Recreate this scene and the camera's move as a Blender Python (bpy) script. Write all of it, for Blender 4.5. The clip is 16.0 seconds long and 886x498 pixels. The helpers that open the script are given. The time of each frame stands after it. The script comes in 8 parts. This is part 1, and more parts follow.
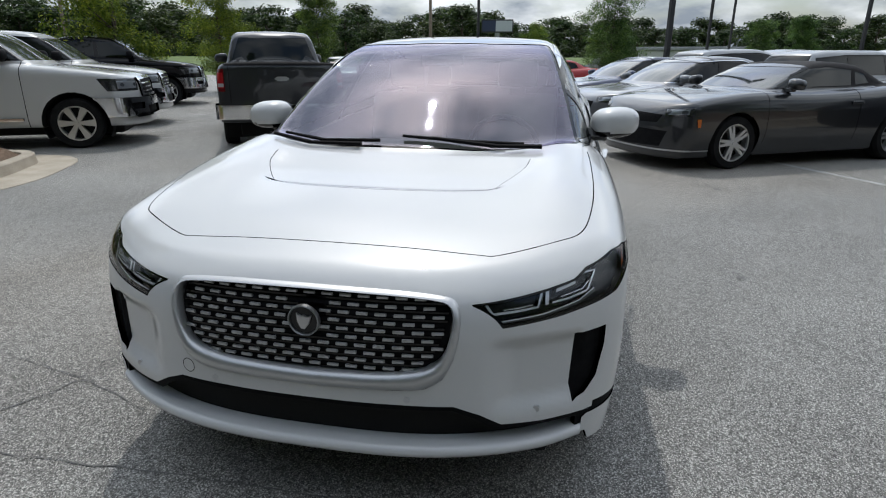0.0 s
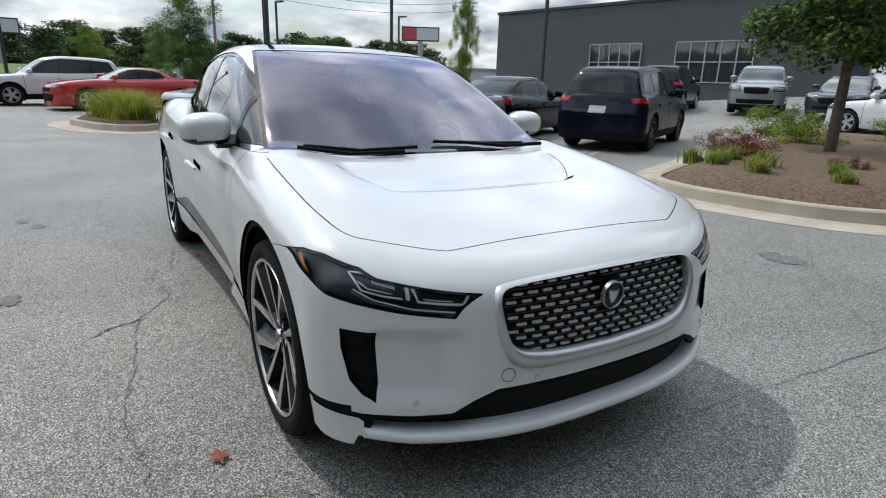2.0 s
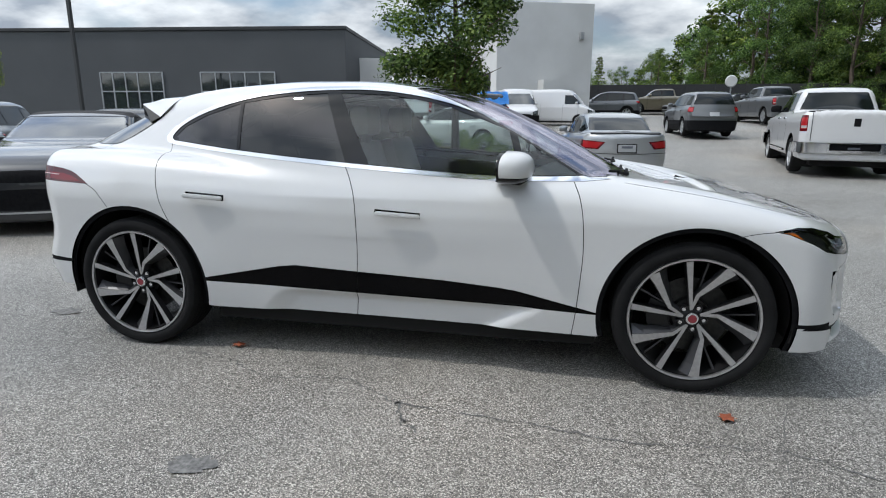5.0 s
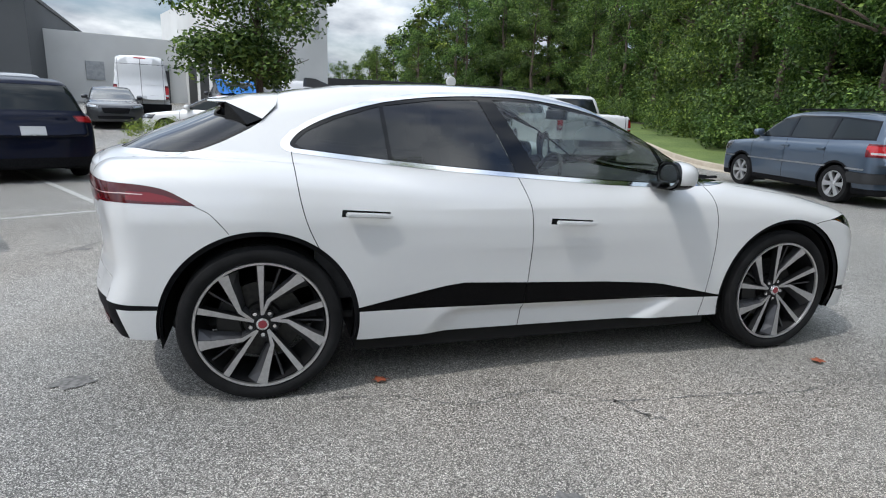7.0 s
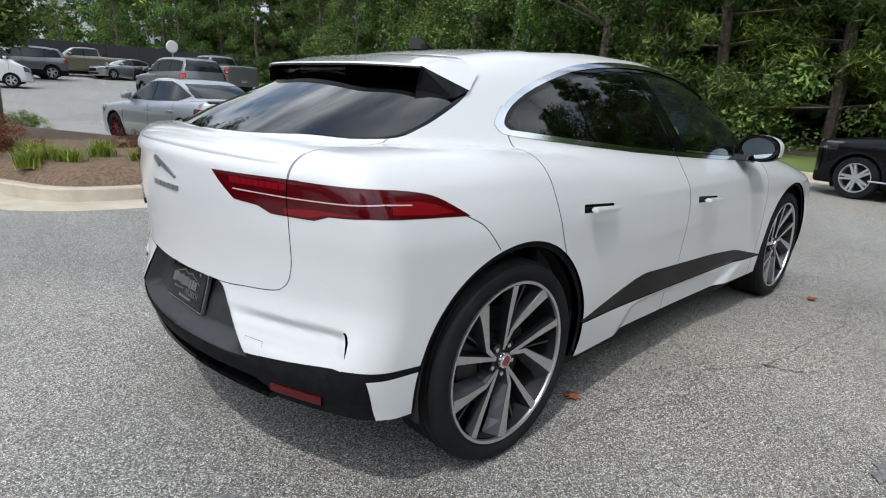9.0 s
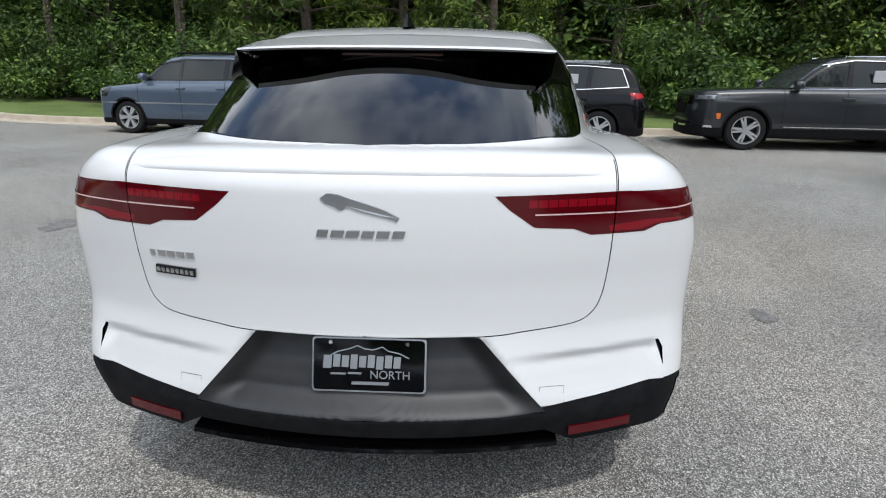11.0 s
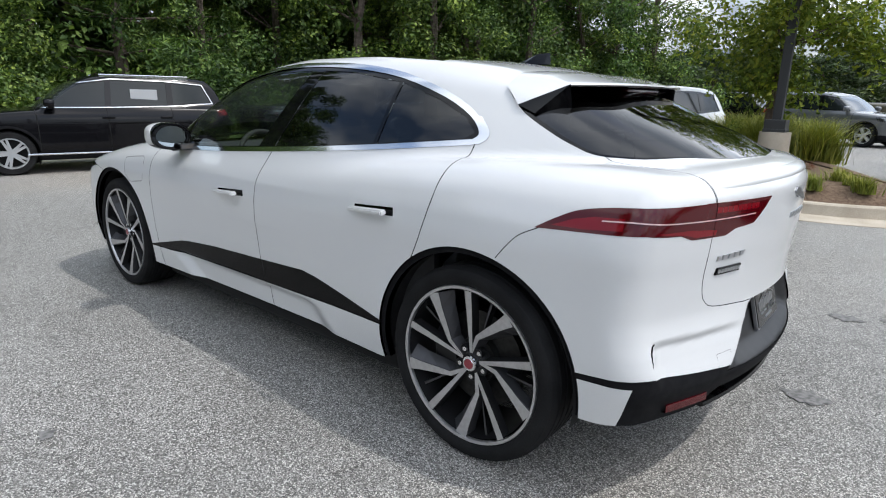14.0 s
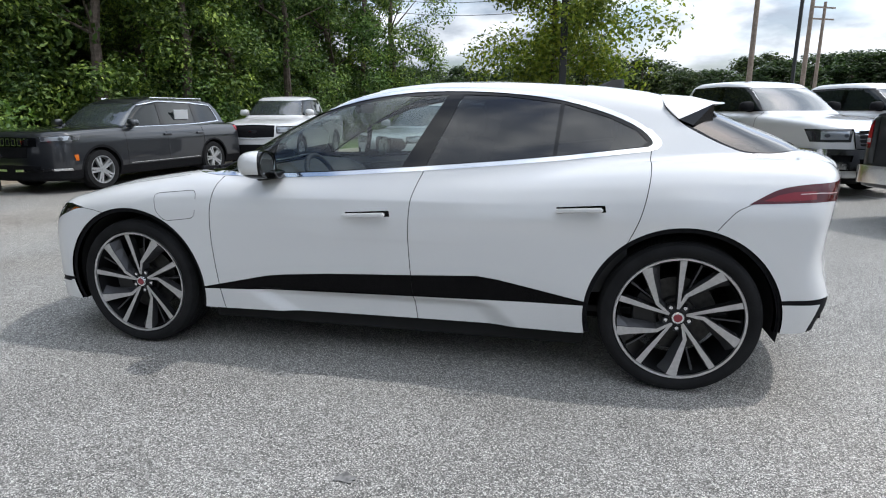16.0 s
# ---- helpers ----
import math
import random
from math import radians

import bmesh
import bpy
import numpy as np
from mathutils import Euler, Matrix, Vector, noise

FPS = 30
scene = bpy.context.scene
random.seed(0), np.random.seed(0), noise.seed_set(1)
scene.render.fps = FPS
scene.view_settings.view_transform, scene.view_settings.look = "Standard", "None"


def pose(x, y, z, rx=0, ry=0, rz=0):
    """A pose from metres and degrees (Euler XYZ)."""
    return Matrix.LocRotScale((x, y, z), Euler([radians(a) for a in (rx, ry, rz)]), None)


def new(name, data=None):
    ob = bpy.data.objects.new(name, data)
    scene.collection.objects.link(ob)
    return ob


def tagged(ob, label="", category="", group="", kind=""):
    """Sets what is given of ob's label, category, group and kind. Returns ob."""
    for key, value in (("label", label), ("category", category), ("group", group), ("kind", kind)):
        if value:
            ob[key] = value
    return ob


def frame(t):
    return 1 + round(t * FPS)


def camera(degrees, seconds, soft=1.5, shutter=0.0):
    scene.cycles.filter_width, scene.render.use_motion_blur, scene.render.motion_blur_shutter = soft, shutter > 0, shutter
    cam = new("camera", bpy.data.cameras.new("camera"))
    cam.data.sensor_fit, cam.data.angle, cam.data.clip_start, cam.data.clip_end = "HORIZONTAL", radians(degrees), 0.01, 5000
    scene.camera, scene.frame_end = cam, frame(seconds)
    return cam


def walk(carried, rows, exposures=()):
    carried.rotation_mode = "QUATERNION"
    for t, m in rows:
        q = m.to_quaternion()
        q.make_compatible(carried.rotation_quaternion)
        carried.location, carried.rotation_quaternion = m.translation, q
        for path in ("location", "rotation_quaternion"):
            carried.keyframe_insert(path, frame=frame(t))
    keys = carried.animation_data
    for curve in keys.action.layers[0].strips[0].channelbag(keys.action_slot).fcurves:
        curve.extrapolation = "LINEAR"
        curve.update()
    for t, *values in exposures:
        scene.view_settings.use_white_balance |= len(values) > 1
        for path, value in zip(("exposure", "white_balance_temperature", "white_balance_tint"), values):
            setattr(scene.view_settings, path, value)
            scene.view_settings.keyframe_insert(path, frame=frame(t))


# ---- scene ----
cam = camera(74.85, 16.0, 1.1)
# seconds, eye, turn in degrees (Euler XYZ)
ROWS = [
    (0.0, 3.700, 0.687, 1.378, 71.75, -0.19, 101.67),
    (0.5, 3.890, 0.209, 1.416, 71.61, -0.70, 90.98),
    (1.0, 3.898, -0.258, 1.415, 71.96, -1.58, 80.20),
    (1.5, 3.810, -0.879, 1.354, 72.30, -1.69, 69.42),
    (2.0, 3.538, -1.399, 1.332, 73.55, -1.65, 59.10),
    (2.5, 3.281, -1.915, 1.339, 73.45, -1.11, 50.31),
    (3.0, 2.889, -2.349, 1.310, 74.51, -0.82, 41.83),
    (3.5, 2.470, -2.834, 1.311, 74.35, -0.40, 33.79),
    (4.0, 1.955, -3.197, 1.314, 75.28, 0.23, 26.31),
    (4.2, 1.747, -3.332, 1.341, 75.70, 0.31, 23.16),
    (6.3, -0.637, -3.774, 1.257, 77.53, -1.88, -6.25),
    (6.5, -0.860, -3.723, 1.279, 77.20, -2.08, -9.28),
    (7.0, -1.450, -3.529, 1.360, 76.64, -2.06, -16.60),
    (7.5, -1.901, -3.223, 1.366, 76.76, -1.67, -23.33),
    (8.0, -2.338, -2.925, 1.345, 76.71, -1.59, -29.58),
    (8.5, -2.666, -2.515, 1.314, 76.09, -2.08, -36.16),
    (9.0, -3.010, -2.051, 1.274, 75.21, -2.76, -44.23),
    (9.5, -3.262, -1.539, 1.258, 75.51, -2.47, -54.47),
    (9.7, -3.322, -1.328, 1.281, 75.43, -2.00, -59.04),
    (11.8, -3.658, 0.405, 1.301, 73.89, -1.23, -102.21),
    (12.0, -3.591, 0.603, 1.299, 74.58, -1.44, -105.73),
    (12.5, -3.431, 1.104, 1.285, 74.77, -2.14, -114.77),
    (13.0, -3.177, 1.574, 1.288, 74.42, -2.33, -123.69),
    (13.5, -2.948, 2.035, 1.322, 74.64, -1.79, -131.53),
    (14.0, -2.675, 2.432, 1.323, 75.15, -1.12, -139.45),
    (14.5, -2.282, 2.779, 1.326, 74.75, -0.39, -147.14),
    (15.0, -1.839, 3.150, 1.326, 75.31, -0.03, -154.55),
    (15.5, -1.396, 3.385, 1.328, 76.40, 0.17, -160.88),
    (16.0, -0.998, 3.681, 1.337, 76.70, 0.33, -166.93),
]
walk(cam, [(t, pose(*p)) for t, *p in ROWS], exposures=[(0.0, 0.04, 6400, 8), (1.0, 0.12, 6380, 8), (2.5, 0.33, 6380, 8), (4.0, 0.33, 6380, 8), (6.5, 0.56, 6350, 9), (8.0, 0.56, 6370, 9), (9.5, 0.54, 6450, 9), (12.5, 0.60, 6450, 10), (14.0, 0.71, 6420, 10), (16.0, 0.71, 6370, 10)])

# ---- daylight ----
SUN = Vector((-0.60, -0.25, 1.08)).normalized()      # towards the sun
world = bpy.data.worlds.new("sky")
scene.world = world
world.use_nodes = True
wn, wl = world.node_tree.nodes, world.node_tree.links
wn.clear()


def wnode(kind, **values):
    n = wn.new(kind)
    for k, v in values.items():
        n.inputs[k].default_value = v
    return n


sky = wn.new("ShaderNodeTexSky")
sky.sky_type, sky.sun_disc = "NISHITA", False
sky.sun_elevation, sky.sun_rotation = math.asin(SUN.z), math.atan2(SUN.x, SUN.y)
sky.air_density, sky.dust_density = 1.0, 2.0
coord = wn.new("ShaderNodeTexCoord")
sep = wn.new("ShaderNodeSeparateXYZ")
wl.new(coord.outputs["Generated"], sep.inputs[0])
# clouds on a flat layer: the direction divided by its height
up = wn.new("ShaderNodeMath"); up.operation = "MAXIMUM"; up.inputs[1].default_value = 0.0
wl.new(sep.outputs[2], up.inputs[0])
up2 = wn.new("ShaderNodeMath"); up2.operation = "ADD"; up2.inputs[1].default_value = 0.30
wl.new(up.outputs[0], up2.inputs[0])
div = wn.new("ShaderNodeVectorMath"); div.operation = "DIVIDE"
comb = wn.new("ShaderNodeCombineXYZ")
for i in range(3):
    wl.new(up2.outputs[0], comb.inputs[i])
wl.new(coord.outputs["Generated"], div.inputs[0])
wl.new(comb.outputs[0], div.inputs[1])
cloud = wnode("ShaderNodeTexNoise", Scale=2.4, Detail=8.0, Roughness=0.52, Distortion=0.2)
wl.new(div.outputs[0], cloud.inputs["Vector"])
cover = wn.new("ShaderNodeValToRGB")
cover.color_ramp.elements[0].position, cover.color_ramp.elements[1].position = 0.34, 0.56
wl.new(cloud.outputs[0], cover.inputs[0])
shade = wnode("ShaderNodeTexNoise", Scale=3.4, Detail=6.0, Roughness=0.50)
wl.new(div.outputs[0], shade.inputs["Vector"])
tone = wn.new("ShaderNodeValToRGB")
tone.color_ramp.elements[0].position, tone.color_ramp.elements[0].color = 0.36, (2.9, 3.3, 3.9, 1)
tone.color_ramp.elements[1].position, tone.color_ramp.elements[1].color = 0.66, (8.9, 9.2, 9.5, 1)
wl.new(shade.outputs[0], tone.inputs[0])
mixc = wn.new("ShaderNodeMix"); mixc.data_type = "RGBA"
wl.new(cover.outputs[0], mixc.inputs[0])
wl.new(sky.outputs[0], mixc.inputs[6])
wl.new(tone.outputs[0], mixc.inputs[7])
# brighter sky and cloud round the sun
aim = wn.new("ShaderNodeVectorMath"); aim.operation = "DOT_PRODUCT"
aim.inputs[1].default_value = SUN
norm = wn.new("ShaderNodeVectorMath"); norm.operation = "NORMALIZE"
wl.new(coord.outputs["Generated"], norm.inputs[0])
wl.new(norm.outputs[0], aim.inputs[0])
glow = wn.new("ShaderNodeMapRange")
glow.interpolation_type = "SMOOTHERSTEP"
for k, v in ((1, -.15), (2, .96), (3, .90), (4, 1.5)):
    glow.inputs[k].default_value = v
wl.new(aim.outputs["Value"], glow.inputs[0])
lit = wn.new("ShaderNodeVectorMath"); lit.operation = "SCALE"
wl.new(mixc.outputs[2], lit.inputs[0])
wl.new(glow.outputs[0], lit.inputs["Scale"])
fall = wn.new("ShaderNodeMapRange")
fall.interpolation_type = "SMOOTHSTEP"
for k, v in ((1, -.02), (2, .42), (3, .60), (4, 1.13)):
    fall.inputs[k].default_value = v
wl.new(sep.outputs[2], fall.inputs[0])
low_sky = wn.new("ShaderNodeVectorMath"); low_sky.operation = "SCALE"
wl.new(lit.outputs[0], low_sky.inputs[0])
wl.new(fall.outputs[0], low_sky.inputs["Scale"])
bg = wnode("ShaderNodeBackground", Strength=0.122)
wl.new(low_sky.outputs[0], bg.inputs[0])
wout = wn.new("ShaderNodeOutputWorld")
wl.new(bg.outputs[0], wout.inputs[0])

sun = new("sun", bpy.data.lights.new("sun", "SUN"))
sun.data.energy, sun.data.angle, sun.data.color = 1.4, radians(1.2), (1.0, 0.975, 0.94)
sun.rotation_euler = SUN.to_track_quat("Z", "Y").to_euler()

# ---- materials ----
def material(name, color, rough=0.5, metal=0.0, coat=0.0, spec=None):
    """A principled material; returns it with its nodes, links and shader."""
    m = bpy.data.materials.new(name)
    m.use_nodes = True
    b = m.node_tree.nodes["Principled BSDF"]
    b.inputs["Base Color"].default_value = (*color, 1)
    b.inputs["Roughness"].default_value, b.inputs["Metallic"].default_value = rough, metal
    b.inputs["Coat Weight"].default_value, b.inputs["Coat Roughness"].default_value = coat, 0.03
    if spec is not None:
        b.inputs["Specular IOR Level"].default_value = spec
    return m


def noise_tex(m, scale, detail=3.0, rough=0.5, vec=None, distort=0.0):
    n = m.node_tree.nodes.new("ShaderNodeTexNoise")
    n.inputs["Scale"].default_value, n.inputs["Detail"].default_value, n.inputs["Roughness"].default_value = scale, detail, rough
    n.inputs["Distortion"].default_value = distort
    if vec is None:
        c = m.node_tree.nodes.get("Coord") or m.node_tree.nodes.new("ShaderNodeTexCoord")
        c.name = "Coord"
        vec = c.outputs["Object"]
    m.node_tree.links.new(vec, n.inputs["Vector"])
    return n.outputs["Fac"]


def ramp(m, fac, *stops):
    r = m.node_tree.nodes.new("ShaderNodeValToRGB")
    e = r.color_ramp.elements
    while len(e) < len(stops):
        e.new(0.5)
    for el, (p, c) in zip(e, stops):
        el.position, el.color = p, (*(c if isinstance(c, tuple) else (c, c, c)), 1)
    m.node_tree.links.new(fac, r.inputs[0])
    return r.outputs[0]


def blend(m, fac, a, b, mode="MIX"):
    x = m.node_tree.nodes.new("ShaderNodeMix")
    x.data_type, x.blend_type = "RGBA", mode
    for i, v in ((0, fac), (6, a), (7, b)):
        if isinstance(v, (int, float)):
            x.inputs[i].default_value = v
        elif isinstance(v, tuple):
            x.inputs[i].default_value = (*v, 1)
        else:
            m.node_tree.links.new(v, x.inputs[i])
    return x.outputs[2]


def paint_in(m, out, socket="Base Color"):
    m.node_tree.links.new(out, m.node_tree.nodes["Principled BSDF"].inputs[socket])


def bump(m, height, strength, distance):
    b = m.node_tree.nodes.new("ShaderNodeBump")
    b.inputs["Strength"].default_value, b.inputs["Distance"].default_value = strength, distance
    m.node_tree.links.new(height, b.inputs["Height"])
    m.node_tree.links.new(b.outputs[0], m.node_tree.nodes["Principled BSDF"].inputs["Normal"])


def varied(name, a, b, scale, rough=0.6, metal=0.0, fine=None, bumps=None, **more):
    """Two tones mixed by noise, with finer grain over it."""
    m = material(name, a, rough, metal, **more)
    col = ramp(m, noise_tex(m, scale, 4), (0.35, a), (0.65, b))
    if fine:
        col = blend(m, 0.35, col, ramp(m, noise_tex(m, fine, 4, 0.6), (0.3, 0.25), (0.7, 0.8)), "SOFT_LIGHT")
    paint_in(m, col)
    if bumps:
        bump(m, noise_tex(m, bumps[0], 4, 0.6), bumps[1], bumps[2])
    return m


def glass_mat(name, tint, f0=0.045, gloss=(1, 1, 1), rough=0.01):
    """A tinted pane: gloss that grows towards grazing angles over a tinted see-through body."""
    m = bpy.data.materials.new(name)
    m.use_nodes = True
    n, l = m.node_tree.nodes, m.node_tree.links
    n.clear()
    out, mix, g, t, lw, pw, ma = (n.new("ShaderNode" + k) for k in ("OutputMaterial", "MixShader", "BsdfGlossy", "BsdfTransparent", "LayerWeight", "Math", "Math"))
    g.inputs["Roughness"].default_value, g.inputs["Color"].default_value = rough, (*gloss, 1)
    t.inputs["Color"].default_value = (*tint, 1)
    lw.inputs["Blend"].default_value = 0.5
    pw.operation, ma.operation = "POWER", "MULTIPLY_ADD"
    pw.inputs[1].default_value, ma.inputs[1].default_value, ma.inputs[2].default_value = 4.0, 1 - f0, f0
    l.new(lw.outputs["Facing"], pw.inputs[0]), l.new(pw.outputs[0], ma.inputs[0])
    l.new(ma.outputs[0], mix.inputs[0]), l.new(t.outputs[0], mix.inputs[1]), l.new(g.outputs[0], mix.inputs[2]), l.new(mix.outputs[0], out.inputs[0])
    return m


def car_paint(name, color, metal=0.0, rough=0.35):
    dark = max(color) < .02
    m = material(name, color, rough, metal, coat=0.3 if dark else 1.0, spec=0.08 if dark else None)
    n = noise_tex(m, 900, 1)
    paint_in(m, ramp(m, n, (0.3, tuple(c * .93 for c in color)), (0.7, tuple(min(c * 1.05, .85) for c in color))))
    return m


WHITE = car_paint("white_paint", (0.61, 0.612, 0.61))
BLACK_GLOSS = material("gloss_black", (0.003, 0.003, 0.0035), 0.05, spec=0.35)
SILL_BLACK = material("sill_gloss_black", (0.0025, 0.0025, 0.003), 0.08, spec=0.10)
BLACK_PLASTIC = varied("black_plastic", (0.007, 0.007, 0.008), (0.011, 0.011, 0.012), 30, 0.65, fine=400, spec=0.06)
DARK_GREY = varied("dark_grey_plastic", (0.012, 0.0124, 0.0132), (0.017, 0.017, 0.018), 20, 0.5, fine=500)
GAP = material("panel_gap", (0.004, 0.004, 0.004), 0.9)
MIRROR = material("mirror_glass", (0.42, 0.46, 0.46), 0.03, 1.0)
CHROME = material("chrome", (0.75, 0.76, 0.78), 0.12, 1.0)
SATIN = material("satin_silver", (0.52, 0.53, 0.55), 0.28, 1.0)
ALLOY = varied("machined_alloy", (0.50, 0.50, 0.51), (0.57, 0.57, 0.58), 60, 0.30, 0.9)
ALLOY_MID = material("grey_alloy", (0.06, 0.06, 0.064), 0.4, 0.5)
DASH = material("grille_dash_metal", (0.46, 0.465, 0.475), 0.4, 0.7)
SATIN_FRAME = material("satin_frame", (0.50, 0.505, 0.51), 0.33, 0.65)
BADGE = material("brushed_badge_metal", (0.34, 0.345, 0.35), 0.3, 0.85)
ALLOY_DARK = material("dark_grey_alloy", (0.012, 0.012, 0.013), 0.4, 0.3)
BRAKE = varied("brake_metal", (0.03, 0.03, 0.03), (0.05, 0.049, 0.047), 40, 0.45, 0.8)
TYRE = varied("tyre_rubber", (0.009, 0.009, 0.0095), (0.015, 0.015, 0.0155), 8, 0.75, fine=250, spec=0.12)
RED_LENS = material("red_lens", (0.062, 0.001, 0.003), 0.10, spec=0.45)
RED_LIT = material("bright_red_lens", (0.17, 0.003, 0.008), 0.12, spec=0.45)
RED_DARK = material("dark_red_lens", (0.030, 0.0015, 0.003), 0.15, coat=1.0)
RED_GLOW = material("red_light_bar", (0.62, 0.40, 0.40), 0.2, coat=1.0)
AMBER = material("amber_reflector", (0.52, 0.125, 0.014), 0.25, coat=0.5)
LAMP_DARK = material("lamp_housing", (0.022, 0.0225, 0.024), 0.3, 0.3)
LAMP_BAND = material("lamp_band_grey", (0.12, 0.122, 0.125), 0.3, 0.4)
LAMP_CLEAR = material("lamp_reflector", (0.72, 0.74, 0.76), 0.25, 0.35)
HUB_RED = material("red_hub_cap", (0.22, 0.03, 0.04), 0.3)
GLASS = glass_mat("car_glass", (0.64, 0.71, 0.69), 0.055)
WINDSCREEN = glass_mat("coated_windscreen", (0.50, 0.55, 0.535), 0.14, (0.86, 0.82, 0.95), 0.02)
GLASS_DARK = glass_mat("privacy_glass", (0.030, 0.032, 0.034), 0.055)
GLASS_CLEAR = glass_mat("clear_lens", (0.94, 0.95, 0.96), 0.03)
ROOF_GLASS = material("roof_glass", (0.006, 0.006, 0.008), 0.04, coat=1.0)
SEAT = varied("grey_leather", (0.24, 0.23, 0.22), (0.29, 0.28, 0.27), 12, 0.6)
TRIM_DARK = varied("dark_trim", (0.02, 0.02, 0.022), (0.032, 0.032, 0.034), 14, 0.7)


def asphalt_mat():
    m = material("asphalt", (0.17, 0.17, 0.168), 0.66, spec=0.5)
    n, l = m.node_tree.nodes, m.node_tree.links
    c = n.new("ShaderNodeTexCoord")
    c.name = "Coord"
    v = n.new("ShaderNodeTexVoronoi")
    v.inputs["Scale"].default_value, v.inputs["Randomness"].default_value = 245, 1
    l.new(c.outputs["Object"], v.inputs["Vector"])
    sep_c = n.new("ShaderNodeSeparateColor")
    l.new(v.outputs["Color"], sep_c.inputs[0])
    stones = ramp(m, sep_c.outputs[0], (0.0, (0.038, 0.0365, 0.033)), (0.30, (0.128, 0.124, 0.113)), (0.60, (0.242, 0.235, 0.217)), (0.82, (0.445, 0.432, 0.402)), (1.0, (0.78, 0.762, 0.715)))
    edge = ramp(m, v.outputs["Distance"], (0.25, 1.0), (0.75, 0.6))
    col = blend(m, 0.7, stones, edge, "MULTIPLY")
    mid = ramp(m, noise_tex(m, 14, 5, 0.65), (0.3, 0.34), (0.7, 0.62))
    col = blend(m, 0.55, col, mid, "SOFT_LIGHT")
    big = ramp(m, noise_tex(m, 0.55, 5, 0.62, distort=0.4), (0.32, 0.30), (0.68, 0.66))
    col = blend(m, 0.75, col, big, "SOFT_LIGHT")
    stain = ramp(m, noise_tex(m, 0.21, 3, 0.5), (0.50, (0.5, 0.5, 0.5)), (0.72, (0.60, 0.535, 0.47)))
    col = blend(m, 0.6, col, stain, "OVERLAY")
    paint_in(m, col)
    bump(m, v.outputs["Distance"], 0.55, 0.004)
    return m


def foliage_mat(name, dark, mid, light):
    m = bpy.data.materials.new(name)
    m.use_nodes = True
    n, l = m.node_tree.nodes, m.node_tree.links
    b = n["Principled BSDF"]
    geo = n.new("ShaderNodeNewGeometry")
    info = n.new("ShaderNodeObjectInfo")
    col = ramp(m, geo.outputs["Random Per Island"], (0.0, dark), (0.55, mid), (1.0, light))
    hue = ramp(m, info.outputs["Random"], (0.0, (0.42, 0.50, 0.42)), (0.5, (0.5, 0.5, 0.5)), (1.0, (0.60, 0.55, 0.38)))
    col = blend(m, 0.8, col, hue, "OVERLAY")
    # noise paints sunlit clumps and shaded gaps into the leaf colour
    clump_shade = ramp(m, noise_tex(m, 1.15, 2.0), (0.36, (0.62, 0.66, 0.70)), (0.52, (1.05, 1.05, 1.02)), (0.66, (1.62, 1.56, 1.30)))
    col = blend(m, 1.0, col, clump_shade, "MULTIPLY")
    l.new(col, b.inputs["Base Color"])
    b.inputs["Roughness"].default_value, b.inputs["Specular IOR Level"].default_value = 0.55, 0.3
    t = n.new("ShaderNodeBsdfTranslucent")
    l.new(blend(m, 0.5, col, (0.35, 0.5, 0.05), "SOFT_LIGHT"), t.inputs["Color"])
    mx = n.new("ShaderNodeMixShader")
    mx.inputs[0].default_value = 0.32
    l.new(b.outputs[0], mx.inputs[1]), l.new(t.outputs[0], mx.inputs[2]), l.new(mx.outputs[0], n["Material Output"].inputs[0])
    return m


ASPHALT = asphalt_mat()
CRACK = varied("crack_fill", (0.095, 0.093, 0.09), (0.19, 0.186, 0.178), 60, 0.95)
OIL = varied("oil_stain", (0.085, 0.083, 0.08), (0.20, 0.196, 0.188), 45, 0.8, fine=300)
CONCRETE = varied("kerb_concrete", (0.37, 0.320, 0.25), (0.46, 0.405, 0.325), 3, 0.9, fine=90, bumps=(180, .3, .004))
LINE_PAINT = varied("line_paint", (0.46, 0.46, 0.44), (0.28, 0.28, 0.27), 9, 0.8, fine=120)
MULCH = varied("pine_mulch", (0.13, 0.082, 0.052), (0.235, 0.16, 0.105), 26, 0.95, fine=140, bumps=(90, .9, .03))
LAWN = varied("grass_lawn", (0.085, 0.13, 0.03), (0.13, 0.18, 0.045), 0.8, 0.9, fine=30, bumps=(60, .7, .03))
FLOOR_WOOD = varied("forest_floor", (0.03, 0.028, 0.016), (0.06, 0.055, 0.03), 2, 0.95, fine=40)
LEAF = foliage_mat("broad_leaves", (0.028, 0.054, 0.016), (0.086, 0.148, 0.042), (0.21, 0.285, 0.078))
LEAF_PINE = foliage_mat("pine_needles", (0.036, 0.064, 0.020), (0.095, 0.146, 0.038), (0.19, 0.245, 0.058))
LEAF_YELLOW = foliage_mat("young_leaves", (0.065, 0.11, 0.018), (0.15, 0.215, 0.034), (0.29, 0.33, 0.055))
GRASSY = foliage_mat("grass_blades", (0.13, 0.165, 0.03), (0.26, 0.29, 0.06), (0.44, 0.43, 0.13))
LEAF_DISTANT = foliage_mat("distant_leaves", (0.020, 0.034, 0.014), (0.045, 0.070, 0.028), (0.085, 0.115, 0.048))
RUSTY = foliage_mat("rusty_leaves", (0.10, 0.035, 0.018), (0.17, 0.055, 0.028), (0.24, 0.10, 0.05))
BARK = varied("bark", (0.07, 0.052, 0.04), (0.13, 0.10, 0.08), 9, 0.95, fine=60, bumps=(24, .8, .03))
WALL_DARK = varied("dark_grey_cladding", (0.058, 0.062, 0.066), (0.068, 0.072, 0.076), 0.3, 0.8)
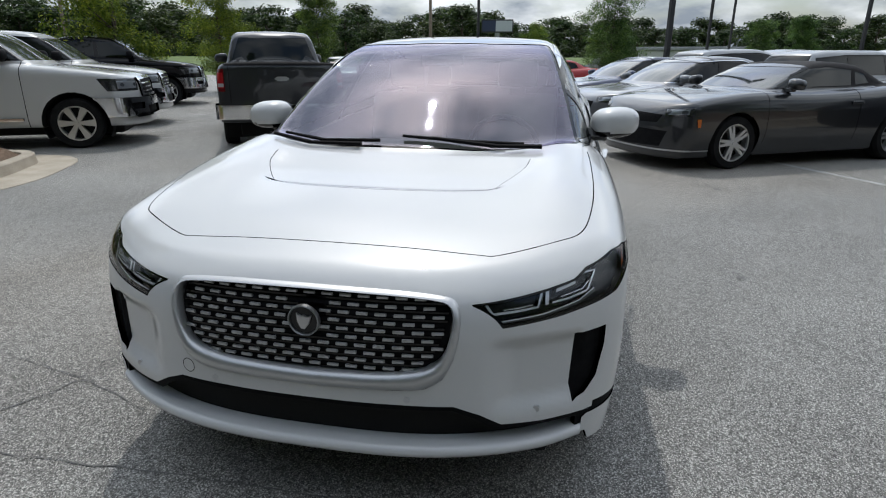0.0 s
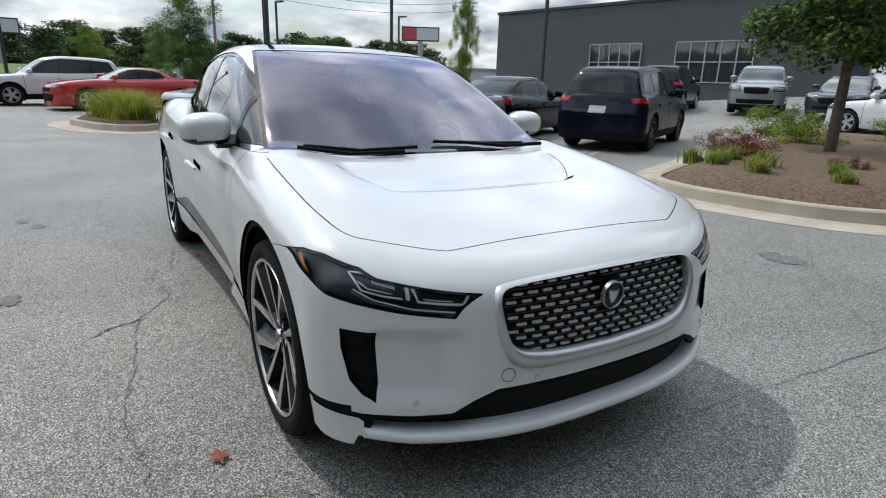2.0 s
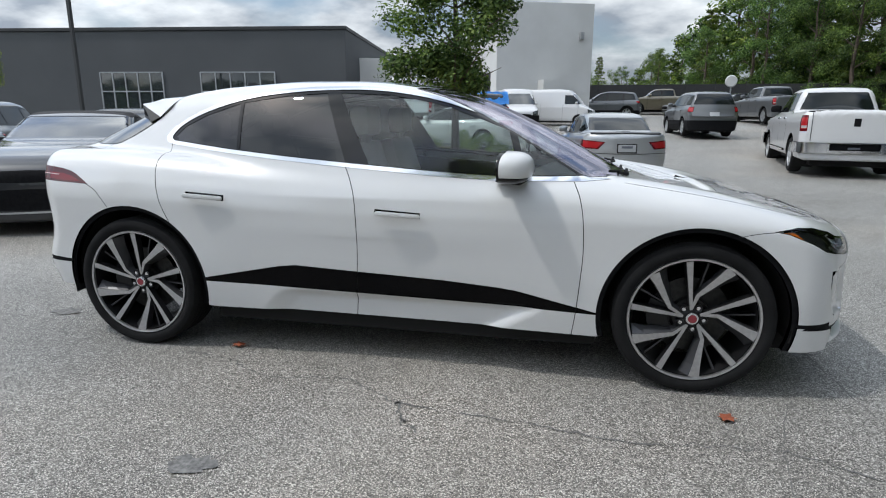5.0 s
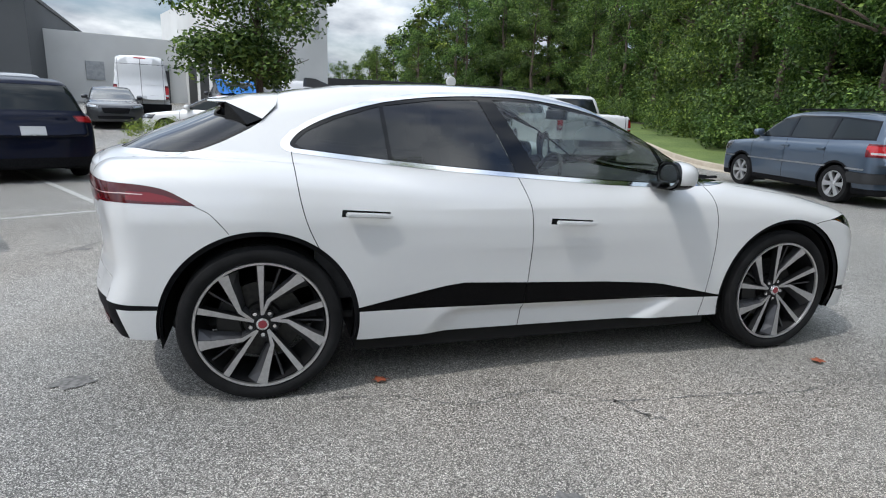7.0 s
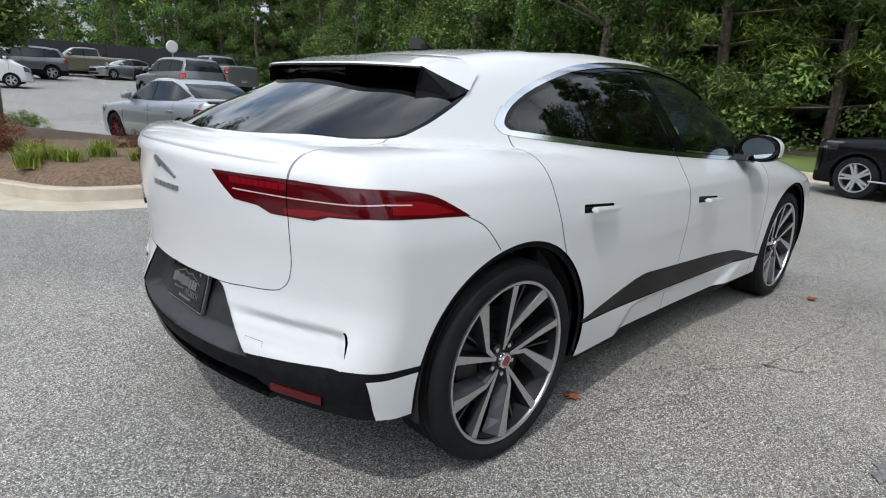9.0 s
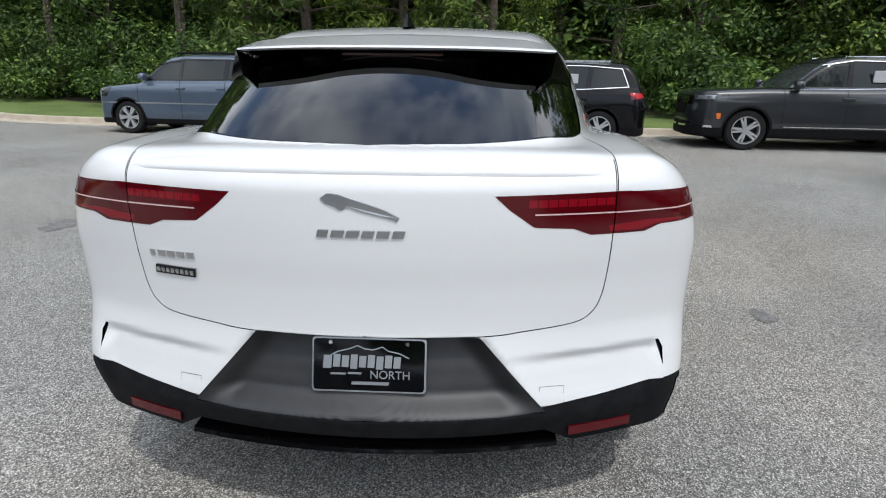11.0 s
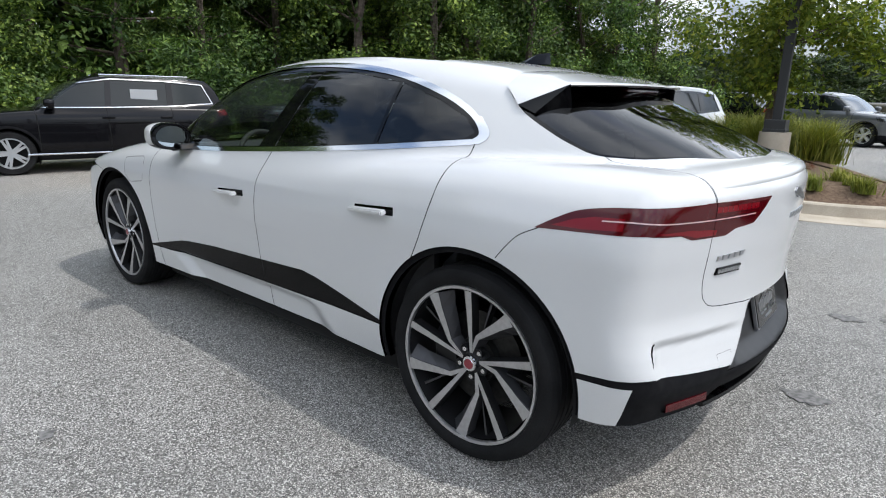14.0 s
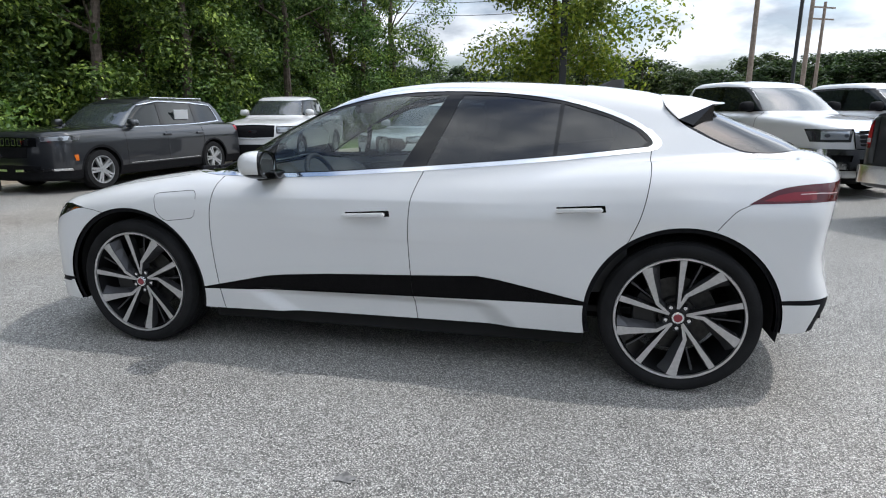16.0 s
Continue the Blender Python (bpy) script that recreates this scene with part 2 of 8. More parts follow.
WALL_WHITE = varied("pale_render", (0.50, 0.50, 0.485), (0.56, 0.56, 0.545), 0.5, 0.85)
METAL_GREY = varied("galvanised_steel", (0.30, 0.31, 0.32), (0.38, 0.39, 0.40), 5, 0.5, 0.6)
POLE_BLACK = material("dark_pole_paint", (0.022, 0.023, 0.024), 0.55)
WOOD_POLE = varied("weathered_wood", (0.17, 0.13, 0.10), (0.25, 0.20, 0.16), 6, 0.9, fine=50)
FAR_GLASS = material("dark_window_glass", (0.03, 0.036, 0.038), 0.03, spec=1.0, coat=1.0)
BLUE_WRAP = varied("blue_sheet", (0.03, 0.22, 0.62), (0.05, 0.30, 0.72), 8, 0.5)
LEAF_RED = varied("fallen_leaf", (0.20, 0.045, 0.02), (0.30, 0.085, 0.035), 40, 0.8)
# ---- car bodies: an implicit hull, meshed by rays from a spine, then cut into panels ----
def curve(*pts):
    xs, ys = np.array([p[0] for p in pts], float), np.array([p[1] for p in pts], float)
    if xs[0] > xs[-1]:
        xs, ys = xs[::-1], ys[::-1]
    d = np.diff(ys) / np.diff(xs)
    m = np.concatenate([[d[0]], np.where(d[:-1] * d[1:] > 0, 2 * d[:-1] * d[1:] / np.where(d[:-1] + d[1:] == 0, 1, d[:-1] + d[1:]), 0), [d[-1]]])

    def f(x):
        x = np.clip(x, xs[0], xs[-1])
        i = np.clip(np.searchsorted(xs, x) - 1, 0, len(xs) - 2)
        h = xs[i + 1] - xs[i]
        t = (x - xs[i]) / h
        return ys[i] * (1 + 2 * t) * (1 - t) ** 2 + m[i] * h * t * (1 - t) ** 2 + ys[i + 1] * t * t * (3 - 2 * t) + m[i + 1] * h * t * t * (t - 1)
    return f


def smax(a, b, k):
    h = np.maximum(k - np.abs(a - b), 0)
    return np.maximum(a, b) + h * h / (4 * k)


def smin(a, b, k):
    return -smax(-a, -b, k)


def gradient(F, P):
    e = 1e-3
    g = np.stack([F(P + d) - F(P - d) for d in np.eye(3) * e], 1)
    return g / np.maximum(np.linalg.norm(g, axis=1), 1e-9)[:, None]


def flow(points, n=4):
    """A smooth line through points (Catmull-Rom), n steps between each two."""
    P = [np.array(p, float) for p in points]
    if len(P) < 3:
        return [tuple(p) for p in P]
    out = []
    for i in range(len(P) - 1):
        a, b, c, d = P[max(i - 1, 0)], P[i], P[i + 1], P[min(i + 2, len(P) - 1)]
        for t in np.linspace(0, 1, n, endpoint=False):
            out.append(tuple(.5 * (2 * b + (c - a) * t + (2 * a - 5 * b + 4 * c - d) * t * t + (3 * b - a - 3 * c + d) * t ** 3)))
    return out + [tuple(P[-1])]


class Hull:
    """Half a car (y >= 0) as triangles with a label each."""

    def __init__(self, F, x0, x1, z0, step, low=-35):
        self.F = F
        reach = 1.0
        na, nx, nt = int(1.35 / step), int((x1 - x0) / step), int((90 - low) / 57.3 * reach / step)
        rows = [(x0, a) for a in np.linspace(-90, 0, na, endpoint=False)] + [(x, 0.0) for x in np.linspace(x0, x1, nx)] + [(x1, a) for a in np.linspace(0, 90, na + 1)[1:]]
        th = np.radians(np.linspace(low, 90, nt + 1))
        xs = np.array([r[0] for r in rows])
        al = np.radians([r[1] for r in rows])
        n, m = len(rows), len(th)
        O = np.zeros((n, m, 3))
        O[:, :, 0], O[:, :, 2] = xs[:, None], z0
        D = np.zeros((n, m, 3))
        D[:, :, 0] = np.sin(al)[:, None]
        D[:, :, 1] = np.cos(al)[:, None] * np.cos(th)[None]
        D[:, :, 2] = np.cos(al)[:, None] * np.sin(th)[None]
        O, D = O.reshape(-1, 3), D.reshape(-1, 3)
        lo, hi = np.zeros(len(O)), np.full(len(O), 3.2)
        for _ in range(26):
            mid = (lo + hi) / 2
            inside = F(O + D * mid[:, None]) < 0
            lo, hi = np.where(inside, mid, lo), np.where(inside, hi, mid)
        self.V = O + D * lo[:, None]
        i, j = np.meshgrid(np.arange(n - 1), np.arange(m - 1), indexing="ij")
        a = (i * m + j).ravel()
        b, c, d = a + m, a + m + 1, a + 1
        self.T = np.concatenate([np.stack([a, c, b], 1), np.stack([a, d, c], 1)])
        self.L = np.zeros(len(self.T), int)
        self.names = ["body"]
        self.N = gradient(F, self.V)

    def label(self, name):
        if name not in self.names:
            self.names.append(name)
        return self.names.index(name)

    def cut(self, name, plane, poly, only=None, side=None):
        """Gives the label name to what lies inside the polygon, seen along one axis: plane 'xz', 'xy' or 'yz'. only: labels it may take from; side: a test on places and normals."""
        ax = ["xyz".index(c) for c in plane]
        poly = np.array(poly, float)
        lab = self.label(name)
        mids = self.V[self.T].mean(1)
        ok = np.ones(len(self.T), bool) if side is None else side(mids, self.N[self.T].mean(1))
        if only is not None:
            ok &= np.isin(self.L, [self.label(o) for o in only])
        lo, hi = poly.min(0) - .03, poly.max(0) + .03
        ok &= ((mids[:, ax] > lo - .05) & (mids[:, ax] < hi + .05)).all(1)
        rest = ~ok
        keepT, keepL = self.T[rest], self.L[rest]
        T, L = self.T[ok], self.L[ok]
        for k in range(len(poly)):
            p, q = poly[k], poly[(k + 1) % len(poly)]
            e = q - p
            if np.hypot(*e) < 1e-6:
                continue
            P2 = self.V[:, ax]
            nrm = np.array([-e[1], e[0]]) / np.hypot(*e)
            s = (P2 - p) @ nrm
            s[np.abs(s) < 2e-4] = 0
            st = s[T]
            u = (P2 - p) @ e / (e @ e)
            ut = u[T]
            cross = (st.min(1) < 0) & (st.max(1) > 0) & (ut.min(1) < 1.0) & (ut.max(1) > 0.0)
            idx = np.where(cross)[0]
            if not len(idx):
                continue
            new_t, new_l, made, verts, nrms = [], [], {}, [], []
            base = len(self.V)

            def between(a, b):
                key = (a, b) if a < b else (b, a)
                if key not in made:
                    a, b = key
                    t = s[a] / (s[a] - s[b])
                    verts.append(self.V[a] * (1 - t) + self.V[b] * t)
                    nn = self.N[a] * (1 - t) + self.N[b] * t
                    nrms.append(nn / max(np.linalg.norm(nn), 1e-9))
                    made[key] = base + len(verts) - 1
                return made[key]
            for i in idx:
                tri = [int(v) for v in T[i]]
                for side_sign in (1, -1):
                    out = []
                    for a, b in zip(tri, tri[1:] + tri[:1]):
                        sa, sb = s[a] * side_sign, s[b] * side_sign
                        if sa >= 0:
                            out.append(a)
                        if sa * sb < 0:
                            out.append(between(a, b))
                    for r in range(1, len(out) - 1):
                        new_t.append((out[0], out[r], out[r + 1]))
                        new_l.append(L[i])
            if verts:
                self.V, self.N = np.vstack([self.V, verts]), np.vstack([self.N, nrms])
            T = np.vstack([np.delete(T, idx, 0), np.array(new_t, int)])
            L = np.concatenate([np.delete(L, idx), np.array(new_l, int)])
        c = self.V[T].mean(1)[:, ax]
        inside = np.zeros(len(T), bool)
        for k in range(len(poly)):
            (x1, y1), (x2, y2) = poly[k], poly[(k + 1) % len(poly)]
            if y1 != y2:
                inside ^= ((y1 > c[:, 1]) != (y2 > c[:, 1])) & (c[:, 0] < (x2 - x1) * (c[:, 1] - y1) / (y2 - y1) + x1)
        L = np.where(inside, lab, L)
        self.T, self.L = np.vstack([keepT, T]), np.concatenate([keepL, L])

    def seam(self, plane, line, width=.004, **more):
        """A panel gap along a line of points."""
        line = [np.array(p, float) for p in flow(line, 4)]
        left, right = [], []
        for i, p in enumerate(line):
            a, b = line[max(i - 1, 0)], line[min(i + 1, len(line) - 1)]
            n = np.array([-(b - a)[1], (b - a)[0]])
            n = n / np.hypot(*n) * width / 2
            left.append(p + n), right.append(p - n)
        self.cut("gap", plane, left + right[::-1], **more)

    def mesh(self, name, both=True, push=0.0, skirt=0.0, mirror=False):
        """The triangles of a label as a mesh: the right half (y < 0) mirrored to it if both; push moves it outwards, skirt folds its rim inwards."""
        names = name if isinstance(name, (list, tuple)) else [name]
        tri = self.T[np.isin(self.L, [self.label(n) for n in names])]
        if not len(tri):
            return None
        area = np.linalg.norm(np.cross(self.V[tri[:, 1]] - self.V[tri[:, 0]], self.V[tri[:, 2]] - self.V[tri[:, 0]]), axis=1)
        tri = tri[area > 1e-10]
        used, inv = np.unique(tri, return_inverse=True)
        tri = inv.reshape(-1, 3)
        V, N = self.V[used] + self.N[used] * push, self.N[used]
        if skirt:
            edges = np.concatenate([tri[:, [0, 1]], tri[:, [1, 2]], tri[:, [2, 0]]])
            key = np.sort(edges, 1)
            _, first, count = np.unique(key[:, 0] * 10000000 + key[:, 1], return_index=True, return_counts=True)
            rim = edges[first[count == 1]]
            rim = rim[(V[rim[:, 0], 1] > .004) | (V[rim[:, 1], 1] > .004)]
            n0 = len(V)
            Vr = np.concatenate([V[rim[:, 0]], V[rim[:, 1]]])
            Nr = np.concatenate([N[rim[:, 0]], N[rim[:, 1]]])
            k = len(rim)
            V = np.vstack([V, Vr, Vr - Nr * skirt])
            a, b = n0 + np.arange(k), n0 + k + np.arange(k)
            tri = np.vstack([tri, np.stack([a, b + 2 * k, b], 1), np.stack([a, a + 2 * k, b + 2 * k], 1)])
            t = V[b] - V[a]
            nn = np.cross(t, Nr[:k])
            nn = -nn / np.maximum(np.linalg.norm(nn, axis=1), 1e-9)[:, None]
            N = np.vstack([N, nn, nn, nn, nn])
        flip = np.array([1, -1, 1])
        if both:
            n0 = len(V)
            tri = np.vstack([tri, tri[:, ::-1] + n0])
            V, N = np.vstack([V, V * flip]), np.vstack([N, N * flip])
        elif mirror:
            tri, V, N = tri[:, ::-1], V * flip, N * flip
        me = bpy.data.meshes.new("panel")
        me.from_pydata(V.tolist(), [], tri.tolist())
        me.update()
        me.polygons.foreach_set("use_smooth", np.ones(len(me.polygons), bool))
        me.normals_split_custom_set_from_vertices(N.tolist())
        return me


def hang(name, me, mat, parent, label=""):
    """Links a ready mesh as a part."""
    if me is None:
        return None
    ob = new(name, me)
    me.materials.clear()
    me.materials.append(mat)
    ob.parent = parent
    if label:
        ob["label"] = label
    return ob


def part(name, bm, mat, parent, label="", smooth=0):
    """Links a bmesh as one mesh object under a thing or a part."""
    me = bpy.data.meshes.new(name)
    bm.to_mesh(me)
    bm.free()
    if smooth:
        me.polygons.foreach_set("use_smooth", np.ones(len(me.polygons), bool))
        me.set_sharp_from_angle(angle=radians(smooth))
    for m in (mat if isinstance(mat, (list, tuple)) else [mat]):
        me.materials.append(m)
    ob = new(name, me)
    if parent:
        ob.parent = parent
    if label:
        ob["label"] = label
    return ob


def thing(name, label, category, group="", kind="", at=None):
    ob = new(name)
    if at is not None:
        ob.matrix_world = at
    return tagged(ob, label, category, group, kind)


def box(bm, x0, x1, y0, y1, z0, z1, bevel=0.0, mat=0, m=None):
    """A box, bevelled, in bm."""
    r = bmesh.ops.create_cube(bm, size=1, matrix=Matrix.Translation(((x0 + x1) / 2, (y0 + y1) / 2, (z0 + z1) / 2)) @ Matrix.Diagonal((x1 - x0, y1 - y0, z1 - z0, 1)))
    vs = r["verts"]
    if bevel:
        b = bmesh.ops.bevel(bm, geom=list({e for v in vs for e in v.link_edges}), offset=bevel, segments=2, profile=.6, affect="EDGES")
        vs = list(set(b["verts"]) | {v for f in b["faces"] for v in f.verts} | {v for v in vs if v.is_valid})
    for v in vs:
        if v.is_valid:
            for f in v.link_faces:
                f.material_index = mat
    if m is not None:
        bmesh.ops.transform(bm, matrix=m, verts=[v for v in vs if v.is_valid])
    return vs


def rod(bm, p, q, r0, r1=None, n=10, mat=0):
    """A tapered round bar from p to q."""
    p, q = Vector(p), Vector(q)
    d = q - p
    m = Matrix.Translation((p + q) / 2) @ d.to_track_quat("Z", "Y").to_matrix().to_4x4()
    r = bmesh.ops.create_cone(bm, cap_ends=True, segments=n, radius1=r0, radius2=r0 if r1 is None else r1, depth=d.length, matrix=m)
    for v in r["verts"]:
        for f in v.link_faces:
            f.material_index = mat
    return r["verts"]


def lathe(bm, prof, n, m=None, closed=False):
    """A ring about the y axis from (radius, y) points."""
    rings = []
    for r, y in prof:
        rings.append([bm.verts.new((r * math.cos(2 * math.pi * i / n), y, r * math.sin(2 * math.pi * i / n))) for i in range(n)])
    pairs = list(zip(rings, rings[1:])) + ([(rings[-1], rings[0])] if closed else [])
    for a, b in pairs:
        for i in range(n):
            bm.faces.new((a[i], a[(i + 1) % n], b[(i + 1) % n], b[i]))
    vs = [v for r in rings for v in r]
    if m is not None:
        bmesh.ops.transform(bm, matrix=m, verts=vs)
    return vs


def prism(bm, outline, y0, y1, bevel=0.0, plane="xz"):
    """A polygon in a plane, extruded along the third axis."""
    def put(a, b, c):
        return {"xz": (a, c, b), "yz": (c, a, b), "xy": (a, b, c)}[plane]
    lo = [bm.verts.new(put(a, b, y0)) for a, b in outline]
    hi = [bm.verts.new(put(a, b, y1)) for a, b in outline]
    n = len(outline)
    faces = [bm.faces.new(lo), bm.faces.new(hi[::-1])]
    faces += [bm.faces.new((lo[i], hi[i], hi[(i + 1) % n], lo[(i + 1) % n])) for i in range(n)]
    bmesh.ops.recalc_face_normals(bm, faces=faces)
    if bevel:
        bmesh.ops.bevel(bm, geom=list({e for v in lo + hi for e in v.link_edges}), offset=bevel, segments=2, profile=.6, affect="EDGES")
    return lo + hi


def rounded(points, r, n=7):
    """A closed outline with its corners rounded."""
    out = []
    P = [Vector(p) for p in points]
    for i, p in enumerate(P):
        a, b = P[i - 1], P[(i + 1) % len(P)]
        u, v = (a - p).normalized(), (b - p).normalized()
        k = min(r, (a - p).length / 2.2, (b - p).length / 2.2)
        s, e = p + u * k, p + v * k
        for t in np.linspace(0, 1, n).tolist():
            out.append(((1 - t) ** 2 * s + 2 * t * (1 - t) * p + t * t * e).to_tuple())
    return out

# ---- the white electric SUV ----
hood_line = curve((2.45, .50), (2.335, .66), (2.28, .755), (2.2, .80), (2.1, .83), (1.95, .868), (1.75, .908), (1.5, .95), (1.25, .985), (1.0, 1.01), (.5, 1.015), (0, 1.03), (-.6, 1.06), (-1.2, 1.105), (-1.7, 1.125), (-2.05, 1.115), (-2.3, 1.085), (-2.5, 1.06))
fender_rise = curve((2.4, 0), (2.15, .0), (1.9, .012), (1.5, .03), (1.1, .03), (.7, .0), (-2.5, .0))
half_width = curve((2.4, .90), (1.9, .915), (1.5, .925), (1.1, .917), (.5, .907), (0, .905), (-.6, .907), (-1.1, .916), (-1.5, .924), (-1.9, .897), (-2.4, .85))
side_tuck = curve((.1, .06), (.25, .03), (.40, .008), (.55, .0), (.80, .0), (.88, .012), (.95, .035), (1.02, .065), (1.1, .105), (1.2, .165), (1.4, .30))
flank_hollow = curve((1.1, 0), (.7, .012), (0, .016), (-.7, .012), (-1.05, 0))
hollow_z = curve((.2, 0), (.45, 1), (.6, .6), (.75, 0), (1.3, 0))
nose_lean = curve((.1, .03), (.2, .0), (.35, -.005), (.5, .0), (.62, .004), (.72, .022), (.8, .06), (.9, .14))
tail_lean = curve((.1, .06), (.25, .03), (.36, .004), (.44, -.026), (.49, -.034), (.55, -.018), (.62, .006), (.68, .016), (.78, .011), (.88, .0), (.97, -.005), (1.04, -.004), (1.09, .006), (1.15, .02))
roof_line = curve((3.0, -.6), (1.36, .90), (1.2, 1.005), (1.0, 1.112), (.8, 1.218), (.6, 1.316), (.4, 1.40), (.2, 1.458), (0, 1.492), (-.25, 1.512), (-.55, 1.514), (-.9, 1.496), (-1.2, 1.466), (-1.42, 1.425), (-1.6, 1.345), (-1.85, 1.235), (-2.1, 1.125), (-2.17, 1.07), (-2.24, .3))
cabin_width = curve((1.3, .74), (1.0, .778), (.6, .818), (.2, .838), (-.2, .842), (-.6, .83), (-1.0, .795), (-1.34, .735), (-1.7, .655), (-2.05, .56), (-2.3, .5))
tumble = curve((.9, -.05), (1.03, .0), (1.2, .075), (1.35, .155), (1.45, .225), (1.55, .32))


def hero(P):
    x, y, z = P[:, 0], np.abs(P[:, 1]), P[:, 2]
    ys = half_width(x) - side_tuck(z - .04 * np.clip((-x - .3) / 1.2, 0, 1) * (z > .8)) - flank_hollow(x) * hollow_z(z)
    step = lambda v, a, b: np.clip((v - a) / (b - a), 0, 1) ** 2 * (3 - 2 * np.clip((v - a) / (b - a), 0, 1))
    # the sills step in between the wheels
    ys = ys - .030 * step(.40 - z, 0, .05) * step(x + (.40 - z) * .9, -.62, -.45) * step(.86 - x + (.40 - z) * -1.6, 0, .16)
    nose = .030 * step(y, .50, .60) * step(.79 - y, 0, .025) * step(z, .385, .45) * step(.645 - z, 0, .06)
    xf = 2.335 - nose - .404 * y ** 2.75 - nose_lean(z)
    xr = -2.305 + .30 * y ** 2 + tail_lean(z) + .022 * step(y, .28, .56) * step(.80 - y, 0, .05) * step(.617 - z, 0, .035) * step(z, .43, .52)
    xr = xr + .066 * step(.315 + .78 * (.66 - z) - y, 0, .11) * step(.668 - z, 0, .025) * step(z, .445, .505)
    top = hood_line(x + .06 * y ** 2) + fender_rise(x) * np.exp(-((y - .70) / .16) ** 2) - .03 * np.clip(y, 0, 1) ** 4
    top = top - .022 * step(1.70 - .42 * y ** 3 - x, 0, .09) * step(.57 - .35 * np.maximum(x - 1.4, 0) - y, 0, .06) * step(x, 1.22, 1.5)
    crown = np.maximum(1 - (y / .62) ** 2, 0)
    top = top + .028 * crown * step(-1.92 - x, 0, .25)
    low = smax(smax(y - ys, z - top, .10), smax(x - xf, xr - x, .02), .085)
    low = smax(low, .15 - z, .03)
    r = roof_line(x + .20 * y ** 2 * np.clip((x + .1) / .5, 0, 1) - .22 * y ** 2 * np.clip((-1.35 - x) / .3, 0, 1)) - .075 * y ** 2 + .050 * crown * step(-1.42 - x, 0, .22)
    cab = smax(y - (cabin_width(x) - tumble(z)), z - r, .09)
    return smin(low, smax(cab, .7 - z, .02), .025)


H = Hull(hero, -1.72, 1.62, .66, .018, low=-90)
flank = lambda p, n: (p[:, 1] > .45)
frontal = lambda p, n: (p[:, 0] > 1.6)
tail_end = lambda p, n: (p[:, 0] < -1.45)
upper = lambda p, n: (n[:, 2] > .1)

# glass
DLO_LOW = [(.96, 1.024), (.57, 1.020), (.28, 1.034), (-.23, 1.069), (-.60, 1.097), (-.93, 1.126), (-1.325, 1.166)]
DLO_TOP = [(-1.345, 1.19), (-1.285, 1.252), (-1.14, 1.322), (-.90, 1.392), (-.62, 1.430), (-.32, 1.443), (-.05, 1.431), (.26, 1.374), (.62, 1.245), (.82, 1.145), (1.03, 1.028)]
dlo = DLO_LOW[:-1] + flow(DLO_LOW[-1:] + DLO_TOP, 3)
centre = np.mean(dlo, 0)


def grown(poly, d):
    """A polygon moved outwards by d (it runs clockwise or not)."""
    P = np.array(poly, float)
    a, b = np.roll(P, 1, 0), np.roll(P, -1, 0)
    e0, e1 = P - a, b - P
    n0 = np.stack([e0[:, 1], -e0[:, 0]], 1) / np.linalg.norm(e0, axis=1)[:, None]
    n1 = np.stack([e1[:, 1], -e1[:, 0]], 1) / np.linalg.norm(e1, axis=1)[:, None]
    area = np.sum(P[:, 0] * b[:, 1] - P[:, 1] * b[:, 0])
    n = n0 + n1
    n = n / np.maximum(np.linalg.norm(n, axis=1), .3)[:, None] ** 1
    n = n / np.maximum((n * n0).sum(1), .35)[:, None]
    return (P + n * d * np.sign(area)).tolist()


side_up = lambda p, n: (p[:, 1] > .42) & (n[:, 1] > .25)
H.cut("window_chrome", "xz", grown(dlo, .021), side=side_up)
H.cut("window_chrome", "xz", [(-1.25, 1.150), (-1.345, 1.149)] + flow([(-1.362, 1.152), (-1.385, 1.172), (-1.382, 1.200), (-1.335, 1.250)], 4) + [(-1.285, 1.252)], side=side_up)
H.cut("window_rubber", "xz", dlo, side=side_up)
H.cut("front_door_glass", "xz", [(.66, 1.024), (.57, 1.026), (.28, 1.040), (-.115, 1.067), (-.325, 1.428), (-.05, 1.418), (.26, 1.360), (.585, 1.240)], side=side_up)
H.cut("front_quarter_glass", "xz", [(.70, 1.028), (.95, 1.031), (.985, 1.040), (.80, 1.140), (.625, 1.222)], side=side_up)
H.cut("rear_door_glass", "xz", [(-.245, 1.076), (-.60, 1.103), (-.872, 1.127), (-.898, 1.378), (-.62, 1.417), (-.405, 1.427)], side=side_up)
H.cut("rear_quarter_glass", "xz", [(-.892, 1.129), (-1.29, 1.168), (-1.325, 1.192), (-1.268, 1.246), (-1.13, 1.309), (-.918, 1.374)], side=side_up)
top_side = lambda p, n: (p[:, 2] > .95) & (n[:, 2] > .2)
WS = [(1.20, -.1), (1.20, .05), (1.185, .3), (1.12, .58), (1.055, .73), (.99, .745), (.60, .665), (.30, .60), (.10, .555), (.135, .45), (.19, .25), (.205, -.1)]
H.cut("windscreen_frit", "xy", grown(WS, .018), side=top_side)
H.cut("windscreen", "xy", WS, side=top_side)
H.cut("glass_roof", "xy", [(.165, -.1), (.165, .2), (.10, .45), (.06, .535), (-.4, .53), (-1.02, .50), (-1.06, .3), (-1.07, -.1)], side=top_side)
RG = [(-1.44, -.1), (-1.44, .50), (-1.45, .570), (-1.475, .590), (-1.56, .598), (-1.69, .597), (-1.82, .580), (-1.965, .520), (-2.07, .412), (-2.150, .23), (-2.188, -.1)]
RG = RG[:1] + flow(RG[1:], 4)
H.cut("rear_glass_rim", "xy", RG, side=top_side)
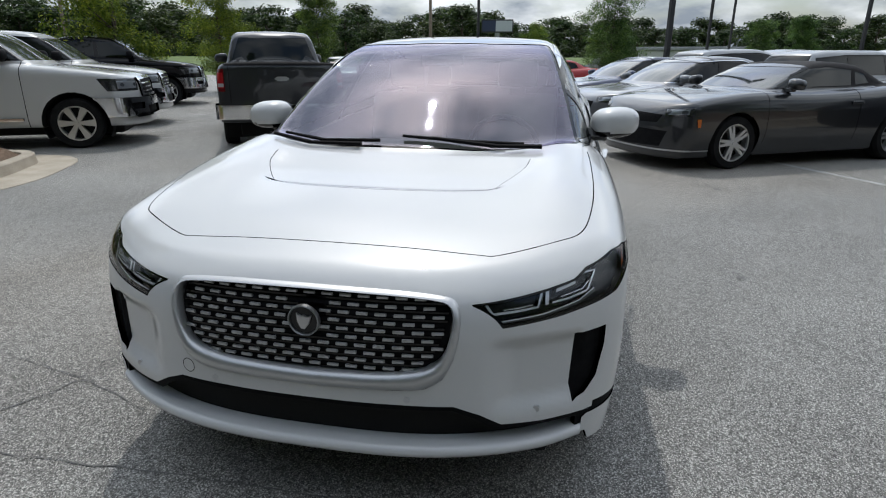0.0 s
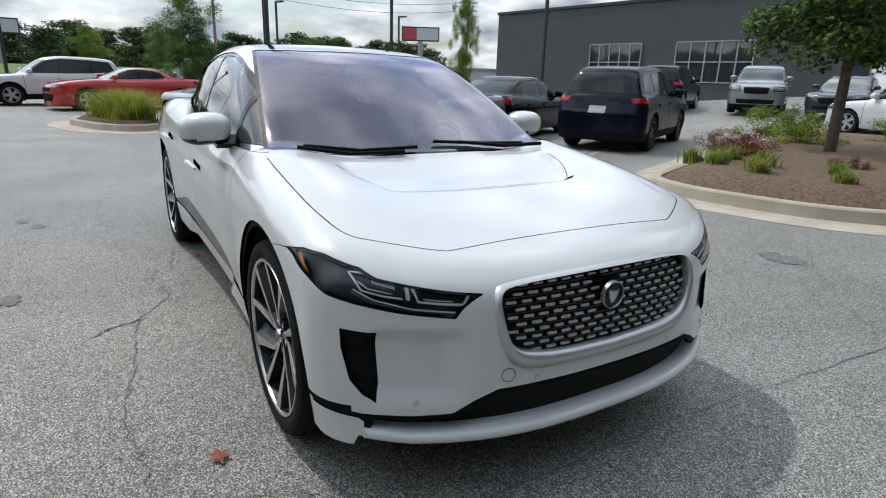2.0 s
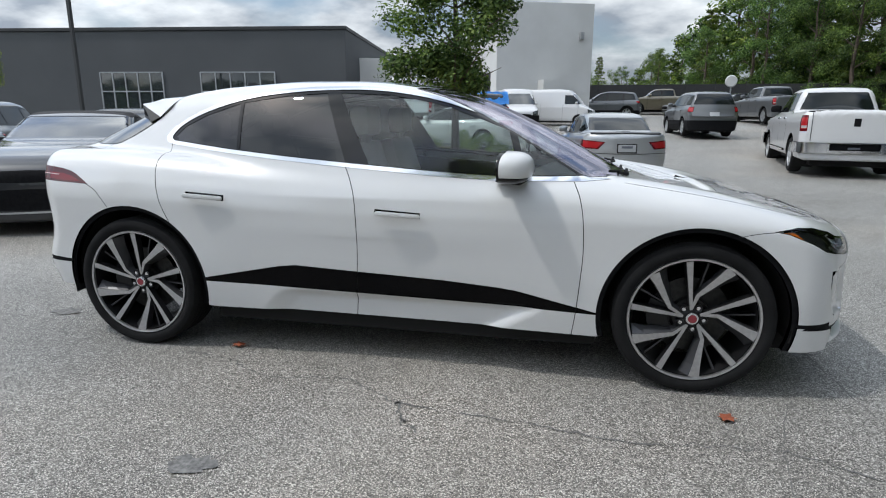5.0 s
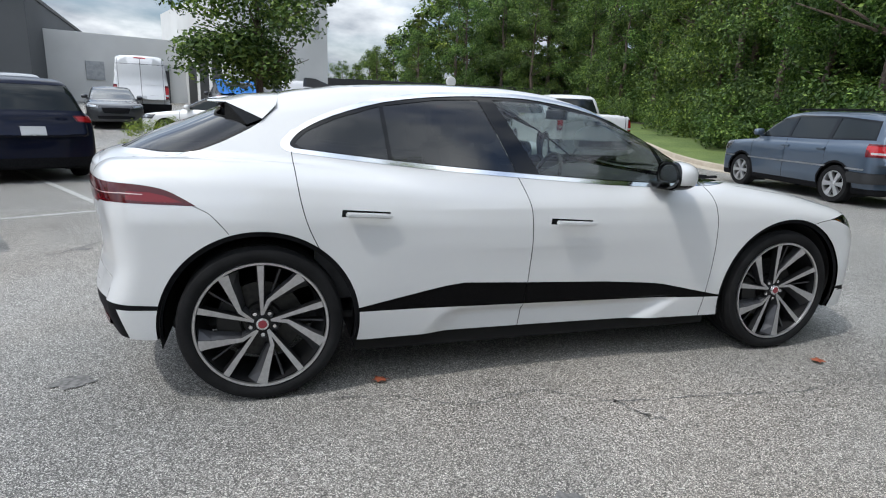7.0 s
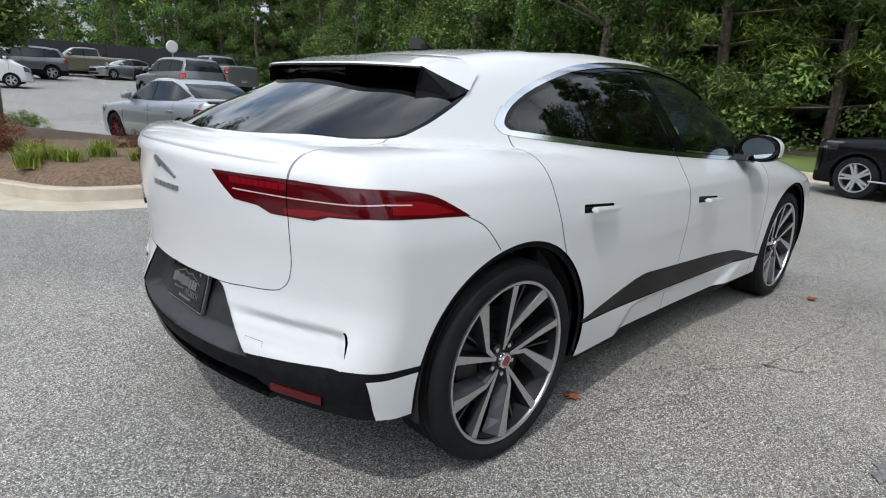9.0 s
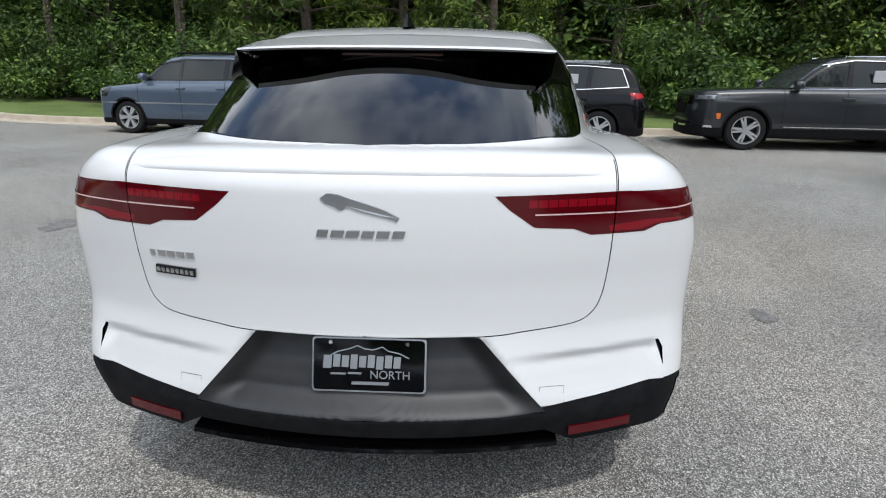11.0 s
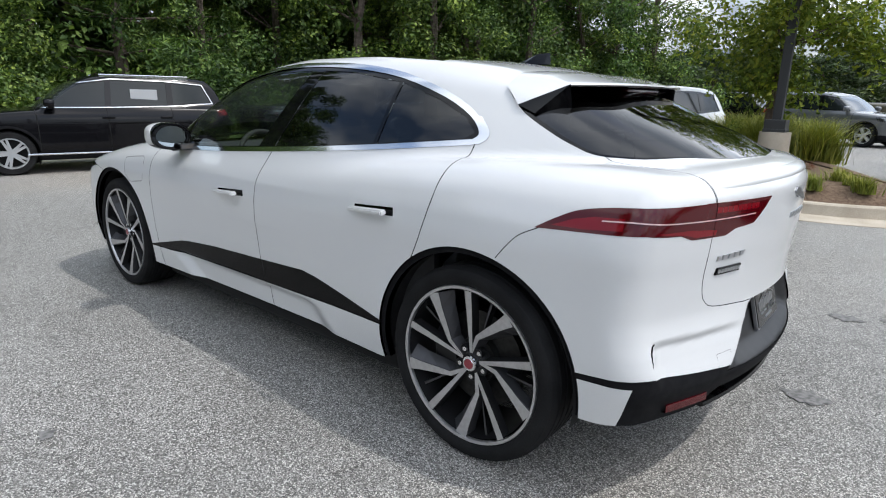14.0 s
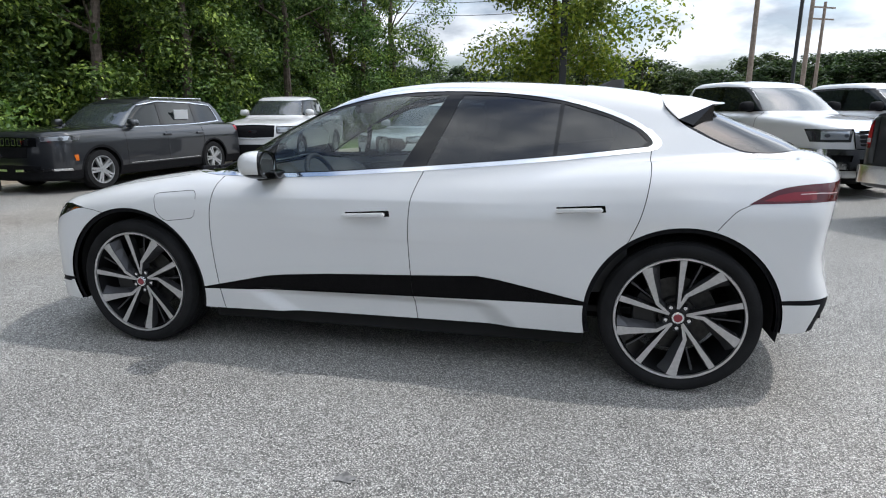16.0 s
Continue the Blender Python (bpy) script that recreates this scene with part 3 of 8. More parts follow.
H.cut("rear_glass", "xy", [(-1.64, -.1), (-1.635, .25), (-1.62, .44), (-1.56, .53)] + flow([(-1.52, .588), (-1.69, .591), (-1.817, .574), (-1.960, .513), (-2.064, .405), (-2.143, .225), (-2.181, -.1)], 4), side=top_side)

# lamps, grille, vents
HL = [(1.79, .812), (1.89, .831), (1.96, .827), (2.055, .800), (2.10, .776), (2.185, .752), (2.25, .732), (2.244, .667), (2.163, .684), (2.09, .704), (2.026, .722), (1.957, .760), (1.855, .800)]
H.cut("lamp_border", "xz", HL, side=lambda p, n: (p[:, 0] > 1.7) & (p[:, 1] > .47))
H.cut("headlight", "xz", grown(HL, -.004), side=lambda p, n: (p[:, 0] > 1.7) & (p[:, 1] > .47))
GRO = [(-.1, .763), (.255, .761), (.395, .752), (.430, .738), (.445, .705), (.442, .645), (.428, .578), (.398, .520), (.352, .491), (.28, .483), (-.1, .477)]
GRI = [(-.1, .751), (.26, .748), (.385, .740), (.412, .727), (.422, .695), (.414, .635), (.392, .580), (.352, .550), (.27, .535), (.19, .530), (-.1, .525)]
H.cut("grille_frame", "yz", GRO, side=frontal)
H.cut("grille", "yz", GRI, side=frontal)
H.cut("side_vent", "yz", [(.848, .630), (.757, .620), (.749, .450), (.765, .398), (.800, .425), (.829, .47), (.847, .57)], side=lambda p, n: (p[:, 0] > 1.85) & (n[:, 0] > .1))
INT = [(-.1, .437), (.27, .438), (.432, .434), (.502, .405), (.565, .367), (.68, .361), (.80, .362), (.90, .378), (.90, .356), (.81, .346), (.797, .335), (.793, .2), (-.1, .2)]
H.cut("lower_intake", "yz", INT, side=lambda p, n: (p[:, 0] > 1.9))
H.cut("lower_intake", "xz", [(1.80, .372), (2.10, .360), (2.10, .385), (1.80, .386)], side=lambda p, n: (p[:, 1] > .80) & (p[:, 0] > 1.8))
H.cut("lower_intake_mouth", "yz", [(-.1, .424), (.425, .420), (.49, .392), (.545, .352), (.78, .345), (.78, .2), (-.1, .2)], side=lambda p, n: p[:, 0] > 1.9)
TL = [(-1.745, .930)] + flow([(-1.80, .962), (-1.855, .990), (-1.91, 1.006), (-2.0, 1.019), (-2.11, 1.026)], 3) + [(-2.19, 1.030), (-2.40, 1.031), (-2.40, .97), (-2.25, .95), (-2.225, .926), (-2.163, .925), (-2.145, .941), (-2.08, .945), (-1.92, .937)]
H.cut("tail_light", "xz", TL, side=lambda p, n: (p[:, 0] < -1.6) & (p[:, 1] > .60))
H.cut("tail_light", "yz", [(.59, 1.031), (.313, 1.029), (.350, .995), (.411, .951), (.508, .944), (.553, .926), (.65, .925), (.65, 1.031)], side=lambda p, n: (p[:, 0] < -2.0) & (p[:, 1] < .66))

for k, (x0, x1, z0, z1) in enumerate(((-1.134, -.905, .872, .908), (-.070, .172, .815, .849))):
    H.cut("handle_recess%d" % k, "xz", [(x0, z0 + .004), (x0 + .006, z1), (x1, z1 - .014), (x1, z0 - .010)], side=flank)
H.cut("rear_vent", "yz", [(.799, .535), (.796, .585), (.783, .608), (.773, .607), (.786, .574)], side=lambda p, n: (p[:, 0] < -1.95))
lamp_only = dict(side=lambda p, n: (p[:, 0] > 1.7) & (p[:, 1] > .4), only=["headlight"])
H.cut("amber", "xz", [(1.81, .806), (1.875, .818), (1.975, .748), (1.985, .731), (1.90, .768)], **lamp_only)
STRIP = [(.556, .684), (.67, .694), (.767, .718), (.809, .746)]
H.cut("lamp_band", "yz", STRIP + [(.822, .735), (.772, .705), (.672, .683), (.556, .676)], **lamp_only)
lamp_all = dict(side=lamp_only["side"], only=["headlight", "lamp_band"])
for ln, w in (([(.506, .738), (.531, .706), (.594, .710), (.653, .716), (.661, .758)], .007), ([(.674, .768), (.678, .720)], .010), ([(.692, .724), (.74, .730), (.790, .743), (.808, .792), (.773, .791)], .006), (STRIP, .004), ([(.560, .716), (.60, .719), (.638, .724)], .003), ([(.715, .737), (.775, .750), (.792, .768)], .003)):
    a = np.array(ln)
    d = np.gradient(a, axis=0)
    nn = np.stack([-d[:, 1], d[:, 0]], 1) / np.linalg.norm(d, axis=1)[:, None] * w / 2
    H.cut("light_guide", "yz", (a + nn).tolist() + (a - nn)[::-1].tolist(), **lamp_all)
H.cut("projector", "yz", [(.705, .752), (.760, .768), (.757, .786), (.705, .775)], **lamp_only)
tl = dict(only=["tail_light"])
outer = lambda p, n: (p[:, 0] < -1.7) & (p[:, 1] > .60)
inner = lambda p, n: (p[:, 0] < -2.0) & (p[:, 1] < .612)
H.cut("tail_lit", "xz", [(-1.80, .945), (-1.87, .972), (-1.93, .985), (-2.02, .990), (-2.02, .955), (-1.90, .945)], side=outer, **tl)
H.cut("tail_lit", "xz", [(-2.10, .952), (-2.15, .944), (-2.168, .932), (-2.22, .932), (-2.22, .944), (-2.16, .956)], side=outer, **tl)
for k in range(9):
    y = .395 + k * .0240
    H.cut("tail_lit", "yz", [(y, 1.017), (y + .021, 1.017), (y + .021, .999), (y, .999)], side=inner, **tl)
both_t = dict(only=["tail_light", "tail_lit"])
H.cut("tail_bar", "xz", [(-1.955, .9745), (-1.955, .978), (-2.04, .984), (-2.12, .982), (-2.6, .980), (-2.6, .9765), (-2.12, .9785), (-2.04, .980)], side=outer, **both_t)
H.cut("tail_bar", "yz", [(.62, .982), (.62, .9785), (.41, .981), (.41, .9845)], side=inner, **both_t)

# trim along the sills, bumper corners
H.cut("sill_trim", "xz", [(-1.08, .413), (-1.08, .428), (-1.03, .438), (-.80, .482), (-.62, .517), (-.52, .529), (-.18, .512), (.30, .492), (.57, .472), (.66, .461), (.85, .42), (1.04, .380), (1.08, .376), (1.08, .366), (0, .388)], side=flank)
H.cut("rear_bumper_trim", "yz", [(-.1, .445), (.42, .470), (.62, .486), (.80, .503), (.80, .2), (-.1, .2)], side=lambda p, n: (p[:, 0] < -2.02))
H.cut("rear_bumper_trim", "xz", [(-1.80, .484), (-1.93, .492), (-2.05, .500), (-2.12, .505), (-2.35, .507), (-2.35, .2), (-2.045, .2), (-2.054, .335), (-2.070, .38), (-2.098, .476), (-1.95, .472), (-1.80, .466)], side=lambda p, n: (p[:, 0] < -1.80) & (p[:, 1] > .785))
H.cut("rear_bumper_trim", "xz", [(-1.80, .318), (-1.93, .326), (-2.05, .336), (-2.05, .2), (-1.8, .2)], side=lambda p, n: (p[:, 0] < -1.80) & (p[:, 1] > .6))
H.cut("plate_panel", "yz", [(-.1, .663), (.286, .663), (.352, .588), (.446, .482), (.47, .455), (-.1, .448)], side=tail_end)

H.cut("hood_vent", "xy", [(1.600, .472), (1.612, .455), (1.655, .37), (1.635, .375), (1.590, .445)], side=lambda p, n: (p[:, 2] > .8) & (n[:, 2] > .4))
# the panel gaps
G = dict(only=["body"])
H.seam("xz", [(.915, 1.0), (.945, .93), (.965, .82), (.972, .67), (.966, .55), (.955, .40), (.948, .33), (.938, .25)], side=flank, only=["body", "sill_trim"])
H.seam("xz", [(-.245, 1.065), (-.20, .97), (-.174, .88), (-.164, .70), (-.172, .50), (-.182, .38), (-.195, .25)], side=flank, only=["body", "sill_trim"])
H.seam("xz", [(-1.34, 1.15), (-1.325, 1.03), (-1.305, .92), (-1.275, .82), (-1.22, .70)], side=flank, **G)
H.seam("xy", [(2.087, -.1), (2.089, .25), (2.096, .46), (2.085, .53), (1.99, .69), (1.925, .760), (1.80, .790), (1.60, .805), (1.30, .80), (1.15, .79)], side=lambda p, n: (p[:, 2] > .78) & (n[:, 2] > .1), **G)
H.seam("xy", [(1.30, .56), (1.40, .545), (1.50, .50), (1.60, .43), (1.665, .34), (1.69, .15), (1.695, -.1)], .003, side=lambda p, n: (p[:, 2] > .85) & (n[:, 2] > .5), **G)
H.seam("yz", [(.61, 1.10), (.612, .92), (.607, .80), (.596, .742), (.575, .708), (.53, .686), (.40, .673), (.286, .665), (-.1, .664)], .0028, side=lambda p, n: (p[:, 0] < -2.0), only=["body", "tail_light", "tail_lit", "tail_bar"])
H.seam("xy", [(-2.20, .615), (-2.10, .614), (-1.98, .610), (-1.87, .594), (-1.81, .578)], .0028, side=lambda p, n: (p[:, 2] > 1.0) & (n[:, 2] > .2), **G)
H.seam("xz", [(-1.76, .93), (-1.70, .90), (-1.66, .86), (-1.62, .81)], .003, side=flank, **G)
H.seam("xz", [(1.80, .81), (1.72, .80), (1.66, .785)], .003, side=flank, **G)
H.seam("xz", [(-1.468, 1.296), (-1.43, 1.325), (-1.405, 1.36), (-1.388, 1.44), (-1.388, 1.47)], .0035, side=lambda p, n: (p[:, 2] > 1.2), **G)
# wheel openings and the lower edge
circle = lambda cx, r, a=0, b=360, n=80: [(cx + r * math.cos(radians(a + (b - a) * i / n)), .372 + r * math.sin(radians(a + (b - a) * i / n))) for i in range(n)]
for cx in (1.495, -1.495):
    H.cut("arch_lip", "xz", circle(cx, .447), side=flank, only=["body", "sill_trim", "rear_bumper_trim", "gap", "lower_intake"])
    H.cut("none", "xz", circle(cx, .424), side=flank)
H.cut("none", "yz", [(-.1, .388), (.47, .388), (.55, .335), (.55, .0), (-.1, .0)], side=lambda p, n: (p[:, 0] < -1.9))
H.cut("none", "xz", [(-3, .335), (-2.06, .334), (-1.9, .328), (-1.5, .3), (-1.02, .262), (-.70, .262), (-.5, .262), (1.02, .250), (1.5, .25), (1.86, .240), (2.10, .250), (2.112, .285), (2.45, .305), (2.45, -.5), (-3, -.5)])

car = thing("electric_suv", "white electric SUV with black trim and grey alloy wheels, on asphalt", "car")
for nm, mat, lab in (("body", WHITE, ""),):
    shell = hang("body", H.mesh(nm, skirt=.012), mat, car, "glossy white painted body panels")
hang("panel_gap", H.mesh("gap", push=-.009), GAP, car, "dark panel gaps")["kind"] = "stuff"
hang("arch_liner_lip", H.mesh("arch_lip", push=-.012, skirt=.03), BLACK_PLASTIC, car, "black plastic wheel arch edges")
hang("windscreen", H.mesh("windscreen", push=-.002), WINDSCREEN, car, "tinted windscreen reflecting clouds").visible_shadow = False
hang("windscreen_frit", H.mesh("windscreen_frit", push=-.003), BLACK_GLOSS, car, "black windscreen border")
hang("glass_roof", H.mesh("glass_roof", push=-.002, skirt=.01), ROOF_GLASS, car, "black panoramic glass roof")
def evened(me):
    """One smooth sheet through a pane: its heights and normals from a low polynomial."""
    V = np.empty(len(me.vertices) * 3)
    me.vertices.foreach_get("co", V)
    V = V.reshape(-1, 3)
    x, q = V[:, 0] + 1.9, V[:, 1] ** 2
    cols = [np.ones(len(x)), x, q, x * x, x * q, q * q]
    c = np.linalg.lstsq(np.stack(cols, 1), V[:, 2], rcond=None)[0]
    dx, dq = c[1] + 2 * c[3] * x + c[4] * q, c[2] + c[4] * x + 2 * c[5] * q
    N = np.stack([-dx, -dq * 2 * V[:, 1], np.ones(len(x))], 1)
    N /= np.linalg.norm(N, axis=1)[:, None]
    me.normals_split_custom_set_from_vertices(N.tolist())
    return me


hang("rear_glass", evened(H.mesh("rear_glass", push=-.003)), GLASS_DARK, car, "dark tinted rear window")
hang("rear_glass_rim", H.mesh("rear_glass_rim", push=-.003, skirt=.01), BLACK_GLOSS, car)
for s, both in ((1, dict(both=False)), (-1, dict(both=False, mirror=True))):
    hang("window_chrome", H.mesh("window_chrome", push=.002, skirt=.012, **both), CHROME, car, "chrome window surround")
    hang("window_rubber", H.mesh("window_rubber", push=-.002, **both), BLACK_GLOSS, car, "gloss black pillar trim")
    hang("front_door_glass", H.mesh("front_door_glass", push=-.005, **both), GLASS, car).visible_shadow = False
    hang("front_quarter_glass", H.mesh("front_quarter_glass", push=-.005, **both), GLASS, car)
    hang("rear_door_glass", H.mesh("rear_door_glass", push=-.005, **both), GLASS_DARK, car, "dark privacy glass")
    hang("rear_quarter_glass", H.mesh("rear_quarter_glass", push=-.005, **both), GLASS_DARK, car, "dark privacy glass")
    hang("lamp_border", H.mesh("lamp_border", push=-.003, **both), BLACK_GLOSS, car)
    lamp = hang("headlight", H.mesh("headlight", push=-.030, skirt=.03, **both), LAMP_DARK, car, "dark headlight housing under a clear lens")
    hang("amber_reflector", H.mesh("amber", push=-.016, **both), AMBER, lamp, "amber side reflector")
    hang("light_guide", H.mesh("light_guide", push=-.010, skirt=.016, **both), LAMP_CLEAR, lamp, "silver light guide")
    hang("lamp_band", H.mesh("lamp_band", push=-.018, **both), LAMP_BAND, lamp, "grey lower lamp band")
    hang("projector", H.mesh("projector", push=-.022, skirt=.01, **both), LAMP_CLEAR, lamp, "square projector lens")
    hang("lens", H.mesh(["headlight", "amber", "light_guide", "lamp_band", "projector"], push=-.001, skirt=.004, **both), GLASS_CLEAR, lamp, "clear lens").visible_shadow = False
    for k in (0, 1):
        hang("handle_recess", H.mesh("handle_recess%d" % k, push=-.012, **both), BLACK_GLOSS, car, "black door handle recess")
    hang("rear_vent", H.mesh("rear_vent", push=-.009, **both), BLACK_PLASTIC, car, "black rear bumper slot")
    hang("hood_vent", H.mesh("hood_vent", push=-.014, **both), BLACK_PLASTIC, car, "small black bonnet vent")
    hang("side_vent", H.mesh("side_vent", push=-.02, **both), BLACK_PLASTIC, car, "black bumper vent")
    tail = hang("tail_light", H.mesh("tail_light", push=.001, skirt=.01, **both), RED_LENS, car, "dark red tail light")
    hang("lit_segment", H.mesh("tail_lit", push=.0012, **both), RED_LIT, tail, "brighter red lens segments")["kind"] = "stuff"
    hang("light_bar", H.mesh("tail_bar", push=.003, skirt=.004, **both), RED_GLOW, tail, "thin pale light bar")
    hang("sill_trim", H.mesh("sill_trim", push=-.004, **both), SILL_BLACK, car, "gloss black sill trim")
hang("grille", H.mesh("grille", push=-.022), BLACK_PLASTIC, car, "black mesh grille")
hang("lower_intake", H.mesh("lower_intake", push=-.004, skirt=.02), BLACK_PLASTIC, car, "black lower air intake")
hang("lower_intake_mouth", H.mesh("lower_intake_mouth", push=-.06), GAP, car)
hang("rear_bumper_trim", H.mesh("rear_bumper_trim", push=-.003, skirt=.015), BLACK_PLASTIC, car, "dark grey rear diffuser")
hang("plate_panel", H.mesh("plate_panel", push=-.006, skirt=.01), DARK_GREY, car, "dark grey plate recess")


def solve(axis, given, lo, hi):
    """The hull's coordinate along an axis for the two others (arrays), between inside lo and outside hi."""
    n = len(next(iter(given.values())))
    P = np.zeros((n, 3))
    for k, v in given.items():
        P[:, "xyz".index(k)] = v
    a, b = np.full(n, float(lo)), np.full(n, float(hi))
    i = "xyz".index(axis)
    for _ in range(30):
        c = (a + b) / 2
        P[:, i] = c
        inside = hero(P) < 0
        a, b = np.where(inside, c, a), np.where(inside, b, c)
    P[:, i] = a
    return P


# the grille's rounded rim, from the outer to the inner outline
def even(poly, n):
    P = np.array(flow(poly, 6))
    d = np.concatenate([[0], np.cumsum(np.linalg.norm(np.diff(P, axis=0), axis=1))])
    q = np.linspace(0, d[-1], n)
    return np.stack([np.interp(q, d, P[:, 0]), np.interp(q, d, P[:, 1])], 1)


RIM_O, RIM_I = [np.array(g) for g in (GRO, GRI)]
RIM_O[0, 0] = RIM_O[-1, 0] = RIM_I[0, 0] = RIM_I[-1, 0] = 0
RIM_O, RIM_I = even(RIM_O, 72), even(RIM_I, 72)
bm = bmesh.new()
for s in (1, -1):
    loops = []
    for k, out in ((0, -.004), (.10, .007), (.35, .015), (.65, .016), (.9, .009), (1, -.004), (1, -.034)):
        Q = RIM_O * (1 - k) + RIM_I * k
        P = solve("x", {"y": Q[:, 0], "z": Q[:, 1]}, 1.9, 2.6)
        loops.append([bm.verts.new((p[0] + out, s * p[1], p[2])) for p in P])
    for a, b in zip(loops, loops[1:]):
        for i in range(71):
            bm.faces.new((a[i], a[i + 1], b[i + 1], b[i]))
bmesh.ops.remove_doubles(bm, verts=bm.verts[:], dist=.0002)
bmesh.ops.recalc_face_normals(bm, faces=bm.faces[:])
part("grille_frame", bm, SATIN_FRAME, car, "satin silver grille frame", smooth=60)

# wheels
TR, RR, WX, WY, WZ = .372, .303, 1.495, .782, .372


def hero_wheel():
    meshes = {}

    def keep(name, bm, mats, smooth=0):
        bmesh.ops.recalc_face_normals(bm, faces=bm.faces)
        me = bpy.data.meshes.new(name)
        bm.to_mesh(me)
        bm.free()
        if smooth:
            me.polygons.foreach_set("use_smooth", np.ones(len(me.polygons), bool))
            me.set_sharp_from_angle(angle=radians(smooth))
        for mt in mats:
            me.materials.append(mt)
        meshes[name] = me
    bm = bmesh.new()
    prof = [(RR - .006, .108), (RR + .004, .118), (RR + .02, .126), (TR - .03, .127), (TR - .012, .118), (TR - .003, .100)]
    for g in (.075, .035, -.005, -.045, -.085):
        prof += [(TR, g + .014), (TR - .007, g + .010), (TR - .007, g + .004), (TR, g)]
    prof += [(TR - .003, -.105), (TR - .02, -.12), (TR - .05, -.125), (RR, -.115)]
    lathe(bm, prof, 96)
    keep("tyre", bm, [TYRE], 30)
    bm = bmesh.new()
    lathe(bm, [(RR, .112), (RR - .003, .121), (RR - .013, .119), (RR - .016, .108)], 96)
    keep("rim_lip", bm, [ALLOY], 40)
    bm = bmesh.new()
    lathe(bm, [(RR - .021, .112), (RR - .028, .07), (RR - .045, -.02), (RR - .05, -.11)], 72)
    keep("barrel", bm, [ALLOY_DARK], 40)

    def bar(line, widths, tops, depth=.034, low=1.4, high=1.4):
        """A spoke: a bright machined face on a dark body; low and high: how far its two flanks spread."""
        bm = bmesh.new()
        pts = [Vector((r * math.cos(a), 0, r * math.sin(a))) for r, a in line]
        rows = []
        for i, p in enumerate(pts):
            d = (pts[min(i + 1, len(pts) - 1)] - pts[max(i - 1, 0)]).normalized()
            n = Vector((-d.z, 0, d.x))
            w, t = widths[i] / 2, tops[i]
            y = Vector((0, 1, 0))
            rows.append([bm.verts.new(p + n * s * w * k + y * (t + dy)) for s, k, dy in ((-1, low, -depth), (-1, 1, -.004), (-1, .92, 0), (1, .92, 0), (1, 1, -.004), (1, high, -depth))])
        for a, b in zip(rows, rows[1:]):
            for j in range(5):
                f = bm.faces.new((a[j], a[j + 1], b[j + 1], b[j]))
                f.material_index = 0 if j == 2 else 1
        return bm
    A = radians(90)
    thin = bar([(.040, A), (.12, A), (.20, A), (RR - .016, A)], [.014, .019, .026, .033], [.084, .094, .104, .117])
    keep("spoke", thin, [ALLOY, ALLOY_DARK])
    p0 = Vector((.115 * math.cos(A + .27), .115 * math.sin(A + .27)))
    p1 = Vector(((RR - .014) * math.cos(A + .67), (RR - .014) * math.sin(A + .67)))
    line = [(.046, A + .06)] + [(q.length, math.atan2(q.y, q.x)) for q in (p0, p0.lerp(p1, .33), p0.lerp(p1, .7), p1)]
    keep("branch_spoke", bar(line, [.012, .020, .029, .038, .054], [.084, .092, .100, .110, .117], .044, 1.2, 2.6), [ALLOY, ALLOY_MID])
    keep("rib", bar([(.15, A + .30), (.21, A + .31), (RR - .022, A + .32)], [.006, .008, .012], [.070, .078, .086], .030), [ALLOY_MID, ALLOY_DARK])
    bm = bmesh.new()
    lathe(bm, [(.013, .082), (.017, .084), (.019, .078), (.019, .06)], 20)
    keep("lug_cup", bm, [ALLOY_DARK], 40)
    bm = bmesh.new()
    lathe(bm, [(.001, .078), (.055, .078), (.062, .066), (.07, .03)], 40)
    keep("hub", bm, [ALLOY_DARK], 40)
    bm = bmesh.new()
    lathe(bm, [(.001, .099), (.020, .099), (.0202, .097), (.0285, .096), (.031, .088), (.031, .07)], 32)
    for f in bm.faces:
        f.material_index = 0 if max(Vector((v.co.x, v.co.z)).length for v in f.verts) < .0201 else 1
    keep("hub_cap", bm, [HUB_RED, CHROME], 40)
    bm = bmesh.new()
    lathe(bm, [(.001, .083), (.009, .083), (.0105, .079), (.0105, .06)], 8)
    keep("lug_nut", bm, [CHROME], 30)
    bm = bmesh.new()
    lathe(bm, [(.09, .02), (.185, .02), (.185, -.01), (.09, -.01), (.09, .02)], 48)
    lathe(bm, [(.001, .045), (.085, .045), (.092, .02)], 40)
    keep("brake_disc", bm, [BRAKE], 40)
    bm = bmesh.new()
    prism(bm, [(.10 * math.cos(a), .10 * math.sin(a)) for a in np.linspace(-.55, .55, 7)] + [(.205 * math.cos(a), .205 * math.sin(a)) for a in np.linspace(.55, -.55, 7)], -.03, .05, .006)
    keep("caliper", bm, [ALLOY_DARK])
    return meshes


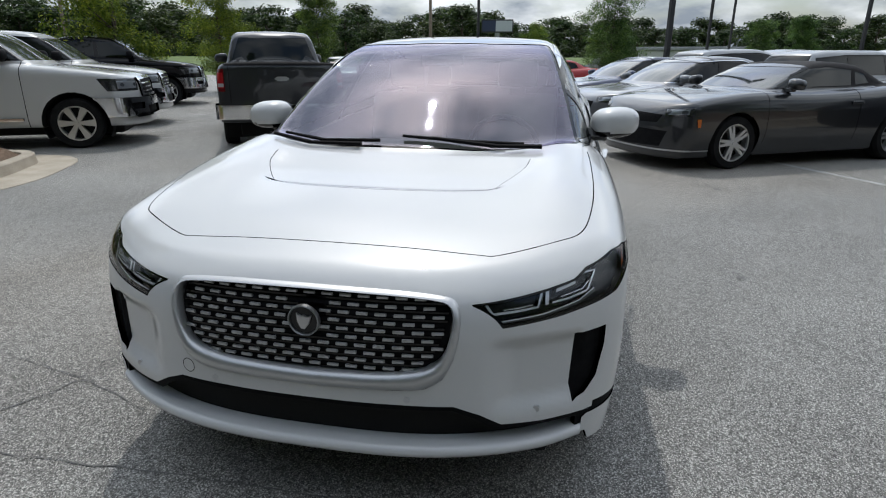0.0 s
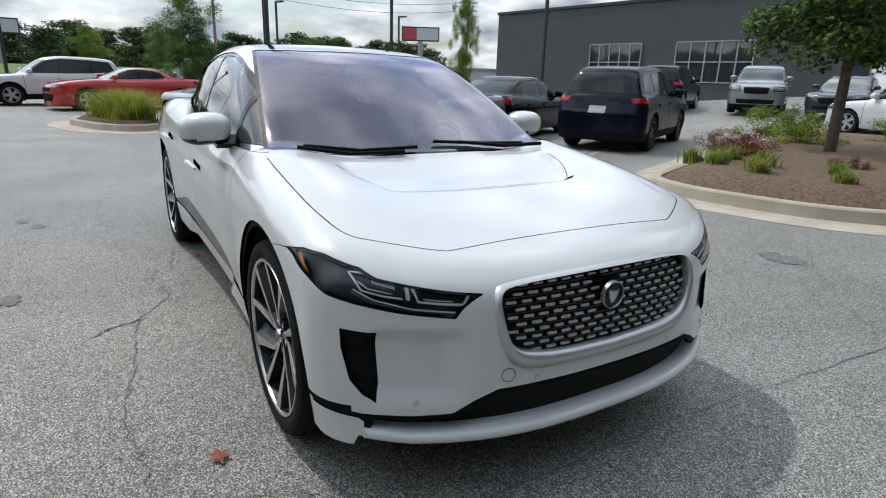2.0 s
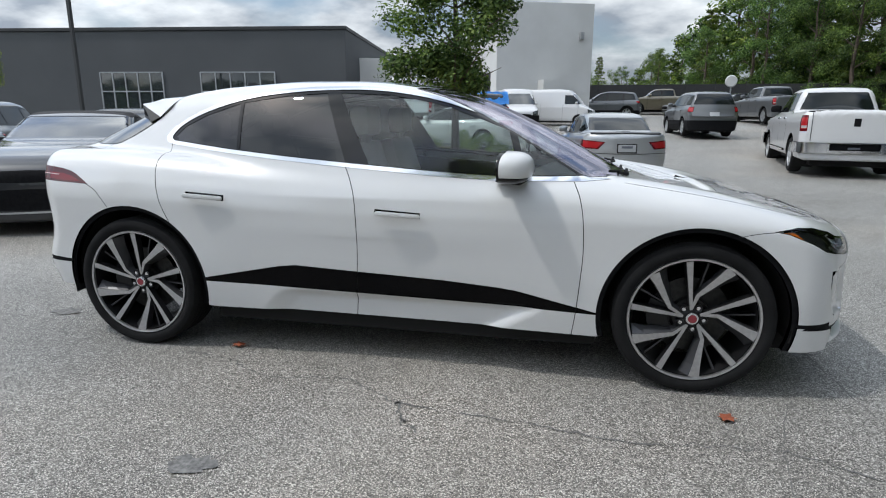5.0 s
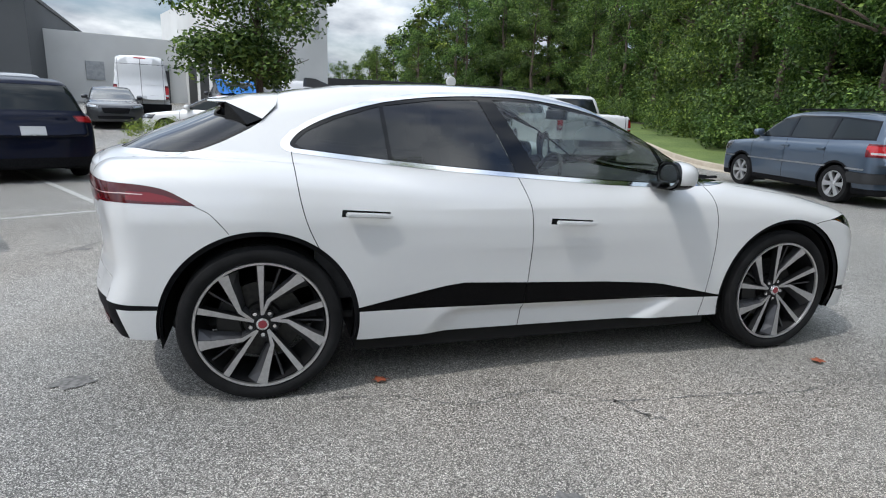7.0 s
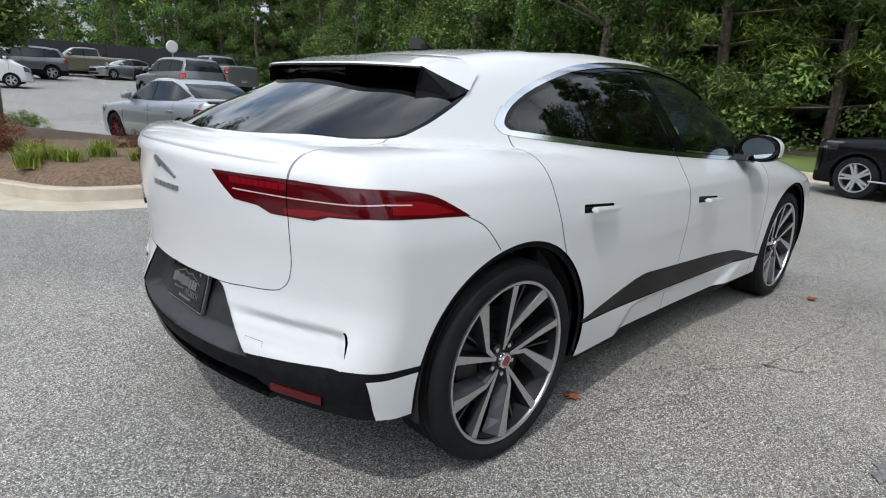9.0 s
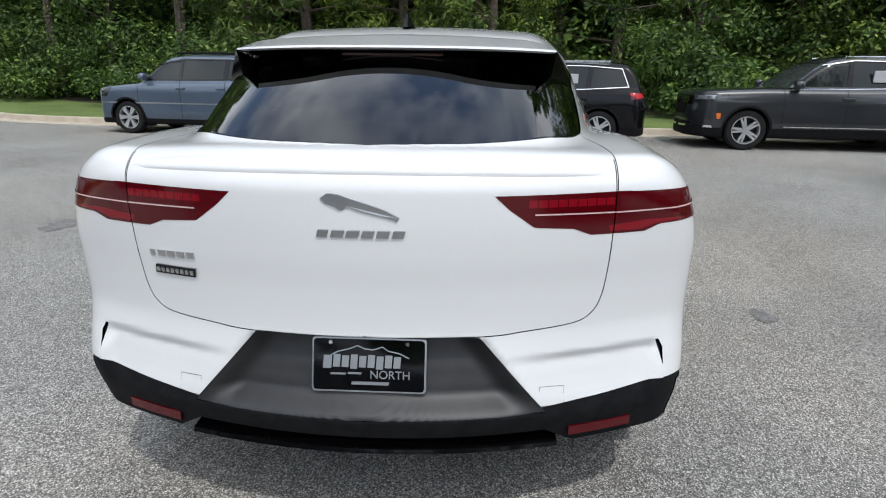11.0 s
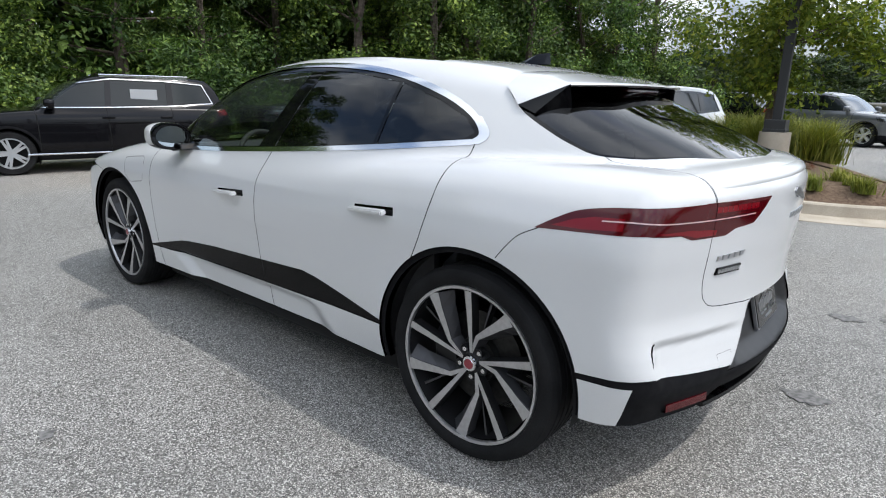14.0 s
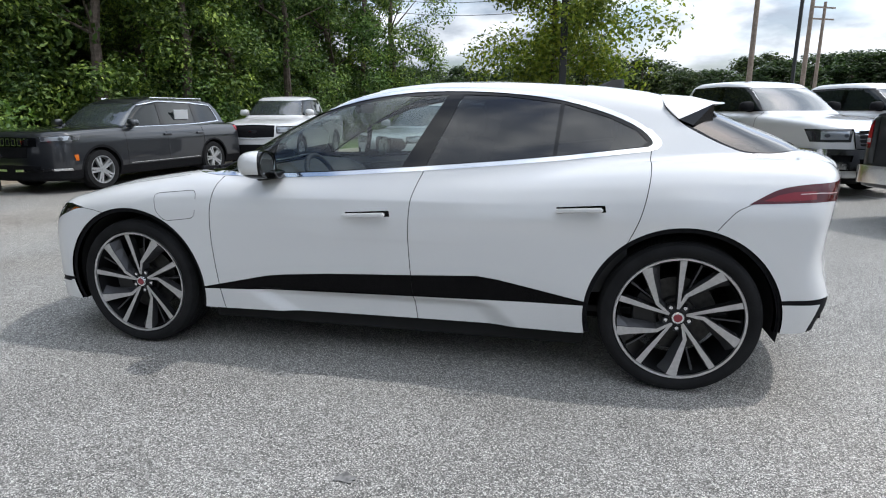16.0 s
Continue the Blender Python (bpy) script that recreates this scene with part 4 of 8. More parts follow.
WM = hero_wheel()
for wx in (WX, -WX):
    for s in (1, -1):
        wheel = new("wheel")
        wheel.parent = car
        wheel.matrix_local = pose(wx, s * WY, WZ, 0, 8 if wx > 0 else 0, 0 if s > 0 else 180)
        wheel["label"] = "grey alloy wheel with bright machined spokes"
        for nm in ("tyre", "rim_lip", "barrel", "hub", "hub_cap", "brake_disc", "caliper"):
            o = new(nm, WM[nm])
            o.parent = wheel
        for k in range(5):
            for nm in ("spoke", "branch_spoke", "rib"):
                o = new(nm, WM[nm])
                o.parent = wheel
                o.matrix_local = pose(0, 0, 0, 0, 72 * k, 0)
            o = new("lug_nut", WM["lug_nut"])
            o.parent = wheel
            a = radians(126 + 72 * k)
            o.location = (.056 * math.cos(a), 0, .056 * math.sin(a))
            o = new("lug_cup", WM["lug_cup"])
            o.parent = wheel
            o.location = (.056 * math.cos(a), 0, .056 * math.sin(a))
        # the wheel well
        bm = bmesh.new()
        seg = [(.433 * math.cos(a), .433 * math.sin(a)) for a in np.linspace(radians(-11), radians(191), 30)]
        r0 = [bm.verts.new((wx + a, s * .40, WZ + b)) for a, b in seg]
        r1 = [bm.verts.new((wx + a, s * .893, WZ + b)) for a, b in seg]
        for i in range(len(seg) - 1):
            bm.faces.new((r0[i], r0[i + 1], r1[i + 1], r1[i]))
        bm.faces.new(r0)
        part("wheel_well", bm, GAP, car, smooth=60)
for x0, x1, w in ((-1.06, 1.06, .80), (1.90, 2.12, .70), (-1.93, -1.06, .42), (1.06, 1.90, .42)):
    bm = bmesh.new()
    box(bm, x0, x1, -w, w, .185 if abs(x0) > 1.5 else .165, .30, .02)
    part("underbody", bm, GAP, car)
bm = bmesh.new()
prism(bm, [(2.02, .225), (2.20, .235), (2.22, .266), (2.02, .27)], -.58, .58, .008)
part("front_chin", bm, BLACK_PLASTIC, car)

# the white splitter blade under the front intake
ys = np.linspace(-.796, .796, 41)
edge_x = solve("x", {"y": ys, "z": np.full(41, .32)}, 1.6, 2.6)[:, 0]
bm = bmesh.new()
rows = []
for yy, ex in zip(ys, edge_x):
    k = min(1, (.796 - abs(yy)) / .10)
    rows.append([bm.verts.new((ex + dx, yy, z + .012 * (1 - k))) for dx, z in ((-.12, .300), (-.040, .303), (-.008, .302), (.009, .294), (.013, .283), (.009, .271), (-.004, .264), (-.12, .262))])
for a, b in zip(rows, rows[1:]):
    for j in range(7):
        bm.faces.new((a[j], a[j + 1], b[j + 1], b[j]))
bm.faces.new(rows[0]), bm.faces.new(rows[-1])
bmesh.ops.recalc_face_normals(bm, faces=bm.faces)
part("splitter_blade", bm, WHITE, car, "white front splitter blade", smooth=50)
bm = bmesh.new()
box(bm, 1.98, 2.08, -.76, .76, .26, .37, .01)
part("intake_back", bm, GAP, car)

# rear valance: a gloss lip under a dark recess
ys = np.linspace(-.51, .51, 25)
bm = bmesh.new()
rows = []
for yy in ys:
    x = -2.288 + .27 * yy ** 2
    rows.append([bm.verts.new(p) for p in ((x + .22, yy, .318), (x + .01, yy, .318), (x, yy, .325), (x + .004, yy, .336), (x + .10, yy, .340), (x + .22, yy, .342))])
for a, b in zip(rows, rows[1:]):
    for j in range(5):
        bm.faces.new((a[j], a[j + 1], b[j + 1], b[j]))
bm.faces.new(rows[0]), bm.faces.new(rows[-1])
bmesh.ops.recalc_face_normals(bm, faces=bm.faces)
part("diffuser_lip", bm, BLACK_GLOSS, car, "gloss black diffuser lip", smooth=30)
bm = bmesh.new()
box(bm, -2.14, -1.95, -.56, .56, .325, .43, .01)
part("valance_recess", bm, GAP, car)
for s in (1, -1):
    yy = np.linspace(.536, .717, 12)
    P = solve("x", {"y": yy, "z": np.full(12, .378)}, -1.6, -2.6)
    bm = bmesh.new()
    rows = [[bm.verts.new((p[0] + dx, s * p[1], p[2] + dz)) for dx, dz in ((.01, -.016), (-.006, -.013), (-.006, .013), (.01, .016))] for p in P]
    for a, b in zip(rows, rows[1:]):
        for j in range(3):
            bm.faces.new((a[j], a[j + 1], b[j + 1], b[j]))
    bmesh.ops.recalc_face_normals(bm, faces=bm.faces)
    part("reflector", bm, RED_LENS, car, "red rear reflector")

# door mirrors
for s in (1, -1):
    bm = bmesh.new()
    bmesh.ops.create_uvsphere(bm, u_segments=32, v_segments=20, radius=1)
    for v in bm.verts:
        x, y, z = v.co
        q = 2.6
        k = (abs(x) ** q + abs(y) ** q + abs(z) ** q) ** (-1 / q)
        v.co = Vector((x * k * .115, y * k * .118 * (1 - .12 * (x > 0) * x), z * k * .074))
        v.co.z += .006 * v.co.y / .118
    geom = bm.verts[:] + bm.edges[:] + bm.faces[:]
    bmesh.ops.bisect_plane(bm, geom=geom, plane_co=(-.035, 0, 0), plane_no=(-1, 0, 0), clear_outer=True)
    for f in bm.faces:
        c = f.calc_center_median()
        f.material_index = 1 if c.z < -.045 or c.x < -.012 else 0
    mirror = part("door_mirror", bm, [WHITE, BLACK_GLOSS], car, "white door mirror with a black base", smooth=60)
    mirror.matrix_local = pose(.612, s * .935, 1.075, 0, 0, 8 * s)
    bm = bmesh.new()
    lathe(bm, [(.001, 0), (1, 0), (1, .006)], 32, pose(-.030, 0, 0, 0, 0, 90) @ Matrix.Diagonal((.100, 1, .062, 1)))
    bmesh.ops.recalc_face_normals(bm, faces=bm.faces)
    part("mirror_glass", bm, MIRROR, mirror, "mirror glass")
    bm = bmesh.new()
    lathe(bm, [(.93, .004), (1.13, .002), (1.15, -.012), (1.10, -.03)], 32, pose(-.030, 0, 0, 0, 0, 90) @ Matrix.Diagonal((.100, 1, .062, 1)))
    bmesh.ops.recalc_face_normals(bm, faces=bm.faces)
    part("mirror_rim", bm, BLACK_GLOSS, mirror)
    bm = bmesh.new()
    prism(bm, [(.66, .985), (.70, 1.01), (.64, 1.05), (.56, 1.035), (.54, 1.0)], s * .79, s * .90, .008)
    part("mirror_stalk", bm, BLACK_GLOSS, car)

# door handles
for x0, x1, z0, z1 in ((-1.118, -.898, .868, .896), (-.053, .180, .810, .838)):
    for s in (1, -1):
        bm = bmesh.new()
        tilt = -.012
        lo = [bm.verts.new((x, s * y, z)) for x, y, z in ((x0, .927, z0 + .012), (x1, .925, z0), (x1, .925, z1 - .006), (x0, .927, z1 + .006))]
        hi = [bm.verts.new((x, s * y, z)) for x, y, z in ((x0, .962, z0 + .012), (x1, .940, z0), (x1, .940, z1 - .006), (x0, .962, z1 + .006))]
        bm.faces.new(lo), bm.faces.new(hi)
        for i in range(4):
            bm.faces.new((lo[i], lo[(i + 1) % 4], hi[(i + 1) % 4], hi[i]))
        bmesh.ops.recalc_face_normals(bm, faces=bm.faces)
        bmesh.ops.bevel(bm, geom=bm.edges[:], offset=.006, segments=2, affect="EDGES")
        part("door_handle", bm, WHITE, car, "extended white flush door handle", smooth=40)

# the roof spoiler: a wing over the rear glass with dark cheeks
ys = np.linspace(-.515, .515, 41)
front_z = solve("z", {"x": np.full(41, -1.392), "y": ys}, .9, 1.8)[:, 2]
bm = bmesh.new()
rows = []
for yy, fz in zip(ys, front_z):
    a = abs(yy)
    front, tip = -1.392, -1.740 + .105 * max((a - .22) / .295, 0) ** 2
    zt = 1.381 - .006 * (a / .5) ** 2
    mid = (front + tip) / 2
    rows.append([bm.verts.new((x, yy, z)) for x, z in ((front, fz + .002), (mid, (fz + zt) / 2 + .010), (tip + .04, zt + .003), (tip + .006, zt), (tip, zt - .006), (tip + .02, zt - .011), (tip + .09, zt - .022), (-1.50, fz - .035))])
for a, b in zip(rows, rows[1:]):
    for j in range(7):
        f = bm.faces.new((a[j], a[j + 1], b[j + 1], b[j]))
        f.material_index = 0 if j < 5 else 1
for r, s in ((rows[0], -1), (rows[-1], 1)):
    T, B, S = (bm.verts.new(p) for p in ((-1.632, s * .524, 1.370), (-1.466, s * .597, 1.297), (-1.402, s * .573, 1.362)))
    for f in ((r[0], r[1], S), (S, r[1], B), (r[1], r[2], T, B), (r[2], r[3], r[4], T)):
        bm.faces.new(f)
    bm.faces.new((T, r[4], r[5], r[6])).material_index = 1
bmesh.ops.recalc_face_normals(bm, faces=bm.faces)
spoiler = part("roof_spoiler", bm, [WHITE, BLACK_GLOSS], car, "white roof spoiler with a black underside", smooth=55)
for s in (1, -1):
    bm = bmesh.new()
    B, T, C, D, E = (bm.verts.new(p) for p in ((-1.466, s * .599, 1.297), (-1.634, s * .522, 1.371), (-1.535, s * .590, 1.268), (-1.64, s * .500, 1.262), (-1.50, s * .48, 1.33)))
    for f in ((B, C, T), (T, C, D), (D, E, T), (T, E, B), (B, E, D, C)):
        bm.faces.new(f)
    bmesh.ops.recalc_face_normals(bm, faces=bm.faces)
    part("spoiler_cheek", bm, BLACK_GLOSS, car, "gloss black spoiler cheek")
bm = bmesh.new()
box(bm, -1.69, -1.655, -.16, .16, 1.352, 1.362, .002)
part("brake_light", bm, RED_DARK, spoiler)
# deck lip
ys = np.linspace(-.595, .595, 31)
bm = bmesh.new()
rows = []
for z, out in ((1.112, -.002), (1.103, .004), (1.092, .0065), (1.086, .007), (1.079, .0045), (1.074, -.002)):
    P = solve("x", {"y": ys, "z": np.full(31, z) - .035 * ys ** 2}, -1.5, -2.6)
    P = P + gradient(hero, P) * (out - .007 * np.abs(ys / .595) ** 6)[:, None]
    rows.append([bm.verts.new(p) for p in P])
for a, b in zip(rows, rows[1:]):
    for j in range(30):
        bm.faces.new((a[j], a[j + 1], b[j + 1], b[j]))
bmesh.ops.recalc_face_normals(bm, faces=bm.faces)
part("deck_lip", bm, WHITE, car, "white tailgate lip", smooth=60)
# antenna fin
bm = bmesh.new()
lo = [bm.verts.new((x, y, 1.470)) for x, y in ((-1.05, 0), (-1.10, .022), (-1.22, .024), (-1.24, 0), (-1.22, -.024), (-1.10, -.022))]
hi = [bm.verts.new((x, y, z)) for x, y, z in ((-1.16, 0, 1.513), (-1.17, .004, 1.517), (-1.225, .004, 1.520), (-1.235, 0, 1.517), (-1.225, -.004, 1.520), (-1.17, -.004, 1.517))]
bm.faces.new(hi)
for i in range(6):
    bm.faces.new((lo[i], lo[(i + 1) % 6], hi[(i + 1) % 6], hi[i]))
bmesh.ops.recalc_face_normals(bm, faces=bm.faces)
part("antenna_fin", bm, BLACK_GLOSS, car, "black shark-fin aerial", smooth=30)

# grille dashes and badge
bm = bmesh.new()
box(bm, -.003, .005, -.0170, .0170, -.0042, .0042, .0019)
dash = bpy.data.meshes.new("grille_bar")
bm.to_mesh(dash), bm.free()
dash.materials.append(DASH)
grille_ob = [o for o in car.children if o.name == "grille"][0]
yz = []
for r in range(10):
    z = .738 - r * .0217
    half = float(np.interp(z, [.52, .535, .605, .70, .735], [.24, .325, .382, .412, .395]))
    for k in range(-12, 13):
        y = (k + (.5 if r % 2 else 0)) * .0545
        if abs(y) < half and (y * y + (z - .671) ** 2) > .056 ** 2:
            yz.append((y, z))
yz = np.array(yz)
P = solve("x", {"y": yz[:, 0], "z": yz[:, 1]}, 1.9, 2.6)
for p in P:
    o = new("grille_bar", dash)
    o.parent = grille_ob
    o.matrix_local = pose(p[0] - .016, p[1], p[2], 0, 0, -math.degrees(math.atan(.404 * 2.75 * abs(p[1]) ** 1.75)) * (-1 if p[1] < 0 else 1) * -1)
bm = bmesh.new()
for z in np.arange(.5325, .750, .0217):
    half = float(np.interp(z, [.52, .535, .605, .70, .735], [.24, .325, .382, .412, .395]))
    ln = np.linspace(-half, half, 17)
    Q = solve("x", {"y": ln, "z": np.full(17, z)}, 1.9, 2.6)
    rows = [[bm.verts.new((q[0] - dx, q[1], q[2] + dz)) for dx, dz in ((.024, -.0035), (.016, -.003), (.016, .003), (.024, .0035))] for q in Q]
    for a, b in zip(rows, rows[1:]):
        for j in range(3):
            bm.faces.new((a[j], a[j + 1], b[j + 1], b[j]))
bmesh.ops.recalc_face_normals(bm, faces=bm.faces)
lat = part("grille_lattice", bm, BLACK_GLOSS, grille_ob)
lat["kind"] = "stuff"
badge_at = pose(2.307, 0, .671, 0, -7, -90)
bm = bmesh.new()
lathe(bm, [(.042, .012), (.0435, .015), (.0465, .013), (.0475, .0), (.042, 0), (.042, .012)], 40)
badge = part("front_badge", bm, BADGE, car, "round silver badge", smooth=40)
badge.matrix_local = badge_at
bm = bmesh.new()
lathe(bm, [(.001, .006), (.041, .006), (.041, 0)], 32)
part("badge_field", bm, DARK_GREY, badge, smooth=30)
bm = bmesh.new()
prism(bm, [(-.024, .022), (-.010, .014), (0, .018), (.010, .014), (.024, .022), (.018, -.006), (.006, -.026), (-.006, -.026), (-.018, -.006)], .005, .013, .003)
part("badge_relief", bm, SATIN, badge)

# rear badges as plain shapes
def on_tail(y, z, out=.002):
    p = solve("x", {"y": np.array([y]), "z": np.array([z])}, -1.5, -2.6)[0]
    return p[0] - out


def tail_bar_shape(name, label, outline, mat, cy, cz, depth=.005, parent=None, yaw=0):
    bm = bmesh.new()
    x = on_tail(cy, cz, 0)
    prism(bm, [(cy - a, cz + b) for a, b in outline], x + .004, x - depth, .0012, plane="yz")
    V = np.array([v.co for v in bm.verts])
    Q = solve("x", {"y": V[:, 1], "z": V[:, 2]}, -1.5, -2.6)
    for v, q in zip(bm.verts, Q):
        v.co.x += q[0] - x
    return part(name, bm, mat, parent or car, label)


tail_bar_shape("leaping_badge", "slim silver badge shape", [(-.092, .022), (-.075, .034), (-.050, .032), (-.02, .022), (.02, .010), (.06, -.004), (.092, -.022), (.086, -.030), (.05, -.018), (.02, -.012), (-.01, -.004), (-.03, .004), (-.045, -.006), (-.06, .004), (-.08, .010)], BADGE, -.003, 1.002, .005)
for i, w in enumerate((.026, .030, .030, .028, .030, .028)):
    tail_bar_shape("badge_bar", "", [(-w / 2 - .003, -.009), (w / 2 - .003, -.009), (w / 2 + .003, .009), (-w / 2 + .003, .009)], BADGE, .088 - i * .036, .940)
for i, w in enumerate((.014, .022, .022, .022, .022)):
    tail_bar_shape("badge_bar", "", [(-w / 2, -.008), (w / 2, -.008), (w / 2, .008), (-w / 2, .008)], SATIN, .560 - i * .029, .852 + .001 * i, .005)
tail_bar_shape("dealer_badge", "small black dealer badge", [(-.062, -.012), (.060, -.012), (.064, .012), (-.058, .012)], BLACK_GLOSS, .498, .808, .006)
for i in range(8):
    tail_bar_shape("badge_bar", "", [(-.005, -.006), (.005, -.006), (.005, .006), (-.005, .006)], SATIN, .548 - i * .0145, .808, .009)

# number plate with its dealer insert
px = 0.0
bm = bmesh.new()
prism(bm, rounded([(-.150, -.072), (.150, -.072), (.150, .072), (-.150, .072)], .012, 4), px + .004, px - .010, .002, plane="yz")
plate = part("number_plate", bm, SATIN, car, "silver-framed black dealer number plate")
plate.matrix_local = pose(-2.250, -.004, .571, 0, 15, 0)
bm = bmesh.new()
prism(bm, rounded([(-.145, -.067), (.145, -.067), (.145, .067), (-.145, .067)], .010, 4), px - .009, px - .013, .001, plane="yz")
part("plate_face", bm, BLACK_GLOSS, plate)
for y0, y1, z0, z1 in [(.098 - i * .0225, .098 - i * .0225 + .018 * (1 if i else 1.2), -.006 if i % 3 else -.010, .024 + .003 * (i % 2)) for i in range(9)] + [(.06, .10, -.026, -.021), (.02, .055, -.024, -.019), (-.052, .045, -.051, -.043)]:
    bm = bmesh.new()
    prism(bm, [(y0, z0), (y1, z0), (y1 - .002, z1), (y0 - .002, z1)], px - .0128, px - .0148, 0, plane="yz")
    part("plate_bar", bm, SATIN, plate)
bm = bmesh.new()
ridge = [(-.105, .022), (-.08, .034), (-.05, .040), (-.035, .050), (-.01, .042), (.01, .044), (.03, .052), (.05, .044), (.08, .036), (.10, .026)]
prism(bm, ridge + [(a, b - .003) for a, b in ridge[::-1]], px - .0128, px - .0148, 0, plane="yz")
part("plate_ridge", bm, SATIN, plate)
txt = bpy.data.curves.new("plate_text", "FONT")
txt.body, txt.size, txt.align_x, txt.extrude = "NORTH", .030, "CENTER", .001
tmp = bpy.data.objects.new("plate_text", txt)
me = bpy.data.meshes.new_from_object(tmp)
bpy.data.objects.remove(tmp)
o = hang("plate_word", me, SATIN, plate)
o.matrix_local = pose(px - .0145, -.056, -.034, 90, 0, -90)
for y in (-.10, .10):
    bm = bmesh.new()
    rod(bm, (px - .008, y, .058), (px - .016, y, .058), .006, .005, 10)
    part("plate_screw", bm, CHROME, plate)

# wipers
def on_glass(x, y, out):
    p = solve("z", {"x": np.array([x]), "y": np.array([y])}, .7, 1.8)[0]
    return Vector((x, y, p[2] + out))


for pts, r in (([(1.20, .60), (1.175, .40), (1.165, .12)], .010), ([(1.215, -.20), (1.195, -.45), (1.13, -.66)], .010), ([(1.14, .52), (1.165, .25), (1.16, -.02)], .008), ([(1.19, -.12), (1.165, -.40), (1.09, -.62)], .008)):
    bm = bmesh.new()
    v = [on_glass(x, y, .018) for x, y in pts]
    for a, b in zip(v, v[1:]):
        rod(bm, a, b, r, r * .8, 6)
    part("wiper", bm, BLACK_PLASTIC, car, "black windscreen wiper")
for s in (1, -1):
    # parking sensors and the tow-eye cover
    for y, z in ((.30, .455), (.66, .40)):
        p = solve("x", {"y": np.array([y]), "z": np.array([z])}, 1.9, 2.6)[0]
        bm = bmesh.new()
        rod(bm, (p[0] - .01, s * y, z), (p[0] + .0015, s * y, z), .011, .010, 14)
        part("parking_sensor", bm, SATIN, car)


def outline_ribbon(name, pts, plane_axis, lo, hi, width, keys, flip=1):
    """A fine closed groove line on the body."""
    pts = np.array(pts)
    P = solve(plane_axis, {keys[0]: pts[:, 0], keys[1]: pts[:, 1]}, lo, hi)
    N = gradient(hero, P)
    bm = bmesh.new()
    t = np.gradient(P, axis=0)
    side = np.cross(N, t)
    side /= np.maximum(np.linalg.norm(side, axis=1), 1e-9)[:, None]
    a = [bm.verts.new(p) for p in (P + N * .0009 + side * width / 2) * np.array([1, flip, 1])]
    b = [bm.verts.new(p) for p in (P + N * .0009 - side * width / 2) * np.array([1, flip, 1])]
    for i in range(len(a) - 1):
        bm.faces.new((a[i], b[i], b[i + 1], a[i + 1]))
    return part(name, bm, GAP, car)


flap = rounded([(1.05, .928), (1.315, .903), (1.30, .80), (1.25, .752), (1.06, .775)], .035, 5)
outline_ribbon("charge_flap_gap", flap + flap[:1], "y", .5, 1.2, .003, "xz")
for s in (1, -1):
    cap = [(.447, .475), (.447, .525), (.513, .520), (.513, .473)]
    outline_ribbon("tow_cover_gap", cap + cap[:1], "x", -1.8, -2.6, .0014, "yz", s)
cap = [(.40 + .022 * math.cos(a), .476 + .022 * math.sin(a)) for a in np.linspace(0, 6.3, 20)]
outline_ribbon("tow_cover_gap", cap, "x", 1.9, 2.6, .0025, "yz", -1)

# the cabin
bm = bmesh.new()
box(bm, -1.9, 1.0, -.72, .72, .32, .36, .01)
part("cabin_floor", bm, TRIM_DARK, car)
bm = bmesh.new()
prism(bm, [(1.15, .62), (1.12, .95), (1.02, 1.0), (.80, .985), (.66, .93), (.62, .80), (.74, .62)], -.72, .72, .03)
part("dashboard", bm, TRIM_DARK, car, "dark dashboard", smooth=50)
bm = bmesh.new()
box(bm, .0, .70, -.13, .13, .40, .66, .03)
part("centre_console", bm, TRIM_DARK, car)
bm = bmesh.new()
for k in range(24):
    a, b = 2 * math.pi * k / 24, 2 * math.pi * (k + 1) / 24
    rod(bm, (0, .18 * math.cos(a), .18 * math.sin(a)), (0, .18 * math.cos(b), .18 * math.sin(b)), .016, n=8)
rod(bm, (.0, 0, 0), (.22, 0, -.03), .03)
box(bm, -.01, .03, -.17, .17, -.025, .025, .01)
wheel_ob = part("steering_wheel", bm, TRIM_DARK, car, "black steering wheel", smooth=50)
wheel_ob.matrix_local = pose(.52, .37, .92, 0, 24, 0)


def seat(x, y, w, name):
    bm = bmesh.new()
    box(bm, x - .27, x + .27, y - w / 2, y + w / 2, .48, .64, .06)
    box(bm, -.07, .07, y - w / 2, y + w / 2, 0, .60, .05, m=pose(x - .27, 0, .58, 0, -18, 0))
    return part(name, bm, SEAT, car, "light grey leather seat", smooth=50)


for y in (.37, -.37):
    seat(.12, y, .52, "front_seat")
    bm = bmesh.new()
    box(bm, -.345, -.22, y - .13, y + .13, 1.19, 1.37, .05)
    box(bm, -.30, -.27, y - .05, y + .05, 1.10, 1.22, .005)
    part("headrest", bm, SEAT, car, smooth=50)
seat(-.85, 0, 1.25, "rear_seat")
for y in (.40, -.40):
    bm = bmesh.new()
    box(bm, -1.32, -1.20, y - .13, y + .13, 1.16, 1.32, .04)
    part("headrest", bm, SEAT, car, smooth=50)
bm = bmesh.new()
box(bm, .36, .40, -.12, .12, 1.335, 1.395, .012)
rod(bm, (.385, 0, 1.375), (.37, 0, 1.392), .012)
part("interior_mirror", bm, TRIM_DARK, car)
for s in (1, -1):
    bm = bmesh.new()
    prism(bm, [(-1.25, .45), (.95, .45), (.95, .93), (-.2, 1.0), (-1.25, 1.06)], s * .765, s * .80, .01)
    part("door_card", bm, TRIM_DARK, car, smooth=40)

